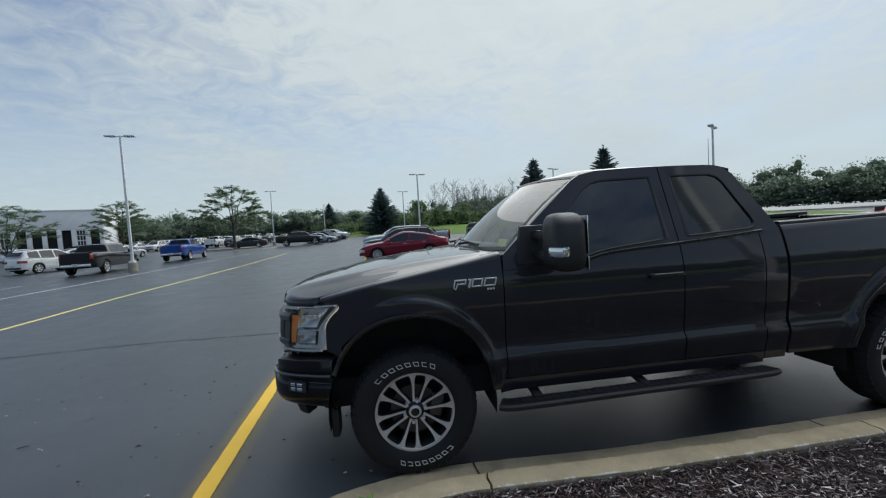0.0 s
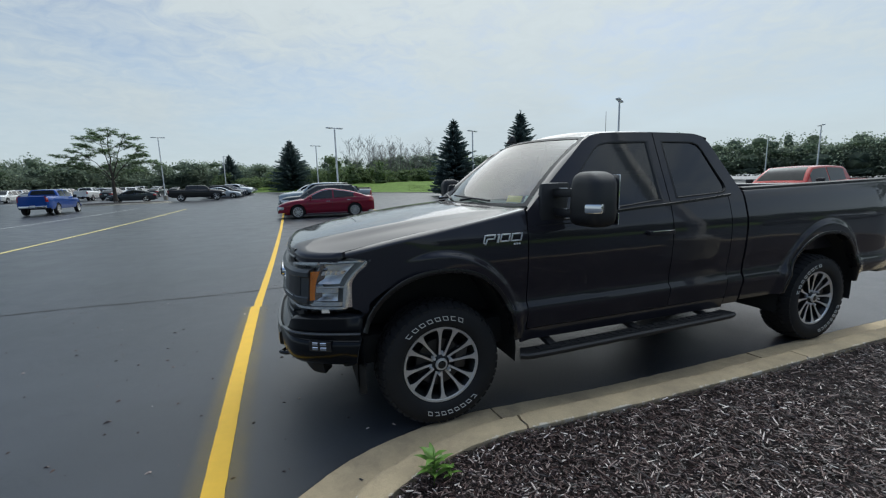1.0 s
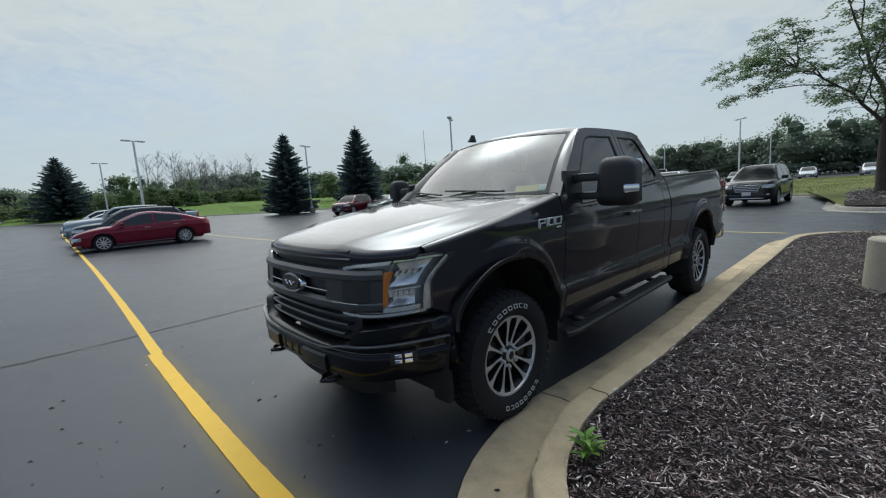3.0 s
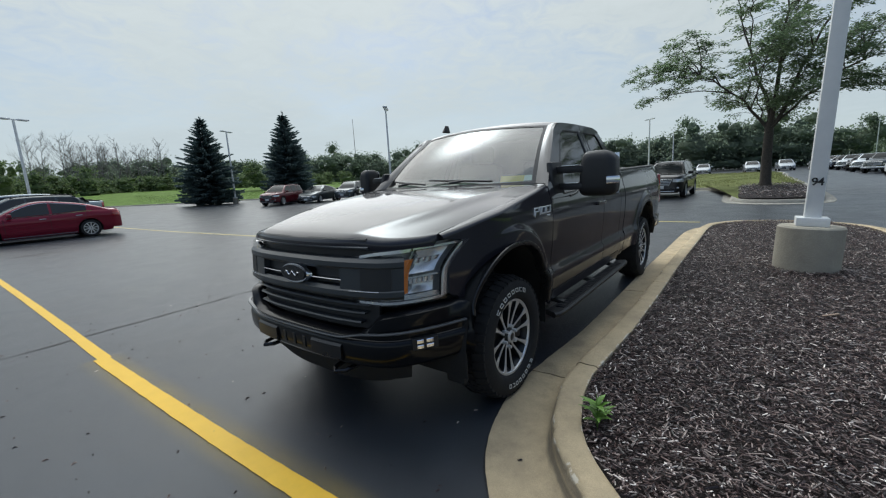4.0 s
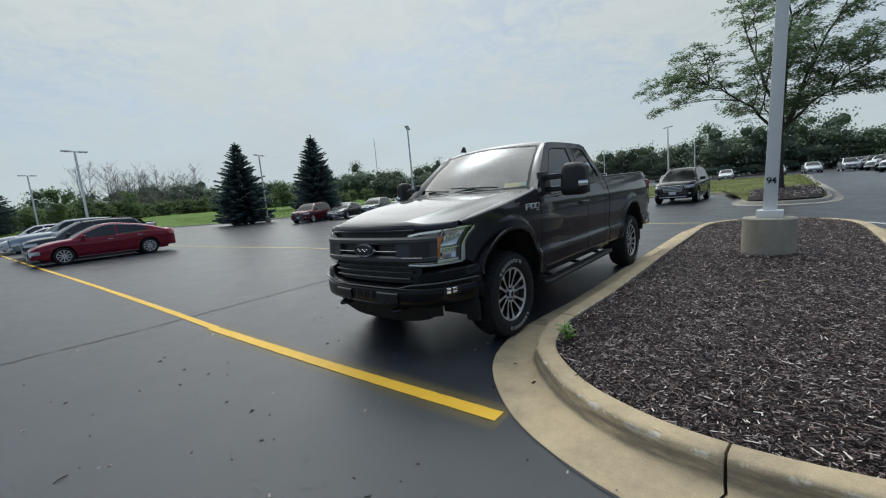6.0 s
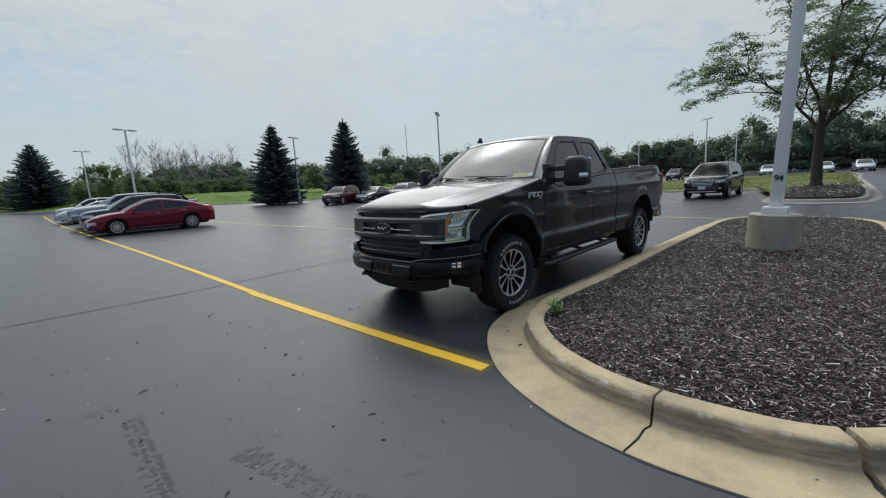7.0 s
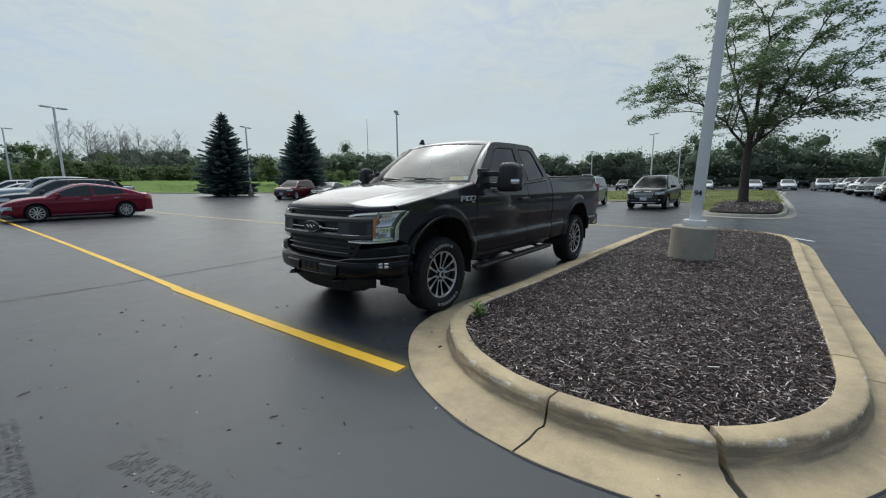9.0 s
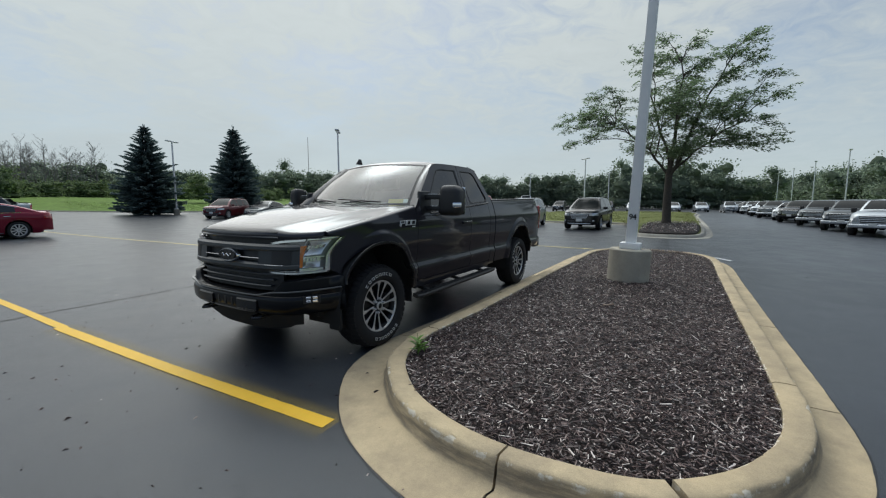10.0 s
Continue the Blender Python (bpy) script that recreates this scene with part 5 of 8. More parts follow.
for s in (-1, 1):
    lo, hi = sorted((s * 0.39, s * 0.735))
    end = front_band("bar_end", lo, hi, bar(0.865, 1.045, 0.018, 0.05, 0.012), CHARCOAL, grille, n=14)
    lo, hi = sorted((s * 0.53, s * 0.69))
    front_band("bar_inset", lo, hi, bar(0.892, 1.020, 0.021, 0.03, 0.006), BLACK_PLASTIC, end, n=8)
    lo, hi = sorted((s * 0.46, s * 0.64))
    front_band("bar_trim", lo, hi, bar(0.886, 0.892, 0.028, 0.02, 0.002), DARK_CHROME, end, n=8)
    lo, hi = sorted((s * 0.135, s * 0.40))
    front_band("grille_bar", lo, hi, bar(0.938, 0.946, 0.020, 0.05, 0.003), DARK_CHROME, grille, n=10)
    lo, hi = sorted((s * 0.15, s * 0.39))
    front_band("grille_mesh", lo, hi, bar(0.905, 1.0, -0.022, 0.03), BLACK_PLASTIC, grille, n=10)
# oval badge
bm = bmesh.new()
bmesh.ops.create_cone(bm, cap_ends=True, segments=40, radius1=1, radius2=0.93, depth=1)
bmesh.ops.transform(bm, matrix=Matrix.Translation((-0.926, 0, 0.952)) @ Matrix.Rotation(radians(-85), 4, "Y") @ Matrix.Diagonal((0.062, 0.142, 0.03, 1)), verts=bm.verts)
badge = part("oval_badge", bm, CHROME, grille, "chrome-rimmed dark oval badge")
bm = bmesh.new()
bmesh.ops.create_cone(bm, cap_ends=True, segments=40, radius1=1, radius2=0.97, depth=1)
bmesh.ops.transform(bm, matrix=Matrix.Translation((-0.936, 0, 0.953)) @ Matrix.Rotation(radians(-85), 4, "Y") @ Matrix.Diagonal((0.049, 0.125, 0.03, 1)), verts=bm.verts)
field = part("badge_field", bm, SATIN_BLACK, badge)
v, f = tube(spline([(-0.954, 0.072 - 0.018 * i, 0.953 + 0.012 * math.sin(i * 1.9)) for i in range(9)], 0.006), [0.0035] * 400, 6)
link_mesh("badge_mark", v, f, CHROME, badge)


def headlamp(s):
    def face(y, z, d):
        dy = 0.004
        t = Vector((plan(y + dy) - plan(y - dy), 2 * dy, 0)).normalized()
        o = Vector((-t.y, t.x, 0))
        return tuple(Vector((plan(y) + 0.03 + 0.09 * (z - 0.65), y, z)) + o * d)

    def lens_at(u, v):
        y = lerp(0.50, soft_curve([(0.0, 0.856), (0.45, 0.858), (0.62, 0.868), (1.0, 0.912)], v), u)
        lo = soft_curve([(0.50, 0.815), (0.7, 0.808), (0.86, 0.815), (0.93, 0.84)], y)
        hi = soft_curve([(0.50, 1.078), (0.62, 1.098), (0.80, 1.112), (0.93, 1.125)], y)
        return y, lerp(lo, hi, v)

    def patch(name, material, d, u0, u1, v0, v1, parent, label="", n=14, m=8, thick=0.0, dish=0.0):
        rows = []
        for i in range(n + 1):
            row = []
            for j in range(m + 1):
                y, z = lens_at(lerp(u0, u1, i / n), lerp(v0, v1, j / m))
                bowl = dish * (1 - (2 * i / n - 1) ** 2) * (1 - (2 * j / m - 1) ** 2)
                row.append(face(s * y, z, d - bowl))
            rows.append(row)
        v, f = shell(rows, lambda p: (thick, 0, 0), flip=s > 0) if thick else sheet(rows, flip=s > 0)
        return link_mesh(name, v, f, material, parent, label)

    lamp = patch("headlamp", LAMP_BACK, -0.075, 0.0, 1.0, 0.0, 1.0, truck, "clear headlamp with an amber marker strip")
    patch("lens", LENS, 0.012, 0.0, 1.0, 0.0, 1.0, lamp).visible_shadow = False
    patch("amber_marker", AMBER, 0.004, 0.555, 0.66, 0.20, 0.80, lamp, "amber side marker", n=5, thick=0.03)
    # bright frame round the lamp bowls
    patch("bezel", LAMP_BRIGHT, -0.004, 0.970, 0.987, 0.05, 0.96, lamp, n=3, m=10, thick=0.05)
    patch("bezel", LAMP_BRIGHT, -0.020, 0.67, 0.95, 0.445, 0.475, lamp, n=8, m=2, thick=0.05)
    patch("bezel", LAMP_BRIGHT, -0.010, 0.66, 0.95, 0.945, 0.985, lamp, n=8, m=2, thick=0.05)
    patch("bezel", DARK_CHROME, -0.020, 0.66, 0.68, 0.16, 0.94, lamp, n=2, m=6, thick=0.05)
    patch("high_beam", REFLECTOR, -0.030, 0.69, 0.92, 0.52, 0.92, lamp, n=10, m=8, dish=0.035)
    patch("low_beam", REFLECTOR, -0.030, 0.69, 0.92, 0.17, 0.43, lamp, n=10, m=8, dish=0.035)
    for k in range(5):
        u = 0.71 + 0.042 * k
        patch("led_cell", LAMP_BRIGHT, -0.016, u, u + 0.022, 0.44 - 0.09, 0.44, lamp, n=2, m=2, thick=0.02)
    for k in range(4):
        u = 0.72 + 0.045 * k
        patch("reflector_step", LAMP_BRIGHT, -0.024, u, u + 0.03, 0.70 + 0.02 * (k % 2), 0.79, lamp, n=2, m=2, thick=0.02)
    patch("lower_strip", LAMP_BRIGHT, -0.005, 0.02, 0.97, 0.015, 0.065, lamp, n=14, m=2, thick=0.03)
    for k in range(16):
        u = 0.16 + 0.03 * k
        patch("strip_rib", LAMP_BRIGHT if k % 3 else LAMP_BACK, -0.012, u, u + 0.022, 0.085, 0.15, lamp, n=2, m=2, thick=0.02)
    patch("lower_strip", LAMP_BRIGHT, -0.010, 0.66, 0.94, 0.08, 0.16, lamp, n=8, m=2, thick=0.03)
    patch("upper_strip", LAMP_BRIGHT, -0.008, 0.02, 0.64, 0.925, 0.985, lamp, n=10, m=2, thick=0.03)
    patch("lamp_housing", BLACK_PLASTIC, -0.03, 0.0, 0.55, 0.16, 0.82, lamp, n=6, m=3, thick=0.02)


for s in (-1, 1):
    headlamp(s)


def bumper_top(y):
    return soft_curve([(0.0, 0.650), (0.42, 0.650), (0.54, 0.665), (0.66, 0.765), (0.95, 0.790)], abs(y))


def make_bumper():
    rows = []
    n = 60
    for i in range(n + 1):
        y = -0.958 + 1.916 * i / n
        dy = 0.004
        t = Vector((plan(y + dy) - plan(y - dy), 2 * dy, 0)).normalized()
        o = Vector((-t.y, t.x, 0))
        top = bumper_top(y)
        row = []
        for d, z in ((-0.06, top), (-0.012, top), (0.012, top - 0.016), (0.016, lerp(top, 0.635, 0.55)), (0.014, 0.632), (0.030, 0.622), (0.036, 0.60), (0.034, 0.54), (0.026, 0.50), (0.005, 0.475), (-0.06, 0.465)):
            row.append(tuple(Vector((min(plan(y) + 0.012, -0.485), y, z)) + o * d))
        rows.append(row)
    v, f = sheet(rows)
    bumper = link_mesh("front_bumper", v, f, BUMPER_BLACK, truck, "gloss black front bumper", sharp=50)
    # thin strip along the bumper that carries the painted highlight
    front_band("bumper_trim_highlight", -0.895, 0.895, bar(0.632, 0.643, 0.062, 0.02, 0.003), HIGHLIGHT_GREY, bumper, n=50, lean=0.0,
               zfun=lambda y, z: soft_curve([(0, 0.0), (0.40, 0.0), (0.56, 0.03), (0.95, 0.05)], abs(y)))
    front_band("air_intake", -0.42, 0.42, bar(0.515, 0.595, 0.048, 0.02, 0.004), BLACK_PLASTIC, bumper, n=16, lean=0.0)
    for y in (-0.30, 0.30):
        front_band("intake_block", y - 0.12, y + 0.12, bar(0.50, 0.598, 0.066, 0.04, 0.012), SATIN_BLACK, bumper, n=8, lean=0.0)
    for y in (-0.10, 0.0, 0.10):
        front_band("intake_rib", y - 0.012, y + 0.012, bar(0.52, 0.59, 0.056, 0.02, 0.003), BLACK_PLASTIC, bumper, n=3, lean=0.0)
    for s in (-1, 1):
        lo, hi = sorted((s * 0.755, s * 0.825))
        pocket = front_band("fog_pocket", lo, hi, bar(0.570, 0.636, 0.055, 0.03, 0.004), BLACK_PLASTIC, bumper, n=8, lean=0.0)
        for a, b in ((0.768, 0.786), (0.794, 0.812)):
            for c, d in ((0.578, 0.599), (0.607, 0.628)):
                lo, hi = sorted((s * a, s * b))
                front_band("fog_lamp", lo, hi, bar(c, d, 0.058, 0.02, 0.003), CHROME, pocket, n=3, lean=0.0)
    front_band("air_dam", -0.76, 0.76, [(-0.16, 0.285), (-0.13, 0.283), (-0.085, 0.36), (-0.05, 0.47), (-0.16, 0.47)], UNDER, bumper, n=30, lean=0.0,
               zfun=lambda y, z: 0.10 * (abs(y) / 0.8) ** 3 if z < 0.3 else 0)
    for s in (-1, 1):
        v, f = tube([Vector((-0.86, s * 0.43, 0.44)), Vector((-0.95, s * 0.42, 0.435)), Vector((-0.985, s * 0.375, 0.432)), Vector((-0.95, s * 0.33, 0.435)), Vector((-0.86, s * 0.32, 0.44))], [0.013] * 5, 8)
        link_mesh("tow_hook", v, f, SATIN_BLACK, bumper)
        bm = bmesh.new()
        box(bm, (-0.50, s * 0.86, 0.385), (0.05, 0.13, 0.20), 0.02)
        part("splash_flap", bm, UNDER, bumper)


make_bumper()


# ---- trim on the sides ----
def side_trim(s):
    # fender badge: bright outlined blocks, slanting
    y = s * (half(0.42, 1.2) + 0.004)

    def block(strokes, parent=None):
        bm = bmesh.new()
        for x0, z0, x1, z1, w in strokes:
            a, b = Vector((x0 + (z0 - 1.2) * 0.25, y, z0)), Vector((x1 + (z1 - 1.2) * 0.25, y, z1))
            d = b - a
            box(bm, (a + b) / 2, (d.length + w, 0.009, w), 0.002, Matrix.Rotation(-math.atan2(d.z, d.x), 4, "Y"), segs=1)
        return part("badge_block" if parent else "fender_badge", bm, BADGE_SILVER, parent or truck, "" if parent else "bright outlined block badge")

    w = 0.0085
    badge = block([(0.292, 1.224, 0.362, 1.224, w), (0.292, 1.224, 0.292, 1.178, w), (0.362, 1.224, 0.362, 1.200, w), (0.312, 1.200, 0.362, 1.200, w), (0.292, 1.178, 0.308, 1.168, w), (0.308, 1.168, 0.312, 1.200, w)])
    block([(0.380, 1.224, 0.390, 1.224, w), (0.390, 1.222, 0.390, 1.180, 0.014)], badge)
    for x0, x1 in ((0.408, 0.468), (0.486, 0.556)):
        block([(x0, 1.224, x1, 1.224, w), (x0, 1.224, x0, 1.180, w), (x1, 1.224, x1, 1.182, w), (x0, 1.180, x1, 1.180, w)], badge)
    for x in (0.515, 0.533, 0.551):
        block([(x, 1.158, x + 0.002, 1.158, 0.012)], badge)
    # door handle
    door = front_doors[0 if s < 0 else 1]
    bm = bmesh.new()
    w = half(1.72, 1.14)
    box(bm, (1.72, s * (w + 0.020), 1.155), (0.245, 0.022, 0.036), 0.010)
    for x in (1.61, 1.83):
        box(bm, (x, s * (w + 0.006), 1.155), (0.03, 0.03, 0.034), 0.008)
    handle = part("door_handle", bm, TRUCK_PAINT, door)
    bm = bmesh.new()
    box(bm, (1.72, s * (w + 0.0325), 1.168), (0.20, 0.004, 0.007), 0.001)
    part("handle_trim", bm, CHROME, handle)
    # chrome-bright sill strip along the belt
    rows = []
    for i in range(31):
        x = lerp(1.00, 2.50, i / 30)
        z = soft_curve(BELT, x) + 0.003
        w = half(x, z)
        rows.append([(x, s * (w + d), z + h) for d, h in ((0.0, -0.012), (0.007, -0.010), (0.008, 0.006), (0.0, 0.010))])
    v, f = sheet(rows, flip=s < 0)
    link_mesh("belt_moulding", v, f, SATIN_BLACK, truck)
    # running board with hangers
    path = [Vector((0.55, s * 0.985, 0.402)), Vector((0.68, s * 1.010, 0.402)), Vector((1.5, s * 1.012, 0.415)), Vector((2.38, s * 1.010, 0.428)), Vector((2.50, s * 0.985, 0.430))]
    rows = []
    fine = spline([tuple(p) for p in path], 0.04)
    for i, p in enumerate(fine):
        d = (fine[min(i + 1, len(fine) - 1)] - fine[max(i - 1, 0)]).normalized()
        o = Vector((-d.y, d.x, 0)) * (1 if s < 0 else -1)
        o = o if o.y * s > 0 else -o
        row = [tuple(p + o * a + Vector((0, 0, b))) for a, b in ((-0.06, -0.018), (0.040, -0.024), (0.056, -0.012), (0.058, 0.008), (0.046, 0.020), (-0.06, 0.020), (-0.06, -0.018))]
        rows.append(row)
    v, f = sheet(rows, flip=s > 0)
    f.append(tuple(range(6)))
    f.append(tuple((len(rows) - 1) * 7 + j for j in range(6)))
    board = link_mesh("running_board", v, f, BLACK_PLASTIC, truck, "black running board")
    bm = bmesh.new()
    rise = Matrix.Rotation(radians(-0.86), 4, "Y")
    box(bm, (1.5, s * 1.008, 0.437), (1.65, 0.065, 0.008), 0.002, rise)
    for k in range(28):
        box(bm, (0.72 + k * 0.058, s * 1.008, 0.4305 + 0.00087 * k), (0.02, 0.055, 0.005), 0.0)
    part("step_pad", bm, RUBBER, board)
    for x in (0.80, 1.55, 2.28):
        bm = bmesh.new()
        box(bm, (x, s * 0.90, 0.445), (0.06, 0.20, 0.03), 0.006, Matrix.Rotation(radians(-10 * s), 4, "X"))
        part("hanger", bm, BLACK_PLASTIC, board)
    # tow mirror
    door = front_doors[0 if s < 0 else 1]
    bm = bmesh.new()
    for q in box(bm, (0.905, s * 1.235, 1.435), (0.20, 0.275, 0.335), 0.075, segs=5):
        k = (q.co.z - 1.435) / 0.17
        over = max(0, q.co.z - 1.50) / 0.10
        if abs(q.co.y) > 1.26:
            q.co.y = s * (abs(q.co.y) - 0.055 * min(1, over) ** 1.5)
        q.co.y = s * (1.235 + (abs(q.co.y) - 1.235) * (1 - 0.10 * max(0, k)) + 0.010 * k)
        if q.co.x < 0.9:
            q.co.x = 0.9 + (q.co.x - 0.9) * (0.92 - 0.15 * abs(k) ** 2)
    if s > 0:
        # slid in on its arms and turned edge-on
        for q in bm.verts:
            q.co.y = 1.36 - (1.36 - q.co.y) * 0.55
    mir = part("tow_mirror", bm, BLACK_PLASTIC, door, "large black tow mirror")
    bm = bmesh.new()
    mid, across = (-1.235, 0.225) if s < 0 else (1.290, 0.125)
    box(bm, (1.006, mid, 1.475), (0.006, across, 0.21), 0.002)
    box(bm, (1.006, mid, 1.315), (0.006, across, 0.075), 0.002)
    part("mirror_glass", bm, CHROME, mir)
    bm = bmesh.new()
    box(bm, (0.845, s * 1.335, 1.385), (0.09, 0.10, 0.058), 0.014, Matrix.Rotation(radians(-32 * s), 4, "Z"))
    part("turn_signal", bm, CHROME, mir, "clear turn-signal lens")
    for z, r in ((1.475, 0.028), (1.345, 0.026)):
        bm = bmesh.new()
        box(bm, (0.865, s * 1.02, z), (0.085, 0.26, r * 2), 0.016)
        arm = part("mirror_arm", bm, BLACK_PLASTIC, mir)
        bm = bmesh.new()
        box(bm, (0.835, s * 1.03, z + r + 0.0005), (0.035, 0.15, 0.005), 0.001)
        part("arm_trim", bm, CHROME, mir)
    bm = bmesh.new()
    for q in box(bm, (0.80, s * 0.945, 1.39), (0.22, 0.05, 0.30), 0.02):
        if q.co.z > 1.40:
            q.co.x += 0.06
            q.co.y -= s * 0.045
    part("mirror_foot", bm, BLACK_PLASTIC, mir)


for s in (-1, 1):
    side_trim(s)


# ---- bed ----
def make_bed():
    bm = bmesh.new()
    box(bm, (3.73, 0, 0.86), (2.10, 1.66, 0.04), 0.005)
    for k in range(9):
        box(bm, (3.73, -0.68 + k * 0.17, 0.885), (2.06, 0.06, 0.018), 0.005)
    part("bed_floor", bm, UNDER, truck)
    for s in (-1, 1):
        bm = bmesh.new()
        box(bm, (3.73, s * 0.83, 1.14), (2.12, 0.03, 0.58), 0.006)
        part("bed_wall", bm, TRUCK_PAINT, truck)
        rows = []
        for i in range(25):
            x = lerp(2.665, 4.79, i / 24)
            z = soft_curve(BED_RAIL, x) + 0.024
            w = half(x, soft_curve(BED_RAIL, x))
            rows.append([(x, s * (w - a), z + h) for a, h in ((0.010, -0.012), (0.012, 0.004), (0.03, 0.010), (0.10, 0.010), (0.12, 0.002), (0.12, -0.03))])
        v, f = sheet(rows, flip=s < 0)
        link_mesh("bed_rail_cap", v, f, BLACK_PLASTIC, truck)
        bm = bmesh.new()
        box(bm, (4.79, s * 0.90, 1.13), (0.10, 0.12, 0.44), 0.03, segs=3)
        part("tail_lamp", bm, RED_LENS, truck, "red tail lamp")
    bm = bmesh.new()
    box(bm, (2.69, 0, 1.14), (0.03, 1.66, 0.58), 0.006)
    part("bed_bulkhead", bm, TRUCK_PAINT, truck)
    bm = bmesh.new()
    box(bm, (4.80, 0, 1.14), (0.08, 1.66, 0.62), 0.025, segs=3)
    gate = part("tailgate", bm, TRUCK_PAINT, truck)
    bm = bmesh.new()
    box(bm, (4.84, 0, 1.30), (0.02, 0.22, 0.07), 0.01)
    part("tailgate_handle", bm, BLACK_PLASTIC, gate)
    bm = bmesh.new()
    for q in box(bm, (4.80, 0, 0.66), (0.22, 1.90, 0.20), 0.035, segs=3):
        if abs(q.co.y) > 0.8:
            q.co.x -= 0.07
    part("rear_bumper", bm, CHARCOAL, truck, "dark rear bumper")
    bm = bmesh.new()
    box(bm, (2.1, 0, 0.52), (5.0, 1.05, 0.16), 0.03)
    box(bm, (0.5, 0, 0.50), (2.2, 1.5, 0.20), 0.03)
    box(bm, (3.68, 0, 0.42), (0.14, 1.5, 0.14), 0.04)
    box(bm, (0.0, 0, 0.40), (0.16, 1.5, 0.12), 0.04)
    part("chassis", bm, UNDER, truck)
    bm = bmesh.new()
    box(bm, (-0.02, 0, 0.86), (1.2, 1.1, 0.55), 0.05)
    part("engine_bay", bm, UNDER, truck)


make_bed()


# ---- wheels ----
def make_wheel():
    prof = [(0.222, 0.20), (0.226, 0.02), (0.247, 0.006), (0.253, -0.004), (0.250, -0.010), (0.240, -0.009), (0.232, 0.004), (0.216, 0.03), (0.214, 0.20)]
    v, f = lathe(prof, 64)
    wheel = link_mesh("wheel", v, f, ALLOY_DARK, truck, "twelve-spoke machined alloy wheel on a raised-letter tyre")
    v, f = lathe([(0.2475, 0.006), (0.2545, -0.004), (0.2515, -0.0115), (0.240, -0.0105), (0.233, 0.003)], 64)
    link_mesh("rim_lip", v, f, ALLOY, wheel)
    tyre = [(0.250, 0.235), (0.300, 0.245), (0.355, 0.235), (0.388, 0.205), (0.398, 0.17), (0.400, 0.09), (0.398, 0.02), (0.388, -0.012), (0.368, -0.028), (0.335, -0.036), (0.300, -0.037), (0.272, -0.030), (0.256, -0.014), (0.250, 0.0)]
    v, f = lathe(tyre, 80)
    tyre_ob = link_mesh("tyre", v, f, RUBBER, wheel, "black all-terrain tyre with raised white marks")
    bm_v, bm_f = [], []
    for k in range(44):
        for row, (y0, y1, sh) in enumerate(((-0.026, 0.045, 0), (0.055, 0.10, 0.5), (0.11, 0.155, 0), (0.165, 0.232, 0.5))):
            a0, a1 = (k + sh) * 2 * math.pi / 44, (k + sh + 0.72) * 2 * math.pi / 44
            b = len(bm_v)
            for a in (a0, a1):
                for y, r in ((y0, 0.392 if row in (1, 2) else 0.386 if row == 0 else 0.396), (y1, 0.396 if row == 0 else 0.392 if row in (1, 2) else 0.386)):
                    for d in (0.0, 0.014):
                        rr = r + d + (-0.012 if (row == 0 and y == y0) or (row == 3 and y == y1) else 0)
                        bm_v.append((rr * math.cos(a), y, rr * math.sin(a)))
            bm_f += [(b, b + 1, b + 3, b + 2), (b + 4, b + 6, b + 7, b + 5), (b + 1, b + 5, b + 7, b + 3), (b, b + 4, b + 5, b + 1), (b + 2, b + 3, b + 7, b + 6)]
    link_mesh("tread", bm_v, bm_f, RUBBER, wheel, smooth=False)
    # raised white marks on the sidewall, outlined bars
    for start, arc in ((math.radians(79), math.radians(66)), (math.radians(264), math.radians(58))):
        for k in range(8):
            a = start + arc * (k / 7)
            vv, ff = [], []
            for ring in (1.0, 0.74):
                for da, dr in ((-1, -1), (1, -1), (1, 1), (-1, 1)):
                    ang = a + da * (0.052 if arc > 1.1 else 0.046) * ring + 0.014 * dr
                    r = 0.318 + dr * 0.0135 * ring
                    vv.append((r * math.cos(ang), -0.0405, r * math.sin(ang)))
                    vv.append((r * math.cos(ang), -0.034, r * math.sin(ang)))
            for i in range(4):
                j = (i + 1) % 4
                ff += [(i * 2, j * 2, 8 + j * 2, 8 + i * 2), (i * 2, i * 2 + 1, j * 2 + 1, j * 2), (8 + i * 2, 8 + j * 2, 9 + j * 2, 9 + i * 2)]
            if k in (1, 7):
                ff = ff[:-3]
            link_mesh("sidewall_mark", vv, ff, LETTER_WHITE, wheel, smooth=False)
    v, f = lathe([(0.0, 0.055), (0.155, 0.055), (0.16, 0.062), (0.16, 0.075), (0.09, 0.075), (0.0, 0.08)], 40)
    link_mesh("brake_disc", v, f, DISC, wheel)
    bm = bmesh.new()
    box(bm, (0.135, 0.05, 0.05), (0.08, 0.06, 0.15), 0.015)
    part("brake_caliper", bm, DISC, wheel)
    v, f = lathe([(0.0, 0.16), (0.215, 0.16), (0.215, 0.15), (0.0, 0.15)], 32)
    link_mesh("dust_shield", v, f, UNDER, wheel)
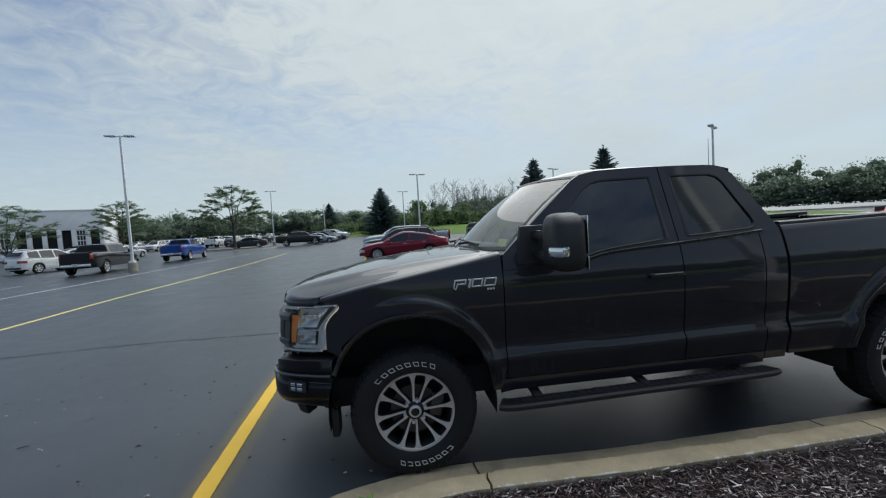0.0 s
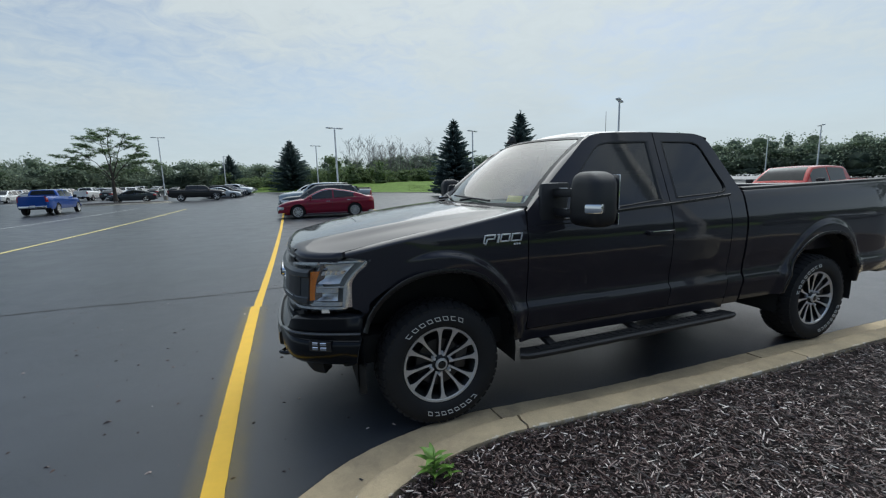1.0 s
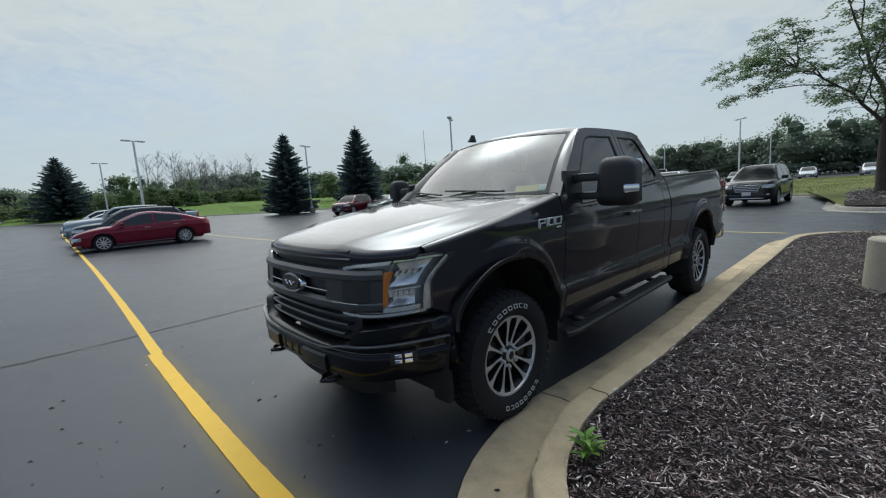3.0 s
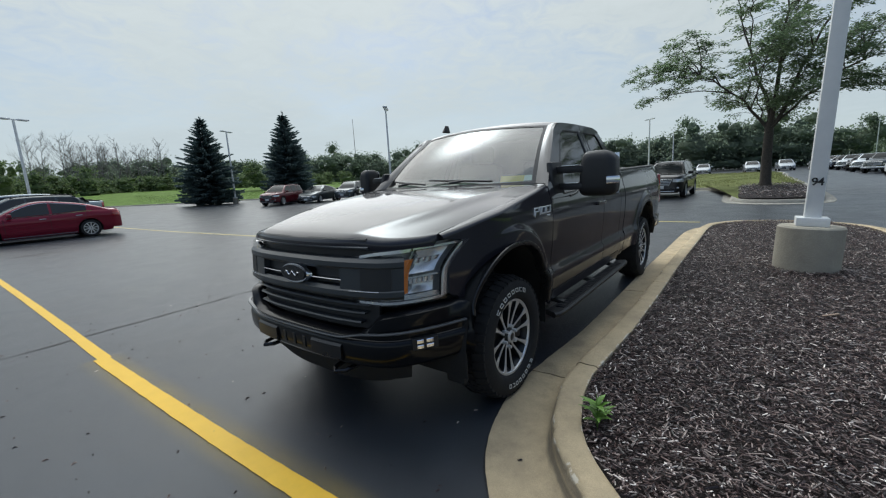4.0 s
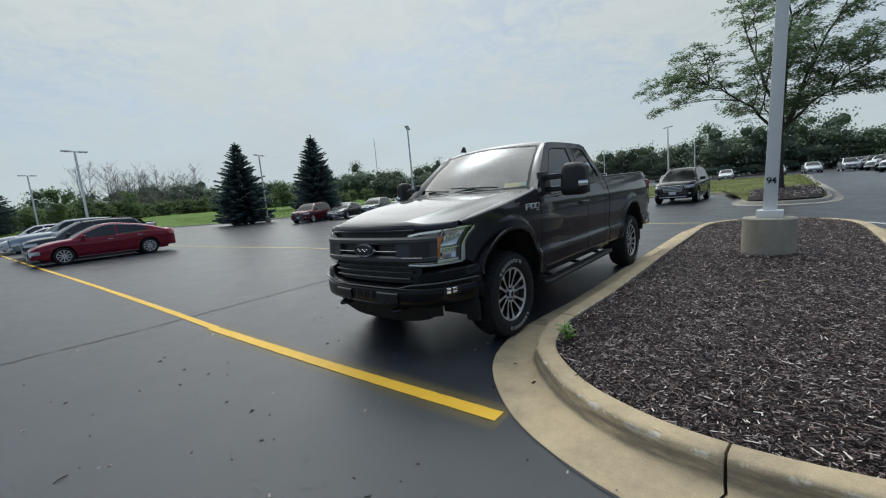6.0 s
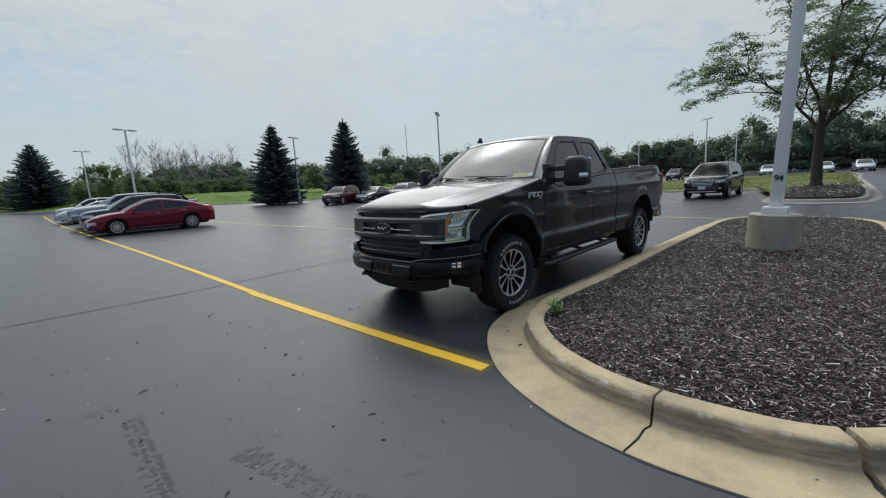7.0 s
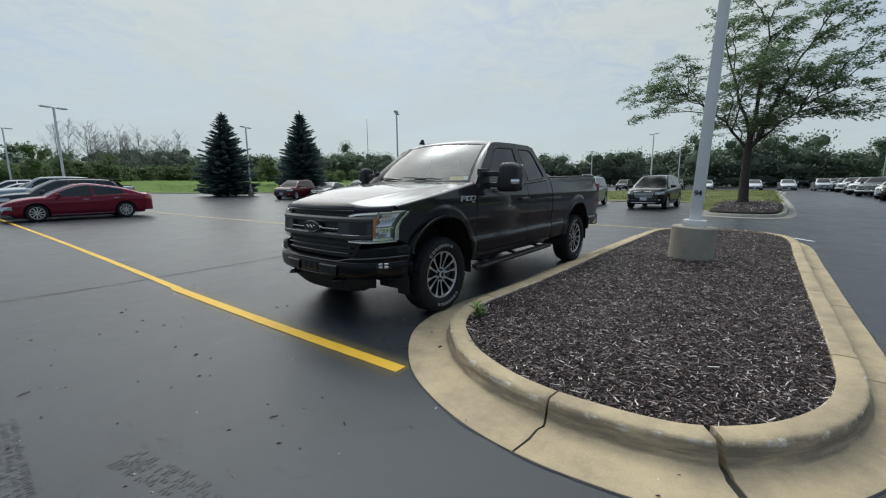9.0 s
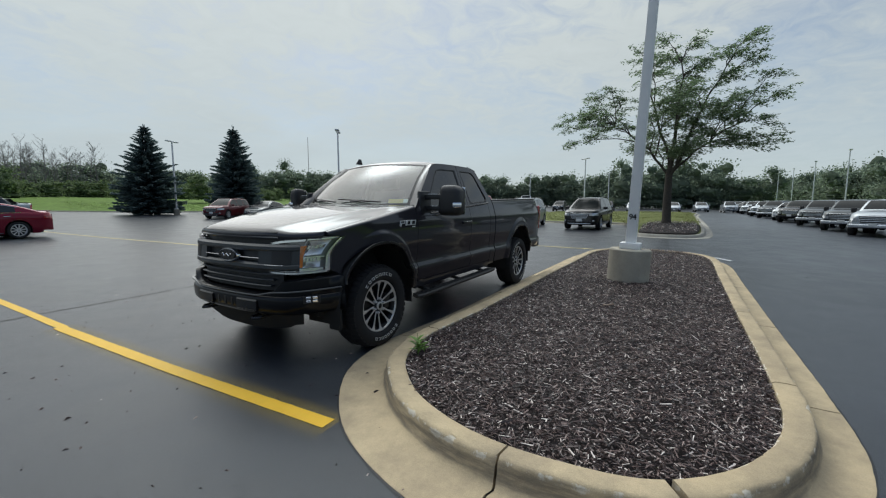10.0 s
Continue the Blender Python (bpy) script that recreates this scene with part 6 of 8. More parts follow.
    for k in range(12):
        a = math.radians(60 * (k // 2) + (-13 if k % 2 else 13) + 90)
        for name, mat_, deep, grow in (("spoke", ALLOY, 0.0, 0.0), ("spoke_web", ALLOY_DARK, 0.004, 0.004)):
            vv = []
            inner_a = math.radians(60 * (k // 2) + (-17 if k % 2 else 17) + 90)
            for r, ang, w, y in ((0.048, inner_a, 0.0070, 0.020), (0.10, lerp(inner_a, a, 0.6), 0.0066, 0.016), (0.155, a, 0.0070, 0.008), (0.195, a, 0.0100, 0.001), (0.218, a, 0.0145, -0.003), (0.240, a, 0.0260, -0.006)):
                t = Vector((-math.sin(ang), 0, math.cos(ang)))
                p = Vector((r * math.cos(ang), y + deep, r * math.sin(ang)))
                w += grow
                back = 0.004 if name == "spoke" else 0.034
                vv += [tuple(p - t * w), tuple(p + t * w), tuple(p + t * w * 1.1 + Vector((0, back, 0))), tuple(p - t * w * 1.1 + Vector((0, back, 0)))]
            ff = []
            for i in range(5):
                for j in range(4):
                    ff.append((i * 4 + j, i * 4 + (j + 1) % 4, i * 4 + 4 + (j + 1) % 4, i * 4 + 4 + j))
            ff += [(0, 3, 2, 1), (20, 21, 22, 23)]
            link_mesh(name, vv, ff, mat_, wheel, smooth=False)
    v, f = lathe([(0.0, -0.004), (0.030, -0.004), (0.036, 0.002), (0.040, 0.010), (0.058, 0.018), (0.066, 0.030), (0.066, 0.05), (0.0, 0.05)], 32)
    hub = link_mesh("hub_cap", v, f, ALLOY_DARK, wheel)
    v, f = lathe([(0.027, -0.003), (0.027, -0.009), (0.037, -0.007), (0.041, 0.004)], 32)
    link_mesh("cap_ring", v, f, ALLOY, wheel)
    v, f = lathe([(0.0, -0.0075), (0.020, -0.0075), (0.027, -0.004), (0.027, 0.0)], 24)
    link_mesh("cap_centre", v, f, SATIN_BLACK, wheel)
    for k in range(6):
        a = math.radians(60 * k + 30)
        bm = bmesh.new()
        cyl(bm, (0.068 * math.cos(a), 0.034, 0.068 * math.sin(a)), (0.068 * math.cos(a), -0.008, 0.068 * math.sin(a)), 0.0130, 0.0105, 6)
        part("lug_nut", bm, BADGE_SILVER, wheel)
    return wheel


wheel = make_wheel()
wheel.matrix_basis = pose(0, -0.945, 0.405, 0, 12, 0)
copy_thing(wheel, pose(3.683, -0.945, 0.405, 0, -17, 0))
copy_thing(wheel, pose(0, 0.945, 0.405, 0, 40, 180))
copy_thing(wheel, pose(3.683, 0.945, 0.405, 0, 75, 180))

# ---- other vehicles ----
PAINTS = {
    "red": car_paint("red_paint", (0.19, 0.005, 0.022), 0.25), "grey": car_paint("dark_grey_paint", (0.035, 0.045, 0.05), 0.4),
    "silver": car_paint("silver_paint", (0.42, 0.45, 0.47), 0.5), "black": car_paint("black_paint", (0.008, 0.008, 0.009), 0.2),
    "white": car_paint("white_paint", (0.72, 0.72, 0.70), 0.0), "maroon": car_paint("maroon_paint", (0.10, 0.006, 0.012), 0.25),
    "blue": car_paint("blue_paint", (0.008, 0.06, 0.28), 0.25), "navy": car_paint("navy_paint", (0.012, 0.02, 0.05), 0.3),
    "bright_red": car_paint("bright_red_paint", (0.42, 0.012, 0.010), 0.05), "pale": car_paint("pale_blue_grey_paint", (0.25, 0.29, 0.31), 0.5),
}
CAR_GLASS = plain("car_window_glass", (0.012, 0.014, 0.015), 0.06, vary=0.05, scale=1.5, spec=0.55)
CAR_SHIELD = plain("car_windshield_glass", (0.016, 0.019, 0.020), 0.12, vary=0.25, scale=2.5, spec=0.14)
CLEAR_LAMP = plain("clear_lamp", (0.55, 0.56, 0.57), 0.12, metal=0.6, coat=1.0, vary=0.15, scale=30)
PLATE = plain("plate_white", (0.62, 0.62, 0.60), 0.5, vary=0.1, scale=60)

# length, width, height, wheelbase, front overhang, tyre radius, clearance, cabin (glass base, roof front, roof rear, tail base), hood/deck curve, belt curve, roof curve ends
KINDS = {
    "sedan": dict(L=4.87, W=1.86, H=1.48, wb=2.85, fo=0.96, r=0.335, cl=0.20, cab=(1.16, 0.20, -0.60, -2.05),
                  deck=[(-2.44, 0.90), (-2.40, 1.045), (-2.30, 1.06), (-1.95, 1.07), (1.1, 0.985), (1.8, 0.90), (2.20, 0.78), (2.38, 0.68), (2.44, 0.60)], belt=[(-2.44, 0.84), (-2.3, 0.98), (-1.6, 1.00), (0, 0.94), (1.3, 0.90), (2.2, 0.74), (2.44, 0.57)]),
    "suv": dict(L=4.55, W=1.86, H=1.69, wb=2.69, fo=0.90, r=0.36, cl=0.24, cab=(1.24, 0.30, -1.70, -2.22),
                deck=[(-2.28, 0.98), (-2.2, 1.08), (1.2, 1.09), (1.8, 1.05), (2.1, 0.99), (2.24, 0.92), (2.28, 0.86)], belt=[(-2.28, 0.95), (-1.8, 1.10), (0, 1.04), (1.4, 1.01), (2.15, 0.92), (2.28, 0.84)]),
    "pickup": dict(L=5.88, W=2.02, H=1.83, wb=3.68, fo=0.95, r=0.405, cl=0.42, cab=(1.46, 0.86, -1.02, -1.20),
                   deck=[(-2.94, 1.33), (-2.90, 1.35), (-1.1, 1.35), (1.45, 1.30), (2.3, 1.25), (2.70, 1.19), (2.86, 1.13), (2.94, 1.04)], belt=[(-2.94, 1.29), (-1.2, 1.30), (0, 1.24), (1.5, 1.17), (2.4, 1.04), (2.80, 0.93), (2.94, 0.86)]),
    "van": dict(L=5.5, W=2.02, H=2.55, wb=3.3, fo=1.0, r=0.36, cl=0.28, cab=(2.05, 1.25, -2.55, -2.70),
                deck=[(-2.75, 1.2), (2.0, 1.25), (2.5, 1.08), (2.75, 0.85)], belt=[(-2.75, 1.15), (1.9, 1.15), (2.4, 1.0), (2.75, 0.8)]),
}


def build_car(kind, colour, label, group, far=False):
    k, paint = KINDS[kind], PAINTS[colour]
    L, W, H = k["L"], k["W"], k["H"]
    noun = {"sedan": "sedan_car", "suv": "suv_car", "pickup": "pickup_truck", "van": "passenger_van"}[kind]
    car = thing(noun, Matrix(), label, {"sedan": "car", "suv": "car", "pickup": "truck", "van": "van"}[kind], group)
    axles = (L / 2 - k["fo"], L / 2 - k["fo"] - k["wb"])
    ra = k["r"] + 0.055

    def wide(x):
        u = abs(2 * x / L)
        return W / 2 * (1 - 0.030 * u**2 - (0.24 * u**9 if x > 0 else 0.20 * u**12))

    def low(x):
        z = k["cl"] + (0.10 if abs(x) > L / 2 - 0.35 else 0)
        for a in axles:
            d = abs(x - a)
            if d < ra:
                z = max(z, k["r"] + math.sqrt(ra * ra - d * d) * 1.02)
        return z

    belt, deck = (lambda x: soft_curve(k["belt"], x)), (lambda x: soft_curve(k["deck"], x))
    c0, r0, r1, c1 = k["cab"]

    def side(x, z):
        w, b = wide(x), belt(x)
        if z <= b:
            u = (z - k["cl"]) / (b - k["cl"])
            return w - 0.07 * max(0, 0.28 - u) ** 1.2 / 0.2 - 0.05 * max(0, u - 0.72) ** 2 / 0.08 - 0.012 * math.exp(-(((u - 0.42) / 0.12) ** 2))
        return w - (0.13 if kind == "pickup" else 0.055) - (0.36 if kind == "pickup" else 0.44 if kind != "van" else 0.16) * (z - b)

    def roof(x):
        if x > r0:
            u = (c0 - x) / (c0 - r0)
            return lerp(deck(c0) - 0.02, H - 0.045, u) + 0.05 * math.sin(math.pi * u) * 0.9
        if x < r1:
            u = (x - c1) / (r1 - c1)
            return lerp(deck(c1) - 0.02, H - 0.05, u) + 0.06 * math.sin(math.pi * u)
        u = (x - r1) / (r0 - r1)
        return H - 0.05 * (1 - u) - 0.045 * u + 0.045 * math.sin(math.pi * u)

    xs = sorted({round(-L / 2 + L * i / 46, 4) for i in range(47)} | {round(a - ra * math.cos(math.pi * i / 10) * s, 4) for a in axles for i in range(11) for s in (0.9999, 1.0005)} | {L / 2 - 0.03, L / 2 - 0.07, 0.03 - L / 2, 0.07 - L / 2})
    rows = []
    for x in xs:
        a, b, d = low(x), belt(x), max(deck(x), belt(x) + 0.02)
        half_row = [(side(x, lerp(a, b, j / 8)), lerp(a, b, j / 8)) for j in range(9)]
        w = half_row[-1][0]
        half_row += [(w - 0.035, b + (d - b) * 0.45), (w * 0.80, lerp(b, d, 0.85)), (w * 0.45, d), (0, d + 0.012)]
        rows.append([(x, -y, z) for y, z in half_row] + [(x, y, z) for y, z in half_row[-2::-1]])
    v, f = sheet(rows)
    n = len(rows[0])
    f.append(tuple(range(n))[::-1])
    f.append(tuple((len(rows) - 1) * n + j for j in range(n)))
    body = link_mesh("body", v, f, paint, car, sharp=42)
    bm = bmesh.new()
    box(bm, (0, 0, (k["cl"] + 0.62) / 2), (L * 0.88, W * 0.72, 0.62 - k["cl"]), 0.04)
    part("underbody", bm, UNDER, car)
    # cabin shell
    cx = [lerp(c1, c0, i / 40) for i in range(41)]
    rows = []
    for x in cx:
        t, b = roof(x), belt(x) - 0.01
        t = max(t, b + 0.02)
        edge = t - min(0.055, (t - b) * 0.4)
        half_row = [(side(x, lerp(b, edge, j / 5)) if j else side(x, b + 0.011), lerp(b, edge, j / 5)) for j in range(6)]
        w = half_row[-1][0]
        half_row += [(w - 0.03, t - 0.018), (w - 0.09, t), (w * 0.5, t + 0.012), (0, t + 0.016)]
        rows.append([(x, -y, z) for y, z in half_row] + [(x, y, z) for y, z in half_row[-2::-1]])
    v, f = sheet(rows)
    link_mesh("roof", v, f, paint, car, sharp=42)

    def top_pane(name, xa, xb):
        rows = []
        for i in range(9):
            x = lerp(xa, xb, i / 8)
            t = roof(x)
            edge = t - min(0.055, (t - belt(x)) * 0.4)
            w = side(x, edge) - 0.13
            rows.append([(x, lerp(-w, w, j / 10), t + 0.022 - 0.010 * (abs(j - 5) / 5) ** 2) for j in range(11)])
        v, f = shell(rows, lambda p: (0, 0, -0.03))
        link_mesh(name, v, f, CAR_SHIELD, car)

    top_pane("windshield", c0 - 0.05, r0 + 0.03)
    if kind in ("sedan", "pickup"):
        top_pane("rear_window", r1 - 0.03, c1 + (0.12 if kind == "sedan" else 0.03))
    else:
        bm = bmesh.new()
        for q in box(bm, (c1 + (r1 - c1) * 0.30 - 0.035, 0, lerp(deck(c1), H, 0.58)), (0.02, W * 0.66, 0.34), 0.005, Matrix.Rotation(math.atan2(r1 - c1, H - deck(c1)), 4, "Y")):
            pass
        part("rear_window", bm, CAR_GLASS, car)
    spans = {"sedan": ((0.80, -0.26), (-0.34, -1.34)), "suv": ((0.82, -0.10), (-0.18, -1.05), (-1.14, -1.82)), "pickup": ((1.16, 0.16), (0.08, -0.88)), "van": ((1.75, 1.0),)}[kind]
    for s in (-1, 1):
        for xa, xb in spans:
            rows = []
            for i in range(9):
                x = lerp(xa, xb, i / 8)
                b, t = belt(x) + 0.045, roof(x) - 0.075
                t = max(t, b + 0.02)
                rows.append([(x, s * (side(x, lerp(b, t, j / 5)) + 0.006), lerp(b, t, j / 5)) for j in range(6)])
            v, f = shell(rows, lambda p: (0, -s * 0.02, 0), flip=s < 0)
            link_mesh("side_window", v, f, CAR_GLASS, car)
        # bright strip under the glass
        if kind in ("sedan", "suv"):
            rows = [[(x, s * (side(x, belt(x) - 0.001) + o), belt(x) + h) for o, h in ((-0.02, 0.03), (0.004, 0.024), (0.004, 0.010), (-0.01, 0.004))] for x in [lerp(spans[0][0] + 0.12, spans[-1][1] - 0.15, i / 14) for i in range(15)]]
            v, f = sheet(rows, flip=s > 0)
            link_mesh("belt_moulding", v, f, CHROME if kind == "sedan" else SATIN_BLACK, car)
        # door joints and handles
        doors = {"sedan": (0.98, -0.24, -1.28), "suv": (1.0, -0.14, -1.15), "pickup": (1.32, 0.12, -0.95), "van": (1.7, 0.75)}[kind]
        for x in () if far else doors:
            rows = [[(x + o, s * (side(x, z) + 0.0025), z) for o in (-0.005, 0.005)] for z in [lerp(max(low(x), k["cl"] + 0.08), belt(x), i / 8) for i in range(9)]]
            v, f = sheet(rows, flip=s < 0)
            link_mesh("door_joint", v, f, UNDER, car)
        for x in () if far else doors[1:]:
            bm = bmesh.new()
            box(bm, (x + 0.20, s * (side(x, belt(x) - 0.12) + 0.012), belt(x) - 0.12), (0.19, 0.025, 0.026), 0.008)
            part("door_handle", bm, CHROME if kind == "sedan" else paint, car)
        bm = bmesh.new()
        x = spans[0][0] + 0.02
        box(bm, (x, s * (W / 2 + 0.07), belt(x) + 0.10), (0.12, 0.22, 0.14 if kind != "pickup" else 0.24), 0.035, segs=3)
        part("wing_mirror", bm, paint if kind != "pickup" else BLACK_PLASTIC, car)

    def corner_patch(name, material, end, z0, z1, back, inner, lift=0.006):
        """A lamp that wraps round a corner of the body."""
        for s in (-1, 1):
            rows = []
            for i in range(11):
                x = end * (L / 2 - back * (1 - i / 10) ** 1.2)
                rows.append([(x + end * 0.002, s * (side(x, lerp(z0, z1, j / 4)) + lift), lerp(z0, z1, j / 4)) for j in range(5)])
            last = rows[-1]
            y0 = abs(last[0][1])
            for i in range(1, 5):
                rows.append([(end * (L / 2 + 0.008), s * lerp(y0, inner, i / 4), lerp(z0, z1, j / 4)) for j in range(5)])
            v, f = sheet(rows, flip=(s * end) > 0)
            link_mesh(name, v, f, material, car)

    front, zb = L / 2, belt(L / 2 - 0.06)
    bright = CHROME if colour in ("black", "silver", "grey", "white", "bright_red", "pale") else DARK_CHROME

    def shield_grille(z0, z1, w0, w1, bars, deep):
        """A grille that tapers from top to bottom, with a bright rim and bars."""
        prof = [(w0 / 2, z0), (w1 / 2, z1), (-w1 / 2, z1), (-w0 / 2, z0)]
        v = [(front + d, y, z) for d in (-0.10, deep) for y, z in prof]
        grille = link_mesh("grille", v, [(3, 2, 1, 0), (4, 5, 6, 7), (0, 1, 5, 4), (1, 2, 6, 5), (2, 3, 7, 6), (3, 0, 4, 7)], BLACK_PLASTIC, car, smooth=False)
        loop = [Vector((front + deep, y, z)) for y, z in prof]
        for a, b in zip(loop, loop[1:] + loop[:1]):
            bm = bmesh.new()
            cyl(bm, a, b, 0.017, 0.017, 6)
            part("grille_rim", bm, bright, grille)
        for i in range(bars):
            u = (i + 1) / (bars + 1)
            bm = bmesh.new()
            box(bm, (front + deep + 0.008, 0, lerp(z0, z1, u)), (0.02, lerp(w0, w1, u) * 0.97, (z1 - z0) * 0.30 / bars), 0.004)
            part("grille_bar", bm, bright, grille)

    if kind == "pickup":
        corner_patch("headlamp", CLEAR_LAMP, 1, 0.76, 0.93, 0.34, 0.54)
        corner_patch("tail_lamp", RED_LENS, -1, 0.95, 1.33, 0.10, 0.72)
        gz0 = 0.70
        shield_grille(gz0, 1.03, 0.88, 1.04, 3, 0.02)
    else:
        corner_patch("headlamp", CLEAR_LAMP, 1, zb - 0.15, zb - 0.015, 0.40 if kind == "suv" else 0.30, 0.50)
        corner_patch("tail_lamp", RED_LENS, -1, belt(-L / 2 + 0.1) - 0.20, belt(-L / 2 + 0.1) - 0.03, 0.30, 0.40)
        gz0 = zb - (0.30 if kind == "suv" else 0.22)
        shield_grille(gz0, zb - 0.03, 0.70, 0.94, 3, 0.012)
    bm = bmesh.new()
    if kind == "pickup":
        box(bm, (front - 0.01, 0, gz0 - 0.14), (0.14, W * 0.86, 0.17), 0.04, segs=3)
    else:
        box(bm, (front - 0.045, 0, k["cl"] + 0.19), (0.11, W * 0.66, 0.13), 0.03, segs=3)
    bumper = part("front_bumper", bm, SATIN_BLACK if kind != "pickup" else CHROME if colour in ("silver", "white", "grey") else paint, car)
    if kind != "van" and not far:
        bm = bmesh.new()
        box(bm, (front - 0.01, 0, k["cl"] + 0.09), (0.06, W * 0.62, 0.035), 0.012)
        part("lower_trim", bm, bright, bumper)
        for s in (-1, 1):
            bm = bmesh.new()
            box(bm, (front - 0.03, s * W * 0.375, k["cl"] + 0.24), (0.06, 0.13, 0.07), 0.02)
            part("fog_lamp", bm, CLEAR_LAMP, bumper)
    bm = bmesh.new()
    box(bm, (front + (0.065 if kind == "pickup" else 0.030), 0, gz0 - 0.07), (0.01, 0.31, 0.15), 0.003)
    part("licence_plate", bm, PLATE, bumper)
    bm = bmesh.new()
    box(bm, (-front + (0.05 if kind != "pickup" else 0.0), 0, 0.44 if kind != "pickup" else 0.60), (0.12, W * 0.74, 0.17), 0.04, segs=3)
    rear = part("rear_bumper", bm, SATIN_BLACK if kind != "pickup" else CHROME, car)
    bm = bmesh.new()
    box(bm, (-front - (0.012 if kind != "pickup" else 0.064), 0, 0.64 if kind != "sedan" else 0.74), (0.01, 0.31, 0.15), 0.003)
    part("licence_plate", bm, PLATE, rear)
    if kind == "pickup":
        bm = bmesh.new()
        box(bm, (-2.05, 0, 1.367), (1.62, W * 0.78, 0.02), 0.005)
        part("bed_cover", bm, BLACK_PLASTIC, car)
    if kind == "suv":
        for s in (-1, 1):
            v, f = tube([Vector((lerp(0.3, -1.75, i / 8), s * (W / 2 - 0.30), roof(lerp(0.3, -1.75, i / 8)) + (0.045 if 0 < i < 8 else 0.0))) for i in range(9)], [0.016] * 9, 6)
            link_mesh("roof_rail", v, f, SATIN_BLACK, car)
    if kind == "sedan":
        for s in (-1, 1):
            rows = [[(x, s * (side(x, k["cl"] + z) + o), k["cl"] + z) for o, z in ((-0.01, 0.02), (0.012, 0.025), (0.012, 0.055), (-0.01, 0.06))] for x in [lerp(axles[0] - 0.42, axles[1] + 0.42, i / 10) for i in range(11)]]
            v, f = sheet(rows, flip=s > 0)
            link_mesh("sill_moulding", v, f, CHROME, car)
            # bright trim over the side glass
            v, f = tube([Vector((x, s * (side(x, roof(x) - 0.068) + 0.010), roof(x) - 0.068)) for x in [lerp(0.72, -1.40, i / 20) for i in range(21)]], [0.009] * 21, 5)
            link_mesh("window_trim", v, f, CHROME, car)
        bm = bmesh.new()
        box(bm, (-2.36, 0, 1.078), (0.12, 1.30, 0.02), 0.008)
        part("tail_spoiler", bm, paint, car)
    # wheels
    rim_r = k["r"] * 0.70
    v, f = lathe([(rim_r * 0.92, 0.18), (rim_r * 0.95, 0.02), (rim_r, 0.004), (rim_r * 1.03, -0.004), (rim_r * 0.97, -0.006), (rim_r * 0.90, 0.02), (rim_r * 0.90, 0.18)], 32)
    w0 = link_mesh("wheel", v, f, ALLOY, car)
    r = k["r"]
    v, f = lathe([(rim_r, 0.20), (r * 0.93, 0.21), (r, 0.18), (r, 0.02), (r * 0.94, -0.012), (r * 0.82, -0.018), (rim_r, -0.004)], 36)
    link_mesh("tyre", v, f, RUBBER, w0)
    v, f = lathe([(0, 0.075), (rim_r * 0.92, 0.075)], 24)
    link_mesh("brake_disc", v, f, UNDER, w0)
    spokes = 3 if far else 10 if kind == "sedan" else 6
    for i in range(spokes):
        a = 2 * math.pi * i / spokes
        t = Vector((-math.sin(a), 0, math.cos(a)))
        d = Vector((math.cos(a), 0, math.sin(a)))
        w = 0.045 if far else 0.014 if kind == "sedan" else 0.024
        p, q = d * 0.02, d * rim_r * 0.95
        vv = [p - t * w, p + t * w, q + t * w * 1.4, q - t * w * 1.4]
        vv = [tuple(c + Vector((0, 0.004, 0))) for c in vv] + [tuple(c + Vector((0, 0.04, 0))) for c in vv]
        link_mesh("spoke", vv, [(0, 1, 2, 3), (0, 4, 5, 1), (2, 6, 7, 3), (1, 5, 6, 2), (3, 7, 4, 0)], ALLOY, w0, smooth=False)
    y = W / 2 - 0.03
    w0.matrix_basis = pose(axles[0], -y, r, 0, 15, 0)
    copy_thing(w0, pose(axles[1], -y, r, 0, 40, 0))
    copy_thing(w0, pose(axles[0], y, r, 0, 60, 180))
    copy_thing(w0, pose(axles[1], y, r, 0, 25, 180))
    return car


CARS = {}


def park(kind, colour, x, y, heading, label, group="parked vehicles"):
    m = pose(x, y, lay(x, y) + 0.002, 0, 0, heading)
    far = math.hypot(x, y) > 45
    key = kind, colour, far
    if key not in CARS:
        CARS[key] = build_car(kind, colour, label, group, far)
        CARS[key].matrix_basis = m
        return CARS[key]
    return tagged(copy_thing(CARS[key], m), label, group=group)


# row beside the yellow line
park("sedan", "red", 0.62, 20.6, 180, "dark red sedan with chrome window trim parked across the lot")
park("suv", "grey", 0.55, 23.5, 181, "dark grey compact sport utility parked beside the red sedan")
park("pickup", "pale", 1.0, 26.6, 179, "pale blue-grey pickup in the parked row")
park("suv", "navy", 0.6, 29.7, 180, "dark navy sport utility in the parked row")
park("sedan", "white", 0.3, 36.0, 180, "white sedan at the far end of the parked row")
park("suv", "white", 0.3, 39.0, 180, "white sport utility at the far end of the row")
park("pickup", "black", 2.0, 32.8, 180, "tall black pickup in the parked row")
# by the spruces
park("suv", "maroon", 17.6, 31.6, 207, "maroon sport utility parked before the grass")
park("sedan", "grey", 20.6, 30.6, 207, "dark grey sedan beside the maroon sport utility")
park("suv", "grey", 23.6, 29.6, 207, "dark grey sport utility parked before the grass")
park("pickup", "black", 27.0, 28.6, 207, "black pickup parked before the grass")
# behind the truck
park("pickup", "bright_red", 16.4, 7.5, 184, "bright red pickup parked behind the dark truck")
park("suv", "silver", 21.4, 6.3, 186, "silver sport utility parked near the grass strip")
park("suv", "black", 21.0, 2.4, 179, "black sport utility with a chrome barred grille facing forward")
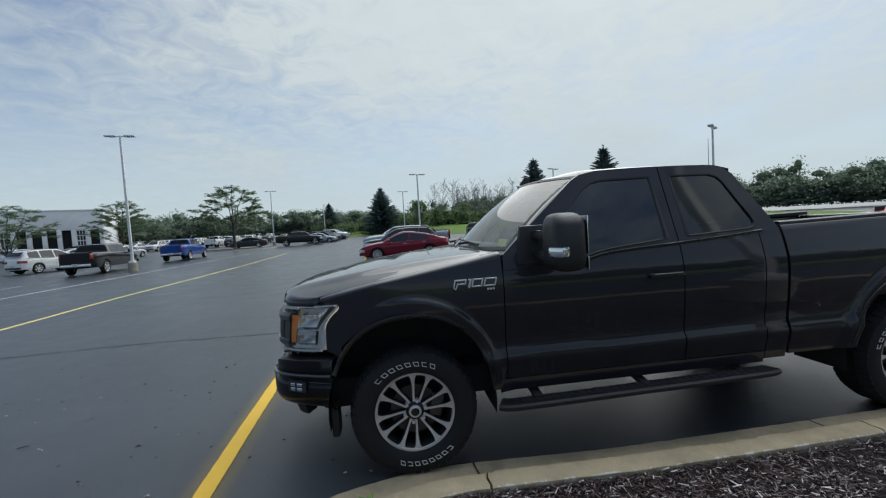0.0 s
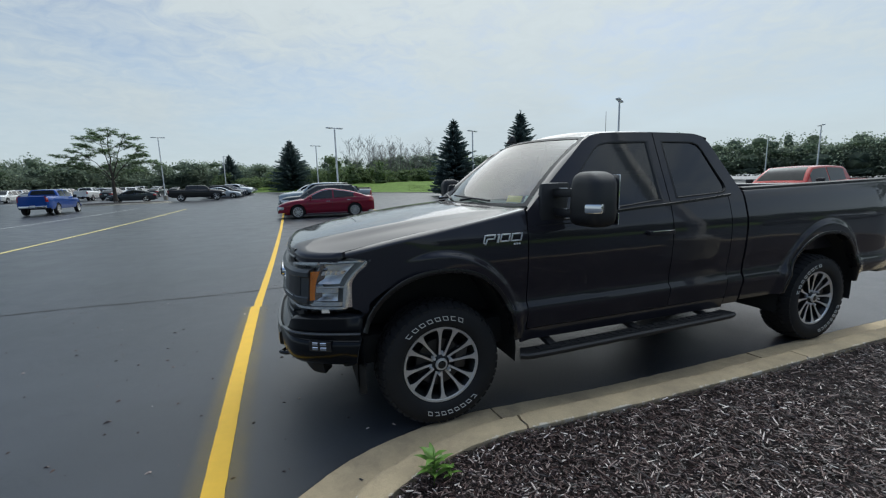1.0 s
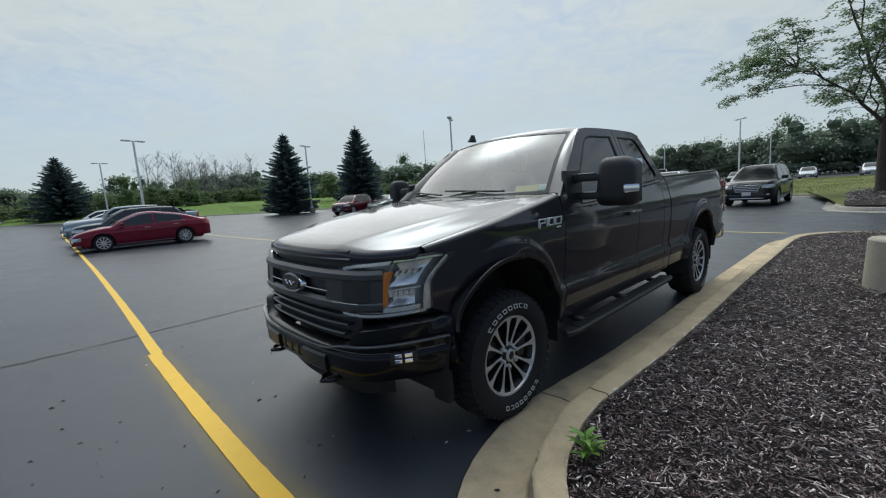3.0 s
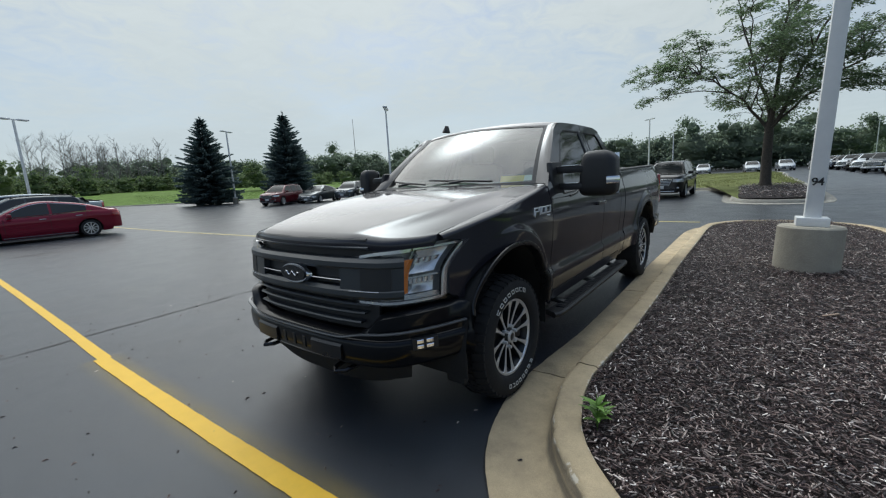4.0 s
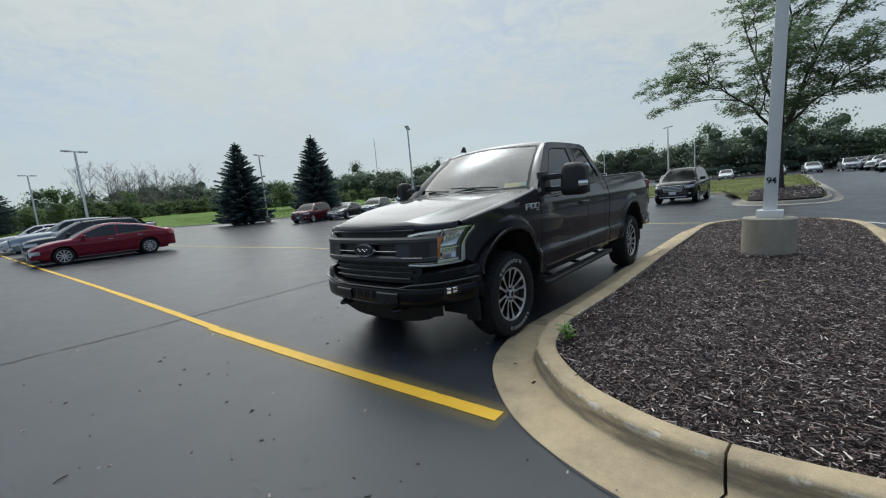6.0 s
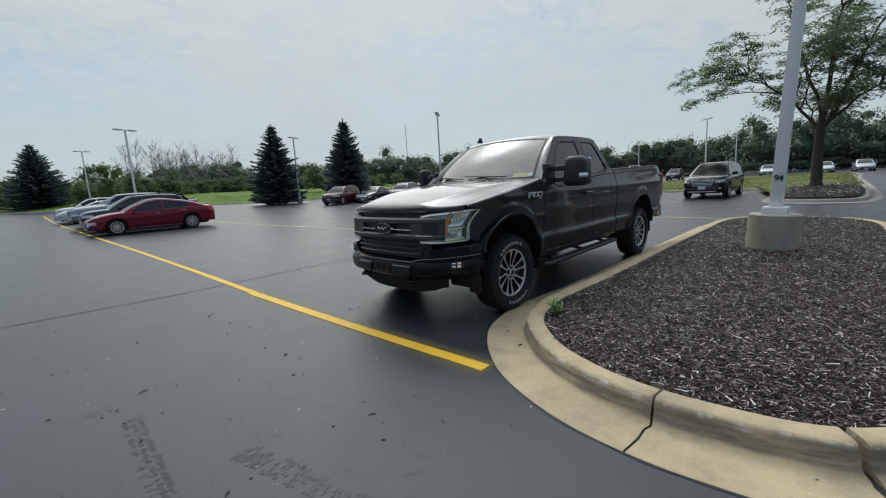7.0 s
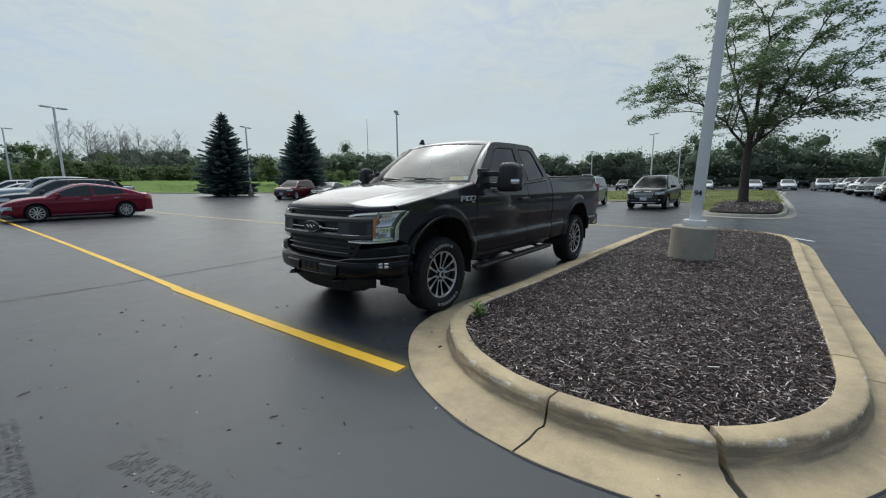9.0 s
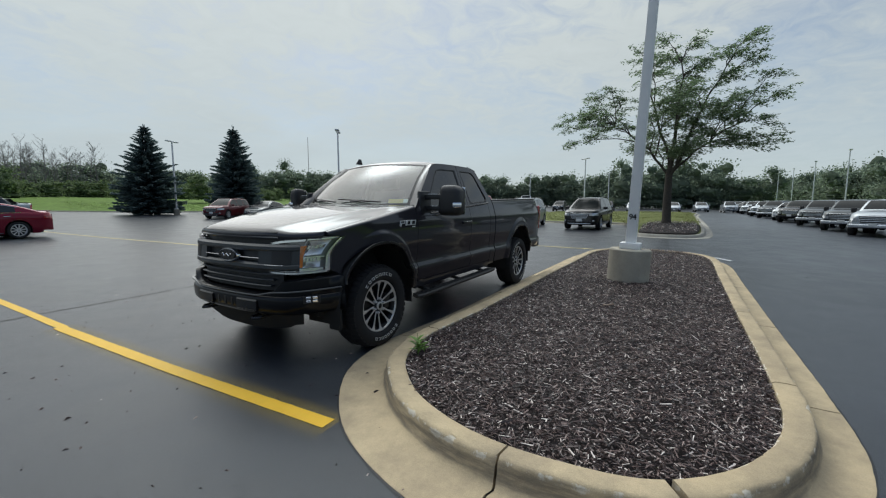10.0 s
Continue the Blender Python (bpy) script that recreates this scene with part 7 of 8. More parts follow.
# beside the white lines
park("pickup", "black", -18.7, 26.6, 98, "black pickup with a chrome rear bumper parked by the lamp")
park("pickup", "blue", -18.4, 36.8, 95, "bright blue pickup parked beside the white line")
park("suv", "white", -25.6, 31.6, 74, "white sport utility parked near the service building")
park("pickup", "black", -12.2, 54.5, 8, "black pickup standing across the end of the aisle")
park("sedan", "grey", -19.6, 57.0, 190, "dark grey sedan beside the planted island")
# the far rows
rng = random.Random(21)
far_kinds = [("sedan", "white"), ("suv", "silver"), ("sedan", "silver"), ("suv", "white"), ("sedan", "grey"), ("pickup", "white"), ("suv", "black"), ("suv", "navy"), ("pickup", "silver")]
words = {"white": "white", "silver": "silver", "grey": "dark grey", "black": "black", "navy": "dark navy", "red": "dark red", "maroon": "maroon"}
nouns = {"sedan": "sedan", "suv": "sport utility", "pickup": "pickup", "van": "van"}
for i in range(12):
    kd, cl = rng.choice(far_kinds)
    park(kd, cl, -10.5 - 0.06 * i, 60 + 3.0 * i, 2 + rng.uniform(-2, 2), words[cl] + " " + nouns[kd] + " in the row along the far aisle", "far aisle row")
for row, (y0, x0, n) in enumerate(((70, -26, 12), (82, -24, 14), (95, -24, 15))):
    for i in range(n):
        kd, cl = rng.choice(far_kinds[:6])
        park(kd, cl, x0 - 3.0 * i, y0 + rng.uniform(-0.4, 0.4), rng.choice((88, 92, 270)), words[cl] + " " + nouns[kd] + " in the crowded far lot", "far lot rows")
for i in range(5):
    kd, cl = rng.choice(far_kinds[:6])
    park(kd, cl, -30 - 2.9 * i, 48 + 0.5 * i, 80, words[cl] + " " + nouns[kd] + " near the service building", "cars by the building")
# row of trucks angled along the side lane
lane = [("silver", 25.2), ("grey", 29.3), ("grey", 34.5), ("black", 40.6), ("white", 44.5), ("grey", 50.8), ("silver", 56.5), ("black", 61.8), ("silver", 67.0), ("black", 72.5), ("white", 78.5), ("silver", 85.0), ("white", 92.0), ("grey", 100.0)]
for i, (cl, x) in enumerate(lane):
    kd = "suv" if i in (4, 7, 10, 12) else "pickup"
    h = 154 + rng.uniform(-1.5, 1.5)
    f, l = Vector((math.cos(radians(h)), math.sin(radians(h)), 0)), Vector((-math.sin(radians(h)), math.cos(radians(h)), 0))
    p = Vector((x, -9.0 + 0.055 * (x - 25) * max(0.4, 1 - (x - 25) / 80), 0)) - f * 1.99 + l * 0.95
    p.y -= 0.4
    park(kd, cl, p.x, p.y, h, words[cl] + " " + nouns[kd] + " angled along the side lane", "lane row")
park("pickup", "black", 23.9, -12.6, 152, "black pickup angled along the side lane", "lane row")
# beyond the grass strip
park("van", "white", 62.0, 21.0, 200, "white passenger van beyond the grass strip")
for i in range(9):
    kd, cl = rng.choice(far_kinds)
    park(kd, cl, 66 + 1.0 * i, 16.5 - 3.6 * i + (0 if i < 4 else -2), 185, words[cl] + " " + nouns[kd] + " beyond the grass strip", "cars beyond the grass")


# ---- more lamp posts ----
def stand(x, y, top, turn, label, arms=2, head=0.6, group="lot lamps"):
    z = lay(x, y)
    return lamp_pole(pose(x, y, z, 0, 0, turn), top - z, label, arms=arms, base_r=0.26, base_h=0.55, pole=0.07, head=head, group=group)


stand(-16.0, 25.0, 8.35, 8, "white twin-head lamp post on a concrete base beside the pickups")
stand(2.85, 37.9, 6.95, 20, "white twin-head lamp post behind the parked row")
stand(20.25, 21.0, 6.85, 40, "white twin-head lamp post in the middle of the lot")
stand(18.2, 41.3, 7.35, 30, "white twin-head lamp post beside the spruces")
stand(2.2, 62.0, 7.6, 20, "white twin-head lamp post far down the lot")
stand(-17.5, 62.0, 8.6, 10, "white twin-head lamp post by the planted island")
stand(-13.0, 82.0, 7.6, 0, "plain white lamp post far down the aisle", arms=1, head=0.2)
for x, y in ((58, 30), (66, 41), (54, 10), (78, 26), (84, 12)):
    stand(x, y, 7.2, 45, "white lamp post in the lot beyond the grass")
for i in range(7):
    stand(59.8 + 15 * i, -17.0, 7.2, 170, "white single-arm lamp post along the side lane", arms=1, head=0.9, group="lane lamps")

# ---- grass, kerbs and planting beyond the lot ----
def land_patch(name, points, rise, material, label, category, step=1.2, lift=0.10, top=None):
    """A raised piece of ground inside an outline, its rim turned down into the asphalt."""
    line, outs = outline(points, step)
    n = len(line)
    c = sum(line, Vector()) / n
    verts, faces = [], []
    rings = 12
    for p in line:
        verts.append((p.x, p.y, lay(p.x, p.y) - 0.1))
    for r in range(rings + 1):
        u = r / (rings + 1)
        for p in line:
            w = p.lerp(c, u)
            verts.append((w.x, w.y, lay(w.x, w.y) + lift + rise(w.x, w.y, u) + 0.05 * noise.noise(w * 0.3) * min(1, u * 6)))
    for r in range(rings + 1):
        for i in range(n):
            j = (i + 1) % n
            faces.append((r * n + i, r * n + j, (r + 1) * n + j, (r + 1) * n + i))
    faces.append(tuple((rings + 1) * n + i for i in range(n)))
    ob = link_mesh(name, verts, faces, material)
    return tagged(ob, label, category, kind="structure"), line, outs


def far_kerb(points, step, name="far_kerb", label="pale concrete kerb along the grass"):
    line, outs = outline(points, step)
    holder = thing(name, Matrix(), label, "kerb", kind="structure")
    n, size = len(line), max(4, int(3.0 / step))
    prof = [(0.0, -0.1), (0.0, 0.125), (0.02, 0.14), (0.13, 0.14), (0.15, 0.12), (0.17, 0.03), (0.45, 0.012), (0.455, -0.1)]
    for a in range(0, n, size):
        idx = [i % n for i in range(a, min(a + size, n) + 1)]
        pts = [line[i].copy() for i in idx]
        if len(pts) < 2:
            continue
        pts[0] = pts[0] + (pts[1] - pts[0]) * 0.01
        rows = [[(p.x + outs[i].x * d, p.y + outs[i].y * d, lay(p.x, p.y) + z) for d, z in prof] for p, i in zip(pts, idx)]
        v, f = sheet(rows)
        f += [tuple(range(len(prof))), tuple((len(rows) - 1) * len(prof) + j for j in range(len(prof)))[::-1]]
        link_mesh("kerb_stone", v, f, FAR_CONCRETE, holder, sharp=50)


BERM = [(-12, 92), (-4, 80), (8, 64), (15, 54), (19, 49.5), (24, 47), (34, 42), (52, 37), (72, 60), (80, 110), (30, 140), (-14, 140)]


def berm_rise(x, y, u):
    d = max(0, y - 49 + 0.4 * min(0, x - 19))
    return 1.7 * (1 - math.exp(-d / 22))


land_patch("grass_berm", BERM, lambda x, y, u: berm_rise(x, y, u) * min(1, u * 3.5), GRASS_GROUND, "mown grass bank rising behind the lot", "grass", 1.5)
far_kerb(BERM, 0.6)
STRIP = [(16.5, -0.55), (15.75, -1.2), (15.7, -2.1), (16.4, -2.75), (20, -2.95), (28, -2.9), (45, -2.6), (58, -2.3), (59, 4), (56, 12), (45, 15), (34, 13), (27.5, 9.5), (25.6, 6.8), (25.4, 4.5), (25.2, 1.0), (23.5, -0.05), (20, -0.35)]
land_patch("grass_strip", STRIP, lambda x, y, u: 0.10 * min(1, u * 6), DRY_GRASS, "mown grass strip behind a concrete kerb", "grass", 0.8, 0.12)
far_kerb(STRIP, 0.4)
RIGHT_BANK = [(10, -19), (20, -17.5), (60, -15.5), (120, -13), (240, -12), (240, -120), (-20, -120), (-20, -24)]
land_patch("grass_bank", RIGHT_BANK, lambda x, y, u: 0.5 * min(1, u * 5), GRASS_GROUND, "rough grass behind the lane of parked trucks", "grass", 3.0)
TREE_BED = [(16.4, -0.62), (15.82, -1.3), (15.8, -2.0), (16.45, -2.68), (20.0, -2.88), (24, -2.85), (25.4, -2.2), (25.2, -0.4), (24.0, -0.12), (20.5, -0.42)]
land_patch("mulch_mound", TREE_BED, lambda x, y, u: 0.03 + 0.14 * min(1, u * 1.6), SOIL, "dark mulch mound round the honey locust", "soil", 0.3, 0.16)
FAR_BED = [(-24, 50), (-20, 49), (-16, 50.5), (-15, 53), (-19, 54.5), (-24, 53)]
land_patch("mulch_mound_far", FAR_BED, lambda x, y, u: 0.12 * u, SOIL, "planted island with a young locust tree", "soil", 0.5, 0.12)
far_kerb(FAR_BED, 0.4)


def scatter_chips():
    r = random.Random(12)
    verts, faces = [], []
    for _ in range(2600):
        x, y = r.uniform(16, 25), r.uniform(-2.75, -0.4)
        if not inside(TREE_BED, x, y):
            continue
        z = lay(x, y) + 0.20 + 0.14 * r.random()
        a, l, w = r.uniform(0, 3.14), r.uniform(0.02, 0.07), r.uniform(0.006, 0.014)
        d, s = Vector((math.cos(a), math.sin(a), r.gauss(0, 0.25))), Vector((-math.sin(a), math.cos(a), r.gauss(0, 0.25)))
        o = Vector((x, y, z))
        k = len(verts)
        verts += [tuple(o - d * l - s * w), tuple(o + d * l - s * w), tuple(o + d * l + s * w), tuple(o - d * l + s * w), tuple(o + Vector((0, 0, 0.012)))]
        faces += [(k, k + 1, k + 4), (k + 1, k + 2, k + 4), (k + 2, k + 3, k + 4), (k + 3, k, k + 4)]
    tagged(link_mesh("bark_mulch", verts, faces, MULCH, smooth=False), "dark bark mulch round the tree", "mulch", kind="stuff")


scatter_chips()


def grass_tufts(name, points, count, size, seed, zfun, label, material=None):
    r = random.Random(seed)
    xs, ys = [p[0] for p in points], [p[1] for p in points]
    verts, faces = [], []
    for _ in range(count):
        x, y = r.uniform(min(xs), max(xs)), r.uniform(min(ys), max(ys))
        if not inside(points, x, y) or (15 < x < 25.4 and -3.2 < y < 0.1):
            continue
        z = zfun(x, y)
        for _ in range(3):
            a, l = r.uniform(0, 6.28), size * r.uniform(0.6, 1.3)
            lean = Vector((math.cos(a), math.sin(a), 0)) * l * r.uniform(0.2, 0.9)
            s = Vector((-math.sin(a), math.cos(a), 0)) * size * 0.22
            o = Vector((x + r.gauss(0, size), y + r.gauss(0, size), z - 0.02))
            k = len(verts)
            verts += [tuple(o - s), tuple(o + s), tuple(o + lean + Vector((0, 0, l)))]
            faces.append((k, k + 1, k + 2))
    tagged(link_mesh(name, verts, faces, material or GRASS, smooth=False), label, "grass", kind="stuff")


GREEN_NEAR = [(14, 55), (19, 50), (24, 47.5), (34, 42.5), (52, 38), (64, 60), (20, 78)]
grass_tufts("grass", GREEN_NEAR, 14000, 0.08, 5, lambda x, y: lay(x, y) + 0.10 + berm_rise(x, y, 0.5) * 0.92, "short mown grass on the bank")
grass_tufts("grass", STRIP, 12000, 0.09, 6, lambda x, y: lay(x, y) + 0.21, "short mown grass of the strip", DRY_BLADES)

# ---- trees ----
# locust greens lightened too, with the hazy air painted into the leaf colour
LOCUST_LEAF = island_vary("locust_leaves", [(0.0, (0.11, 0.165, 0.088)), (0.55, (0.155, 0.22, 0.118)), (1.0, (0.21, 0.28, 0.145))], 0.6, 0.6)
SPRUCE_LEAF = island_vary("spruce_needles", [(0.0, (0.060, 0.096, 0.095)), (0.6, (0.098, 0.145, 0.140)), (1.0, (0.150, 0.200, 0.190))], 0.8, 0.4)
# far leaves paled and greyed: distance haze is put into their colour
HAZED_WOOD_LEAF = island_vary("hazed_woodland_leaves", [(0.0, (0.17, 0.22, 0.17)), (0.5, (0.21, 0.265, 0.19)), (1.0, (0.25, 0.30, 0.205))], 0.9, 0.7)
SCRUB_LEAF = island_vary("scrub_leaves", [(0.0, (0.10, 0.15, 0.065)), (0.6, (0.145, 0.20, 0.085)), (1.0, (0.19, 0.24, 0.105))], 0.8, 0.45)


def leaf_quad(verts, faces, o, d, n, long, wide):
    s = d.cross(n).normalized() * wide
    k = len(verts)
    verts += [tuple(o), tuple(o + d * long * 0.5 + s), tuple(o + d * long), tuple(o + d * long * 0.5 - s)]
    faces.append((k, k + 1, k + 2, k + 3))


def locust(m, height, limbs, seed, label, leaves=30, group="shade trees", fork=0.27):
    """A honey locust: leaders rise from a low fork and carry many small, flat, feathery sprays with sky between them."""
    r = random.Random(seed)
    tree = thing("locust_tree", m, label, "tree", group)
    k = height / 9.5
    low = height * fork
    wood, verts, faces = [], [], []
    wood.append(tube([Vector((0, 0, -0.1)), Vector((0.01, 0, low * 0.10)), Vector((0.02, 0.02, low * 0.5)), Vector((0.03, 0.0, low * 1.15))], [0.31 * k, 0.225 * k, 0.20 * k, 0.16 * k], 12))
    leaders = []
    for ex, ey, ez, rad in ((0.3, 1.5, 0.86, 0.075), (-0.2, -0.5, 0.95, 0.085), (0.2, -2.6, 0.90, 0.070), (-0.4, 3.0, 0.60, 0.060), (0.4, -3.2, 0.56, 0.055)):
        tip = Vector((ex * k, ey * k, ez * height))
        path = []
        for q in range(9):
            u = q / 8
            path.append(Vector((0.03, 0, low)).lerp(tip, u) + Vector((0, 0, 0.30 * k * math.sin(math.pi * u))) + Vector((r.gauss(0, 0.05), r.gauss(0, 0.07), 0)) * k * (0 < q < 8))
        leaders.append(path)
        wood.append(tube(path, [1.25 * rad * k * (1 - 0.82 * (q / 8)) for q in range(9)], 7))
    joints = [p for path in leaders for p in path[:8]]

    def spray(t, way, size):
        """A flat tuft of leaflets round a twig's end."""
        side = Vector((-way.y, way.x, 0))
        tilt = r.gauss(0, 0.16)
        for _ in range(max(6, int(leaves * size / 0.5))):
            a, b = r.uniform(-1, 1), r.gauss(0, 0.45)
            o = t + way * a * size * 0.62 + side * b * size * 0.60 + Vector((0, 0, r.gauss(0, 0.045) * k + tilt * a * size - 0.12 * (a * a + b * b) * size))
            az = math.atan2(way.y, way.x) + r.gauss(0, 0.9)
            d = Vector((math.cos(az), math.sin(az), r.gauss(-0.15, 0.3))).normalized()
            leaf_quad(verts, faces, o, d, Vector((r.gauss(0, 0.5), r.gauss(0, 0.5), 1)).normalized(), r.uniform(0.10, 0.20) * k, r.uniform(0.020, 0.040) * k)

    for tx, ty, tz in limbs:
        tip = Vector((tx, ty, tz))
        below = [p for p in joints if p.z < tz + 0.2 * k] or [Vector((0.03, 0, low))]
        start = min(below, key=lambda p: (p.xy - tip.xy).length + 0.75 * abs(tz - p.z - 0.5 * (p.xy - tip.xy).length))
        span = tip - start
        out = Vector((span.x, span.y, 0))
        out = out.normalized() if out.length > 0.05 else Vector((1, 0, 0))
        path = []
        for q in range(7):
            u = q / 6
            path.append(start.lerp(tip, u) + Vector((0, 0, 0.10 * span.length * math.sin(math.pi * u))) + Vector((r.gauss(0, 0.06), r.gauss(0, 0.06), r.gauss(0, 0.04))) * k * (0 < q < 6))
        wood.append(tube(path, [max(0.006, 0.034 * k * (1 - 0.88 * q / 6)) for q in range(7)], 5))
        count = int(4 + 2.6 * span.length / k)
        for i in range(count):
            u = 0.28 + 0.72 * (i + r.random()) / count
            p = path[int(u * 6 - 1e-6)].lerp(path[min(6, int(u * 6 - 1e-6) + 1)], u * 6 % 1)
            turn = (1 if i % 2 else -1) * r.uniform(0.35, 1.3)
            way = Vector((out.x * math.cos(turn) - out.y * math.sin(turn), out.x * math.sin(turn) + out.y * math.cos(turn), 0))
            l = r.uniform(0.35, 1.05) * k * (1.2 - 0.5 * u)
            t = p + way * l + Vector((0, 0, r.uniform(-0.10, 0.40) * k))
            wood.append(tube([p, p.lerp(t, 0.5) + Vector((0, 0, 0.05 * k)), t], [0.013 * k, 0.008 * k, 0.003 * k], 4))
            spray(t, way, r.uniform(0.38, 0.62) * k)
            if r.random() < 0.75:
                spray(p.lerp(t, 0.45) + Vector((r.gauss(0, 0.1), r.gauss(0, 0.1), 0.05)) * k, way, r.uniform(0.28, 0.45) * k)
        spray(tip, out, 0.5 * k)
        spray(tip + out * 0.35 * k, out, 0.35 * k)
    v, f = join(*wood)
    link_mesh("trunk", v, f, BARK, tree)
    link_mesh("crown", verts, faces, LOCUST_LEAF, tree, "airy layered crown of small leaflets", smooth=False)
    return tree


def any_limbs(height, reach, n, seed):
    r = random.Random(seed)
    out = []
    for i in range(n):
        a, u = i * 2.399 + r.gauss(0, 0.2), (i + 0.5) / n
        w = reach * (1 - 0.75 * u**2.2) * r.uniform(0.75, 1.1)
        out.append((math.cos(a) * w, math.sin(a) * w, height * (0.42 + 0.55 * u)))
    return out


def crown_limbs(seed):
    """Limb tips of the tall locust: a broad, lopsided crown, a long low arm to each side and two raised shoulders."""
    r = random.Random(seed)
    tips = [(0.6, 6.0, 5.9), (-0.8, 5.2, 5.2), (0.4, 5.3, 4.5), (0.9, 4.6, 6.4), (0.2, -6.1, 4.3), (-0.5, -5.2, 3.9), (0.6, -4.6, 4.3), (0.3, -5.9, 6.7), (-0.8, -5.2, 7.5), (0.5, -4.8, 8.6), (0.0, -4.2, 9.7), (0.6, -3.2, 9.5), (-0.3, -0.9, 9.7), (0.3, 0.6, 9.8), (-0.5, 1.6, 9.0), (0.4, 3.2, 7.7), (-0.4, 3.9, 7.0)]
    while len(tips) < 74:
        a, w = r.uniform(0, 6.283), r.random() ** 0.5
        z = r.uniform(3.7, 9.2)
        wide = soft_curve([(3.4, 4.2), (4.4, 5.3), (6.0, 5.2), (7.5, 4.5), (8.8, 3.4), (9.6, 2.2)], z)
        x, y = 0.82 * wide * w * math.cos(a), wide * w * math.sin(a) - 0.25
        if 0.4 < y < 4.8 and z > 9.9 - 0.85 * y:
            continue
        if y > 1.5 and z < 3.6 + 0.32 * y:
            continue
        if all((Vector((x, y, z)) - Vector(q)).length > 0.85 for q in tips):
            tips.append((x, y, z))
    return [(x, y * (0.74 if y < 0 else 1.0), z * (0.95 if y < 0 else 1.0)) for x, y, z in tips]


locust(pose(22.3, -1.35, 0.25), 9.5, crown_limbs(9), 5, "tall honey locust with a layered airy crown in a mulched island", leaves=38)
locust(pose(-19.6, 52.0, 0.75, 0, 0, 60), 8.0, any_limbs(7.8, 4.4, 30, 8), 8, "young honey locust in the planted island among parked cars", leaves=100)
locust(pose(-36.0, 41.0, 0.25, 0, 0, 130), 6.2, any_limbs(6.0, 4.2, 34, 11), 11, "leafy young tree before the service building", leaves=95, fork=0.16)
locust(pose(-33.0, 53.0, 0.5, 0, 0, 200), 7.0, any_limbs(6.8, 3.8, 34, 15), 15, "leafy young tree beside the service building", leaves=95, fork=0.16)


def spruce(m, height, radius, seed, label):
    """A blue spruce: straight stem and whorls of boughs, each a flat herringbone of shoots that droops and lifts at its tip."""
    r = random.Random(seed)
    tree = thing("spruce_tree", m, label, "tree", "spruces")
    v, f = tube([Vector((0, 0, -0.2)), Vector((0, 0, height * 0.5)), Vector((0, 0, height))], [0.17, 0.10, 0.015], 8)
    link_mesh("trunk", v, f, BARK, tree)
    verts, faces = [], []
    z = 0.45
    outline_r = [(0.0, 0.88), (0.12, 1.0), (0.30, 0.98), (0.48, 0.82), (0.62, 0.60), (0.76, 0.42), (0.88, 0.22), (1.0, 0.02)]
    while z < height - 0.15:
        u = z / height
        reach = radius * soft_curve(outline_r, u)
        count = max(6, int(17 - 9 * u))
        for i in range(count):
            az = 2 * math.pi * (i + r.uniform(0, 0.9)) / count
            long = reach * r.choice((r.uniform(0.62, 0.85), r.uniform(0.85, 1.14)))
            out = Vector((math.cos(az), math.sin(az), 0))
            side = Vector((-out.y, out.x, 0))
            slope = lerp(-0.16, 0.42, u**1.3) + r.gauss(0, 0.05)
            zz = z + r.gauss(0, 0.07)
            steps = max(4, int(long / 0.15))
            for q in range(steps):
                w = (q + 0.6) / steps
                c = Vector((0, 0, zz)) + out * long * w + Vector((0, 0, slope * long * w - 0.20 * long * w * (1 - w)))
                if c.z < 0.12:
                    continue
                size = (0.50 * (1 - 0.55 * w) + 0.10) * (0.55 + 0.45 * reach / radius)
                for g in (-1, 1):
                    dd = (out * 0.8 + side * g * r.uniform(0.55, 1.0) + Vector((0, 0, r.gauss(-0.18, 0.10)))).normalized()
                    leaf_quad(verts, faces, c, dd, Vector((r.gauss(0, 0.35), r.gauss(0, 0.35), 1)).normalized(), size, size * 0.20)
                    leaf_quad(verts, faces, c, (dd + Vector((0, 0, -0.55))).normalized(), side, size * 0.85, size * 0.20)
                leaf_quad(verts, faces, c, (out + Vector((0, 0, r.uniform(-0.3, 0.3)))).normalized(), side, 0.32, 0.05)
        z += 0.27 - 0.07 * u
    for _ in range(40):
        a = r.uniform(0, 6.28)
        leaf_quad(verts, faces, Vector((0, 0, height - r.random() * 0.7)), Vector((math.cos(a) * 0.45, math.sin(a) * 0.45, 1)).normalized(), Vector((math.sin(a), -math.cos(a), 0.1)), 0.28, 0.03)
    link_mesh("crown", verts, faces, SPRUCE_LEAF, tree, "dense blue-green boughs in drooping layers", smooth=False)
    return tree


spruce(pose(21.3, 36.1, 0.15), 8.5, 2.55, 3, "dark blue-green spruce behind the parked cars")
spruce(pose(16.6, 43.0, 0.30), 8.4, 2.85, 4, "dark blue-green spruce at the edge of the grass")
spruce(pose(-1.6, 84.0, 0.95), 9.6, 4.0, 6, "dense dark spruce far down the lot")
spruce(pose(-14.5, 100.0, 1.1), 8.0, 2.9, 7, "distant dark spruce behind the parked cars")


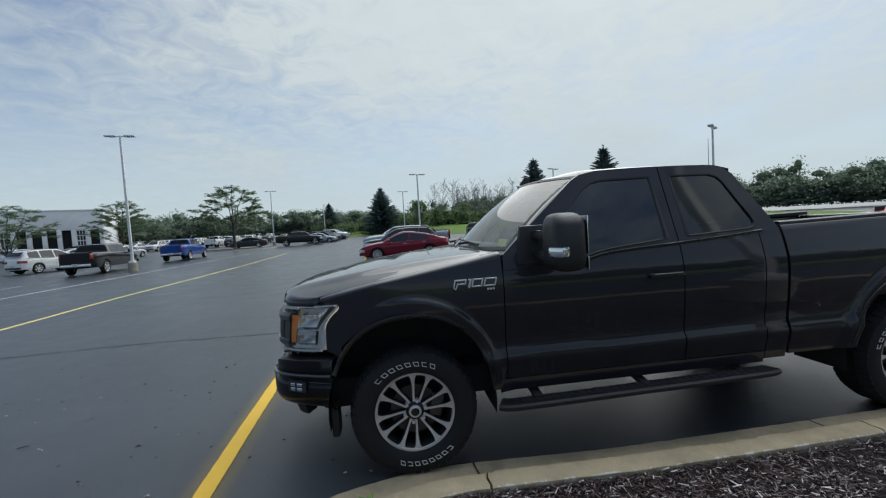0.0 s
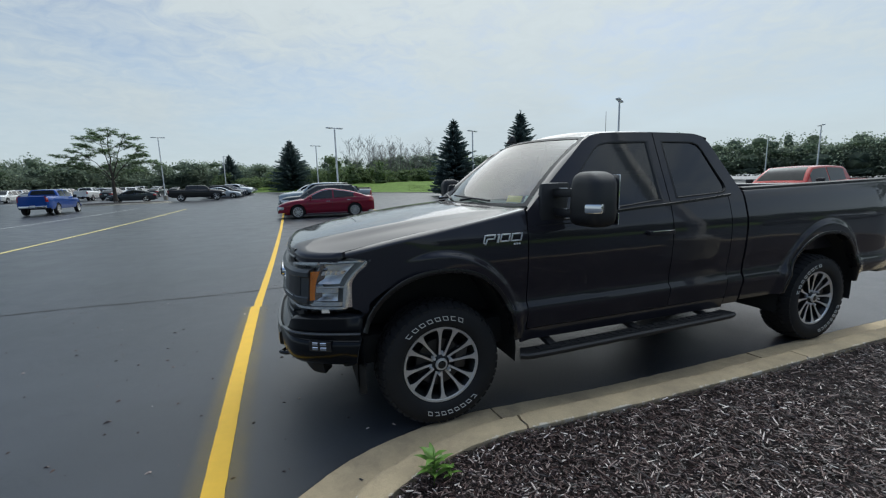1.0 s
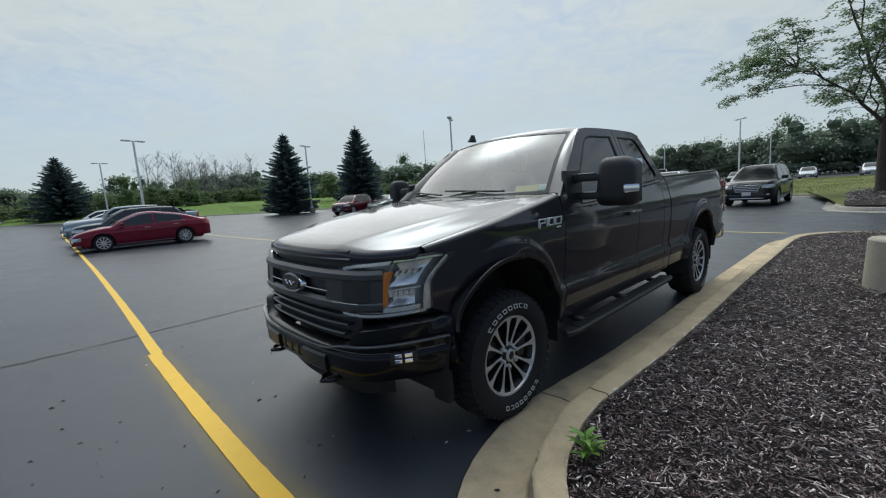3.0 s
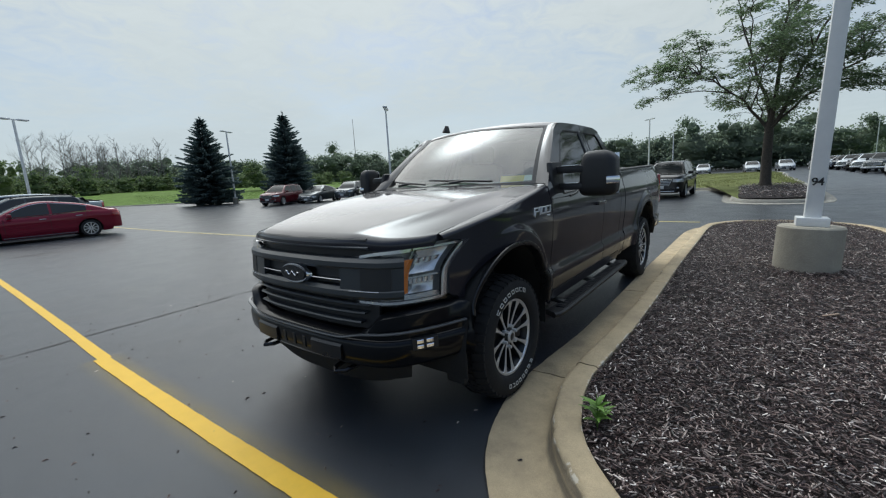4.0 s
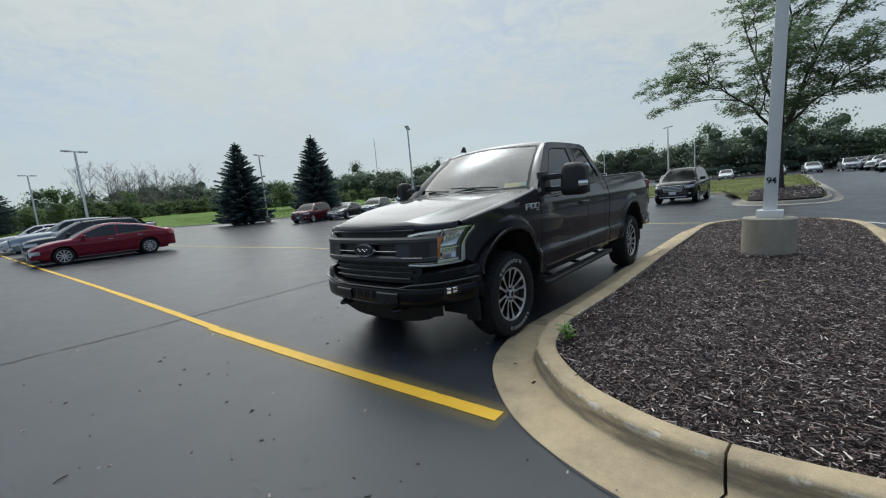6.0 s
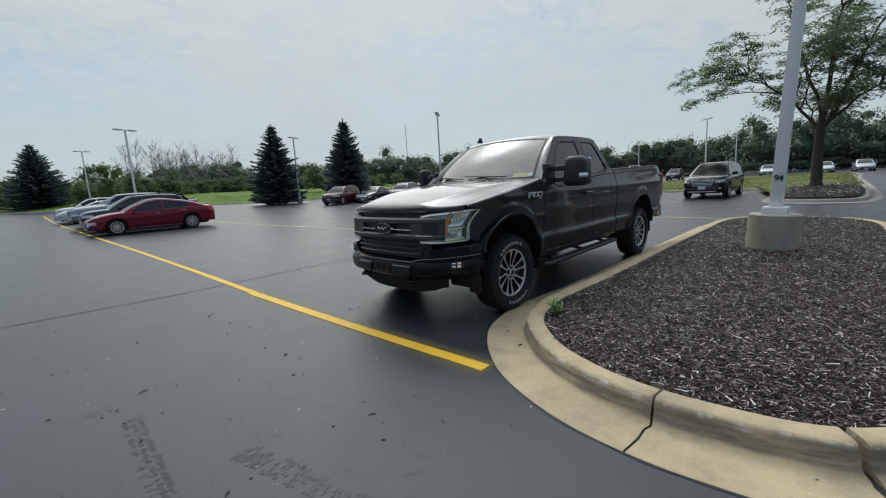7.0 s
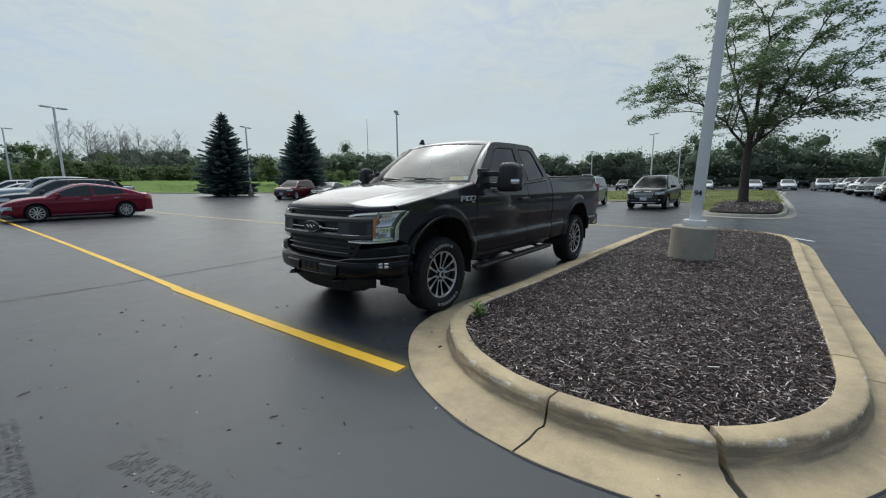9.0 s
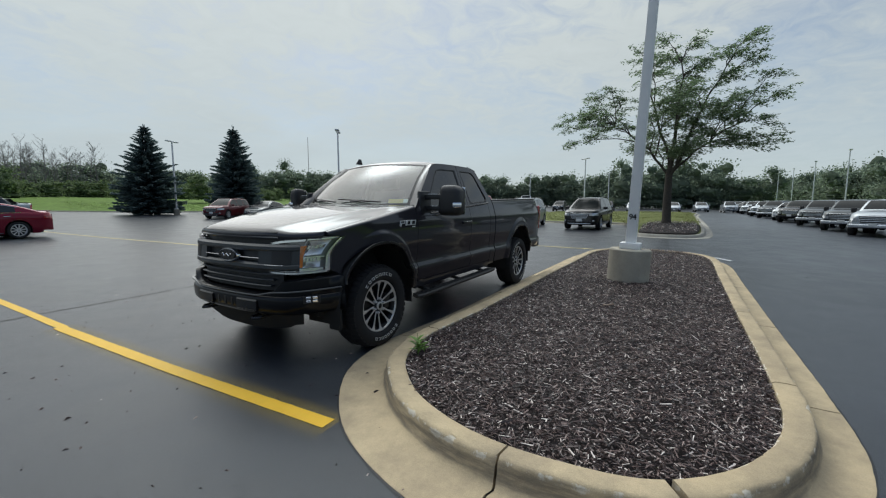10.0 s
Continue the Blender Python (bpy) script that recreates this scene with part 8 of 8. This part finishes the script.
def woods(name, spots, material, label, seed, quads=820):
    """Far trees as one mass of leaf clumps, each crown uneven and open."""
    r = np.random.RandomState(seed)
    allv, allf, base = [], [], 0
    for x, y, z, h, w in spots:
        lobes = []
        for _ in range(7):
            a, q = r.uniform(0, 6.283), r.uniform(0, 0.62)
            lobes.append((x + math.cos(a) * q * w, y + math.sin(a) * q * w, z + h * r.uniform(0.30, 0.86), w * r.uniform(0.28, 0.55), h * r.uniform(0.12, 0.26)))
        lobes.append((x, y, z + h * 0.35, w * 0.80, h * 0.35))
        lobes += [(x, y, z + h * 0.14, w * 0.95, h * 0.18), (x, y, z + h * 0.45, w * 0.9, h * 0.30)]
        for lx, ly, lz, lw, lh in lobes:
            ring, sides = 5, 7
            k = base
            pts = []
            for i in range(ring):
                ph = math.pi * (i + 0.5) / ring
                for j in range(sides):
                    th = 2 * math.pi * (j + 0.5 * (i % 2)) / sides
                    g = 0.50 * r.uniform(0.75, 1.12)
                    pts.append((lx + g * lw * math.sin(ph) * math.cos(th), ly + g * lw * math.sin(ph) * math.sin(th), max(lz + g * lh * math.cos(ph), z + 0.05)))
            allv.append(np.array(pts))
            allf += [(k + i * sides + j, k + (i + 1) * sides + j, k + (i + 1) * sides + (j + 1) % sides, k + i * sides + (j + 1) % sides) for i in range(ring - 1) for j in range(sides)]
            allf.append(tuple(k + j for j in range(sides)))
            base += ring * sides
        n = quads
        which = r.randint(0, len(lobes), n)
        L = np.array(lobes)[which]
        d = r.normal(size=(n, 3))
        d /= np.linalg.norm(d, axis=1)[:, None]
        rad = (0.50 + 0.58 * r.uniform(0, 1, n) ** 0.7)[:, None]
        c = L[:, :3] + d * rad * np.stack([L[:, 3], L[:, 3], L[:, 4]], 1)
        c[:, 2] = np.maximum(c[:, 2], z + 0.2)
        a = r.normal(size=(n, 3))
        a /= np.linalg.norm(a, axis=1)[:, None]
        b = np.cross(a, d + 0.6 * r.normal(size=(n, 3)))
        b /= np.linalg.norm(b, axis=1)[:, None]
        s = (r.uniform(0.13, 0.25, n) * (w / 4.0) ** 0.5)[:, None]
        v = np.stack([c - a * s, c + b * s * 0.7, c + a * s, c - b * s * 0.7], 1).reshape(-1, 3)
        allv.append(v)
        allf += [(base + 4 * i, base + 4 * i + 1, base + 4 * i + 2, base + 4 * i + 3) for i in range(n)]
        base += 4 * n
    v = np.concatenate(allv)
    return tagged(link_mesh(name, v.tolist(), allf, material, smooth=False), label, "trees", kind="stuff")


def line_of(points, gap, h, w, seed, depth=6):
    r = random.Random(seed)
    spots = []
    for p in spline(points, gap):
        for row in range(2):
            spots.append((p.x + r.gauss(0, 1.5), p.y + r.gauss(0, 1.5) + row * depth, lay(p.x, min(p.y, 100)) + (0.8 if p.y > 60 else 0), h * r.choice((r.uniform(0.62, 0.9), r.uniform(0.85, 1.18))) * (1 + 0.1 * row), w * r.uniform(0.8, 1.25)))
    return spots


woods("woods_north", line_of([(-120, 118), (-70, 116), (-30, 112), (0, 108), (30, 104), (60, 96)], 2.5, 6.6, 4.8, 31), HAZED_WOOD_LEAF, "mixed green woodland behind the lot", 41)
woods("woods_east", line_of([(60, 96), (88, 84), (112, 60), (124, 30), (132, 5), (140, -20)], 2.5, 9.4, 5.4, 32), HAZED_WOOD_LEAF, "tall green woodland beyond the far lot", 42)
woods("woods_south", line_of([(20, -46), (45, -42), (75, -38), (110, -36), (145, -34), (200, -30)], 2.5, 10.6, 5.8, 33, -8), HAZED_WOOD_LEAF, "dark green woodland behind the side lane", 43)
woods("woods_mid", line_of([(95, 6), (104, -4), (112, -14)], 2.6, 9.6, 5.5, 36), HAZED_WOOD_LEAF, "tall dark trees at the end of the side lane", 46)
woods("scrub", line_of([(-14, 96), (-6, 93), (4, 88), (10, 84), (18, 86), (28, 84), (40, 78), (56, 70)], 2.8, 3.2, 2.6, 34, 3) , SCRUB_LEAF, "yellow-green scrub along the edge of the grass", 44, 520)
woods("hedge_west", line_of([(-130, 70), (-90, 74), (-62, 76), (-40, 102)], 3.2, 6.2, 4.2, 35), HAZED_WOOD_LEAF, "green trees behind the service building", 45)
woods("bushes", [(5.5, 76, 1.0, 6.6, 2.8), (3.0, 80, 1.0, 5.0, 2.4), (27, 66, 1.8, 4.6, 2.8), (32, 62, 1.7, 4.2, 2.6), (37, 60, 1.7, 3.6, 2.4), (10, 82, 1.4, 4.6, 3.0), (15, 80, 1.6, 5.2, 3.2)], SCRUB_LEAF, "rounded light-green bushes near the spruces", 47, 700)


def bare_trees():
    """Leafless saplings standing behind the scrub."""
    r = random.Random(77)
    pieces = []
    for i in range(26):
        x, y = r.uniform(9, 31), r.uniform(86, 100)
        z = lay(x, y) + 1.0
        h = r.uniform(7.5, 11.0)
        lean = Vector((r.gauss(0, 0.06), r.gauss(0, 0.06), 1)).normalized()
        path = [Vector((x, y, z)) + lean * h * t + Vector((r.gauss(0, 0.08), r.gauss(0, 0.08), 0)) for t in (0, 0.3, 0.6, 0.85, 1.0)]
        pieces.append(tube(path, [0.09, 0.07, 0.045, 0.025, 0.010], 5))
        for _ in range(22):
            t = r.uniform(0.30, 0.98)
            o = Vector((x, y, z)) + lean * h * t
            a = r.uniform(0, 6.28)
            d = Vector((math.cos(a), math.sin(a), r.uniform(0.7, 1.5))).normalized()
            l = (1 - t + 0.30) * h * r.uniform(0.22, 0.50)
            pieces.append(tube([o, o + d * l * 0.5, o + (d + Vector((0, 0, 0.25))).normalized() * l], [0.028, 0.018, 0.008], 4))
            for _ in range(5):
                w = r.uniform(0.3, 1.0)
                p = o + d * l * w
                e = Vector((r.gauss(0, 0.6), r.gauss(0, 0.6), r.uniform(0.3, 1.0))).normalized() * l * r.uniform(0.2, 0.45)
                pieces.append(tube([p, p + e], [0.012, 0.006], 3))
    v, f = join(*pieces)
    tagged(link_mesh("bare_trees", v, f, GREY_TWIG), "leafless grey saplings behind the scrub", "trees", kind="stuff")


bare_trees()


# ---- service building ----
def building():
    b = thing("service_building", pose(-66.8, 62.5, lay(-68, 62), 0, 0, 24), "low white service building with dark garage bays", "building")
    w, h, d, pitch = 44.0, 7.4, 18.0, 1.76
    bm = bmesh.new()
    box(bm, (0, 0, 5.85), (w, 0.4, 3.1), 0.02)
    part("front_wall", bm, BRICKLIKE, b)
    for i in range(26):
        bm = bmesh.new()
        box(bm, (w / 2 - 0.28 - i * pitch * 0.987, 0, 2.15), (0.56, 0.46, 4.4), 0.02)
        part("pier", bm, BRICKLIKE, b)
    bm = bmesh.new()
    box(bm, (0, d / 2 + 0.3, 3.55), (w - 0.5, d - 0.6, 6.9), 0.02)
    part("hall", bm, DARK_BAY, b)
    for s in (-1, 1):
        bm = bmesh.new()
        box(bm, (s * (w / 2 - 0.1), d / 2 + 0.25, 3.65), (0.3, d, 7.4), 0.02)
        part("side_wall", bm, BRICKLIKE, b)
    bm = bmesh.new()
    box(bm, (0, d / 2, 7.45), (w + 0.4, d + 0.6, 0.16), 0.02)
    part("roof", bm, BRICKLIKE, b)
    # sectional doors in some bays: a white grid over dark panes
    for i in (1, 6, 11):
        x = w / 2 - 0.28 - (i + 0.5) * pitch * 0.987
        bm = bmesh.new()
        box(bm, (x, 0.10, 2.15), (1.16, 0.05, 4.3), 0.01)
        door = part("garage_door", bm, DARK_BAY, b, "white sectional garage door with dark panes")
        for r in range(6):
            bm = bmesh.new()
            box(bm, (x, 0.06, 0.08 + 0.83 * r), (1.16, 0.06, 0.14), 0.01)
            part("door_rail", bm, BRICKLIKE, door)
        for c in range(4):
            bm = bmesh.new()
            box(bm, (x - 0.54 + 0.36 * c, 0.06, 2.15), (0.09, 0.055, 4.3), 0.01)
            part("door_stile", bm, BRICKLIKE, door)


building()


# ---- small plants in the kerb ----
def weed(m, leaves, size, seed, label):
    r = random.Random(seed)
    w = thing("weed", m, label, "plant", "weeds")
    v, f = tube([Vector((0, 0, -0.02)), Vector((0.004, 0.003, size * 0.5)), Vector((0.0, 0.006, size))], [0.004, 0.003, 0.0015], 6)
    link_mesh("stem", v, f, WEED, w)
    for i in range(leaves):
        a, t = i * 2.4 + r.uniform(-0.3, 0.3), 0.15 + 0.8 * i / leaves
        d = Vector((math.cos(a), math.sin(a), r.uniform(0.5, 1.1))).normalized()
        long, wide = size * r.uniform(0.55, 0.85) * (1.1 - 0.4 * t), size * 0.085
        o = Vector((0, 0.003, size * t * 0.8))
        side = d.cross(Vector((0, 0, 1))).normalized()
        up = side.cross(d)
        rows = []
        for s in range(7):
            u = s / 6
            c = o + d * long * u + Vector((0, 0, -0.35 * long * u * u))
            k = wide * math.sin(math.pi * (0.08 + 0.92 * u) ** 0.75) if s < 6 else 0.0008
            rows.append([tuple(c - side * k + up * k * 0.25), tuple(c), tuple(c + side * k + up * k * 0.25)])
        v, f = sheet(rows)
        v2 = [tuple(Vector(q) - up * 0.0008) for q in v]
        vv, ff = join((v, f), (v2, [q[::-1] for q in f]))
        link_mesh("leaf", vv, ff, WEED, w)
    return w


WEED = plain("weed_green", (0.12, 0.24, 0.035), 0.5, vary=0.25, scale=40)
weed(pose(-0.27, -0.645, 0.12), 15, 0.19, 3, "small bright green weed growing at the kerb edge")
weed(pose(-0.19, -0.655, 0.12, 0, 0, 70), 8, 0.10, 5, "low green weed sprouting beside the kerb")
bm = bmesh.new()
for q in box(bm, (0, 0, 0.012), (0.16, 0.022, 0.014), 0.004):
    q.co.z += 0.01 * math.sin(q.co.x * 25)
stick = part("wood_chip", bm, plain("pale_wood", (0.30, 0.21, 0.15), 0.9, vary=0.3, scale=60), None)
stick.matrix_basis = pose(2.15, -1.75, 0.165, 0, 0, -58)
tagged(stick, "long pale wood splinter lying on the mulch", "wood chip")


# ---- far tower ----
bm = bmesh.new()
cyl(bm, (0, 0, 0), (0, 0, 38), 0.22, 0.10, 8)
mast = part("radio_mast", bm, GREY_TWIG, None)
mast.matrix_basis = pose(160, 186, 0)
tagged(mast, "thin grey radio mast on the horizon", "mast")
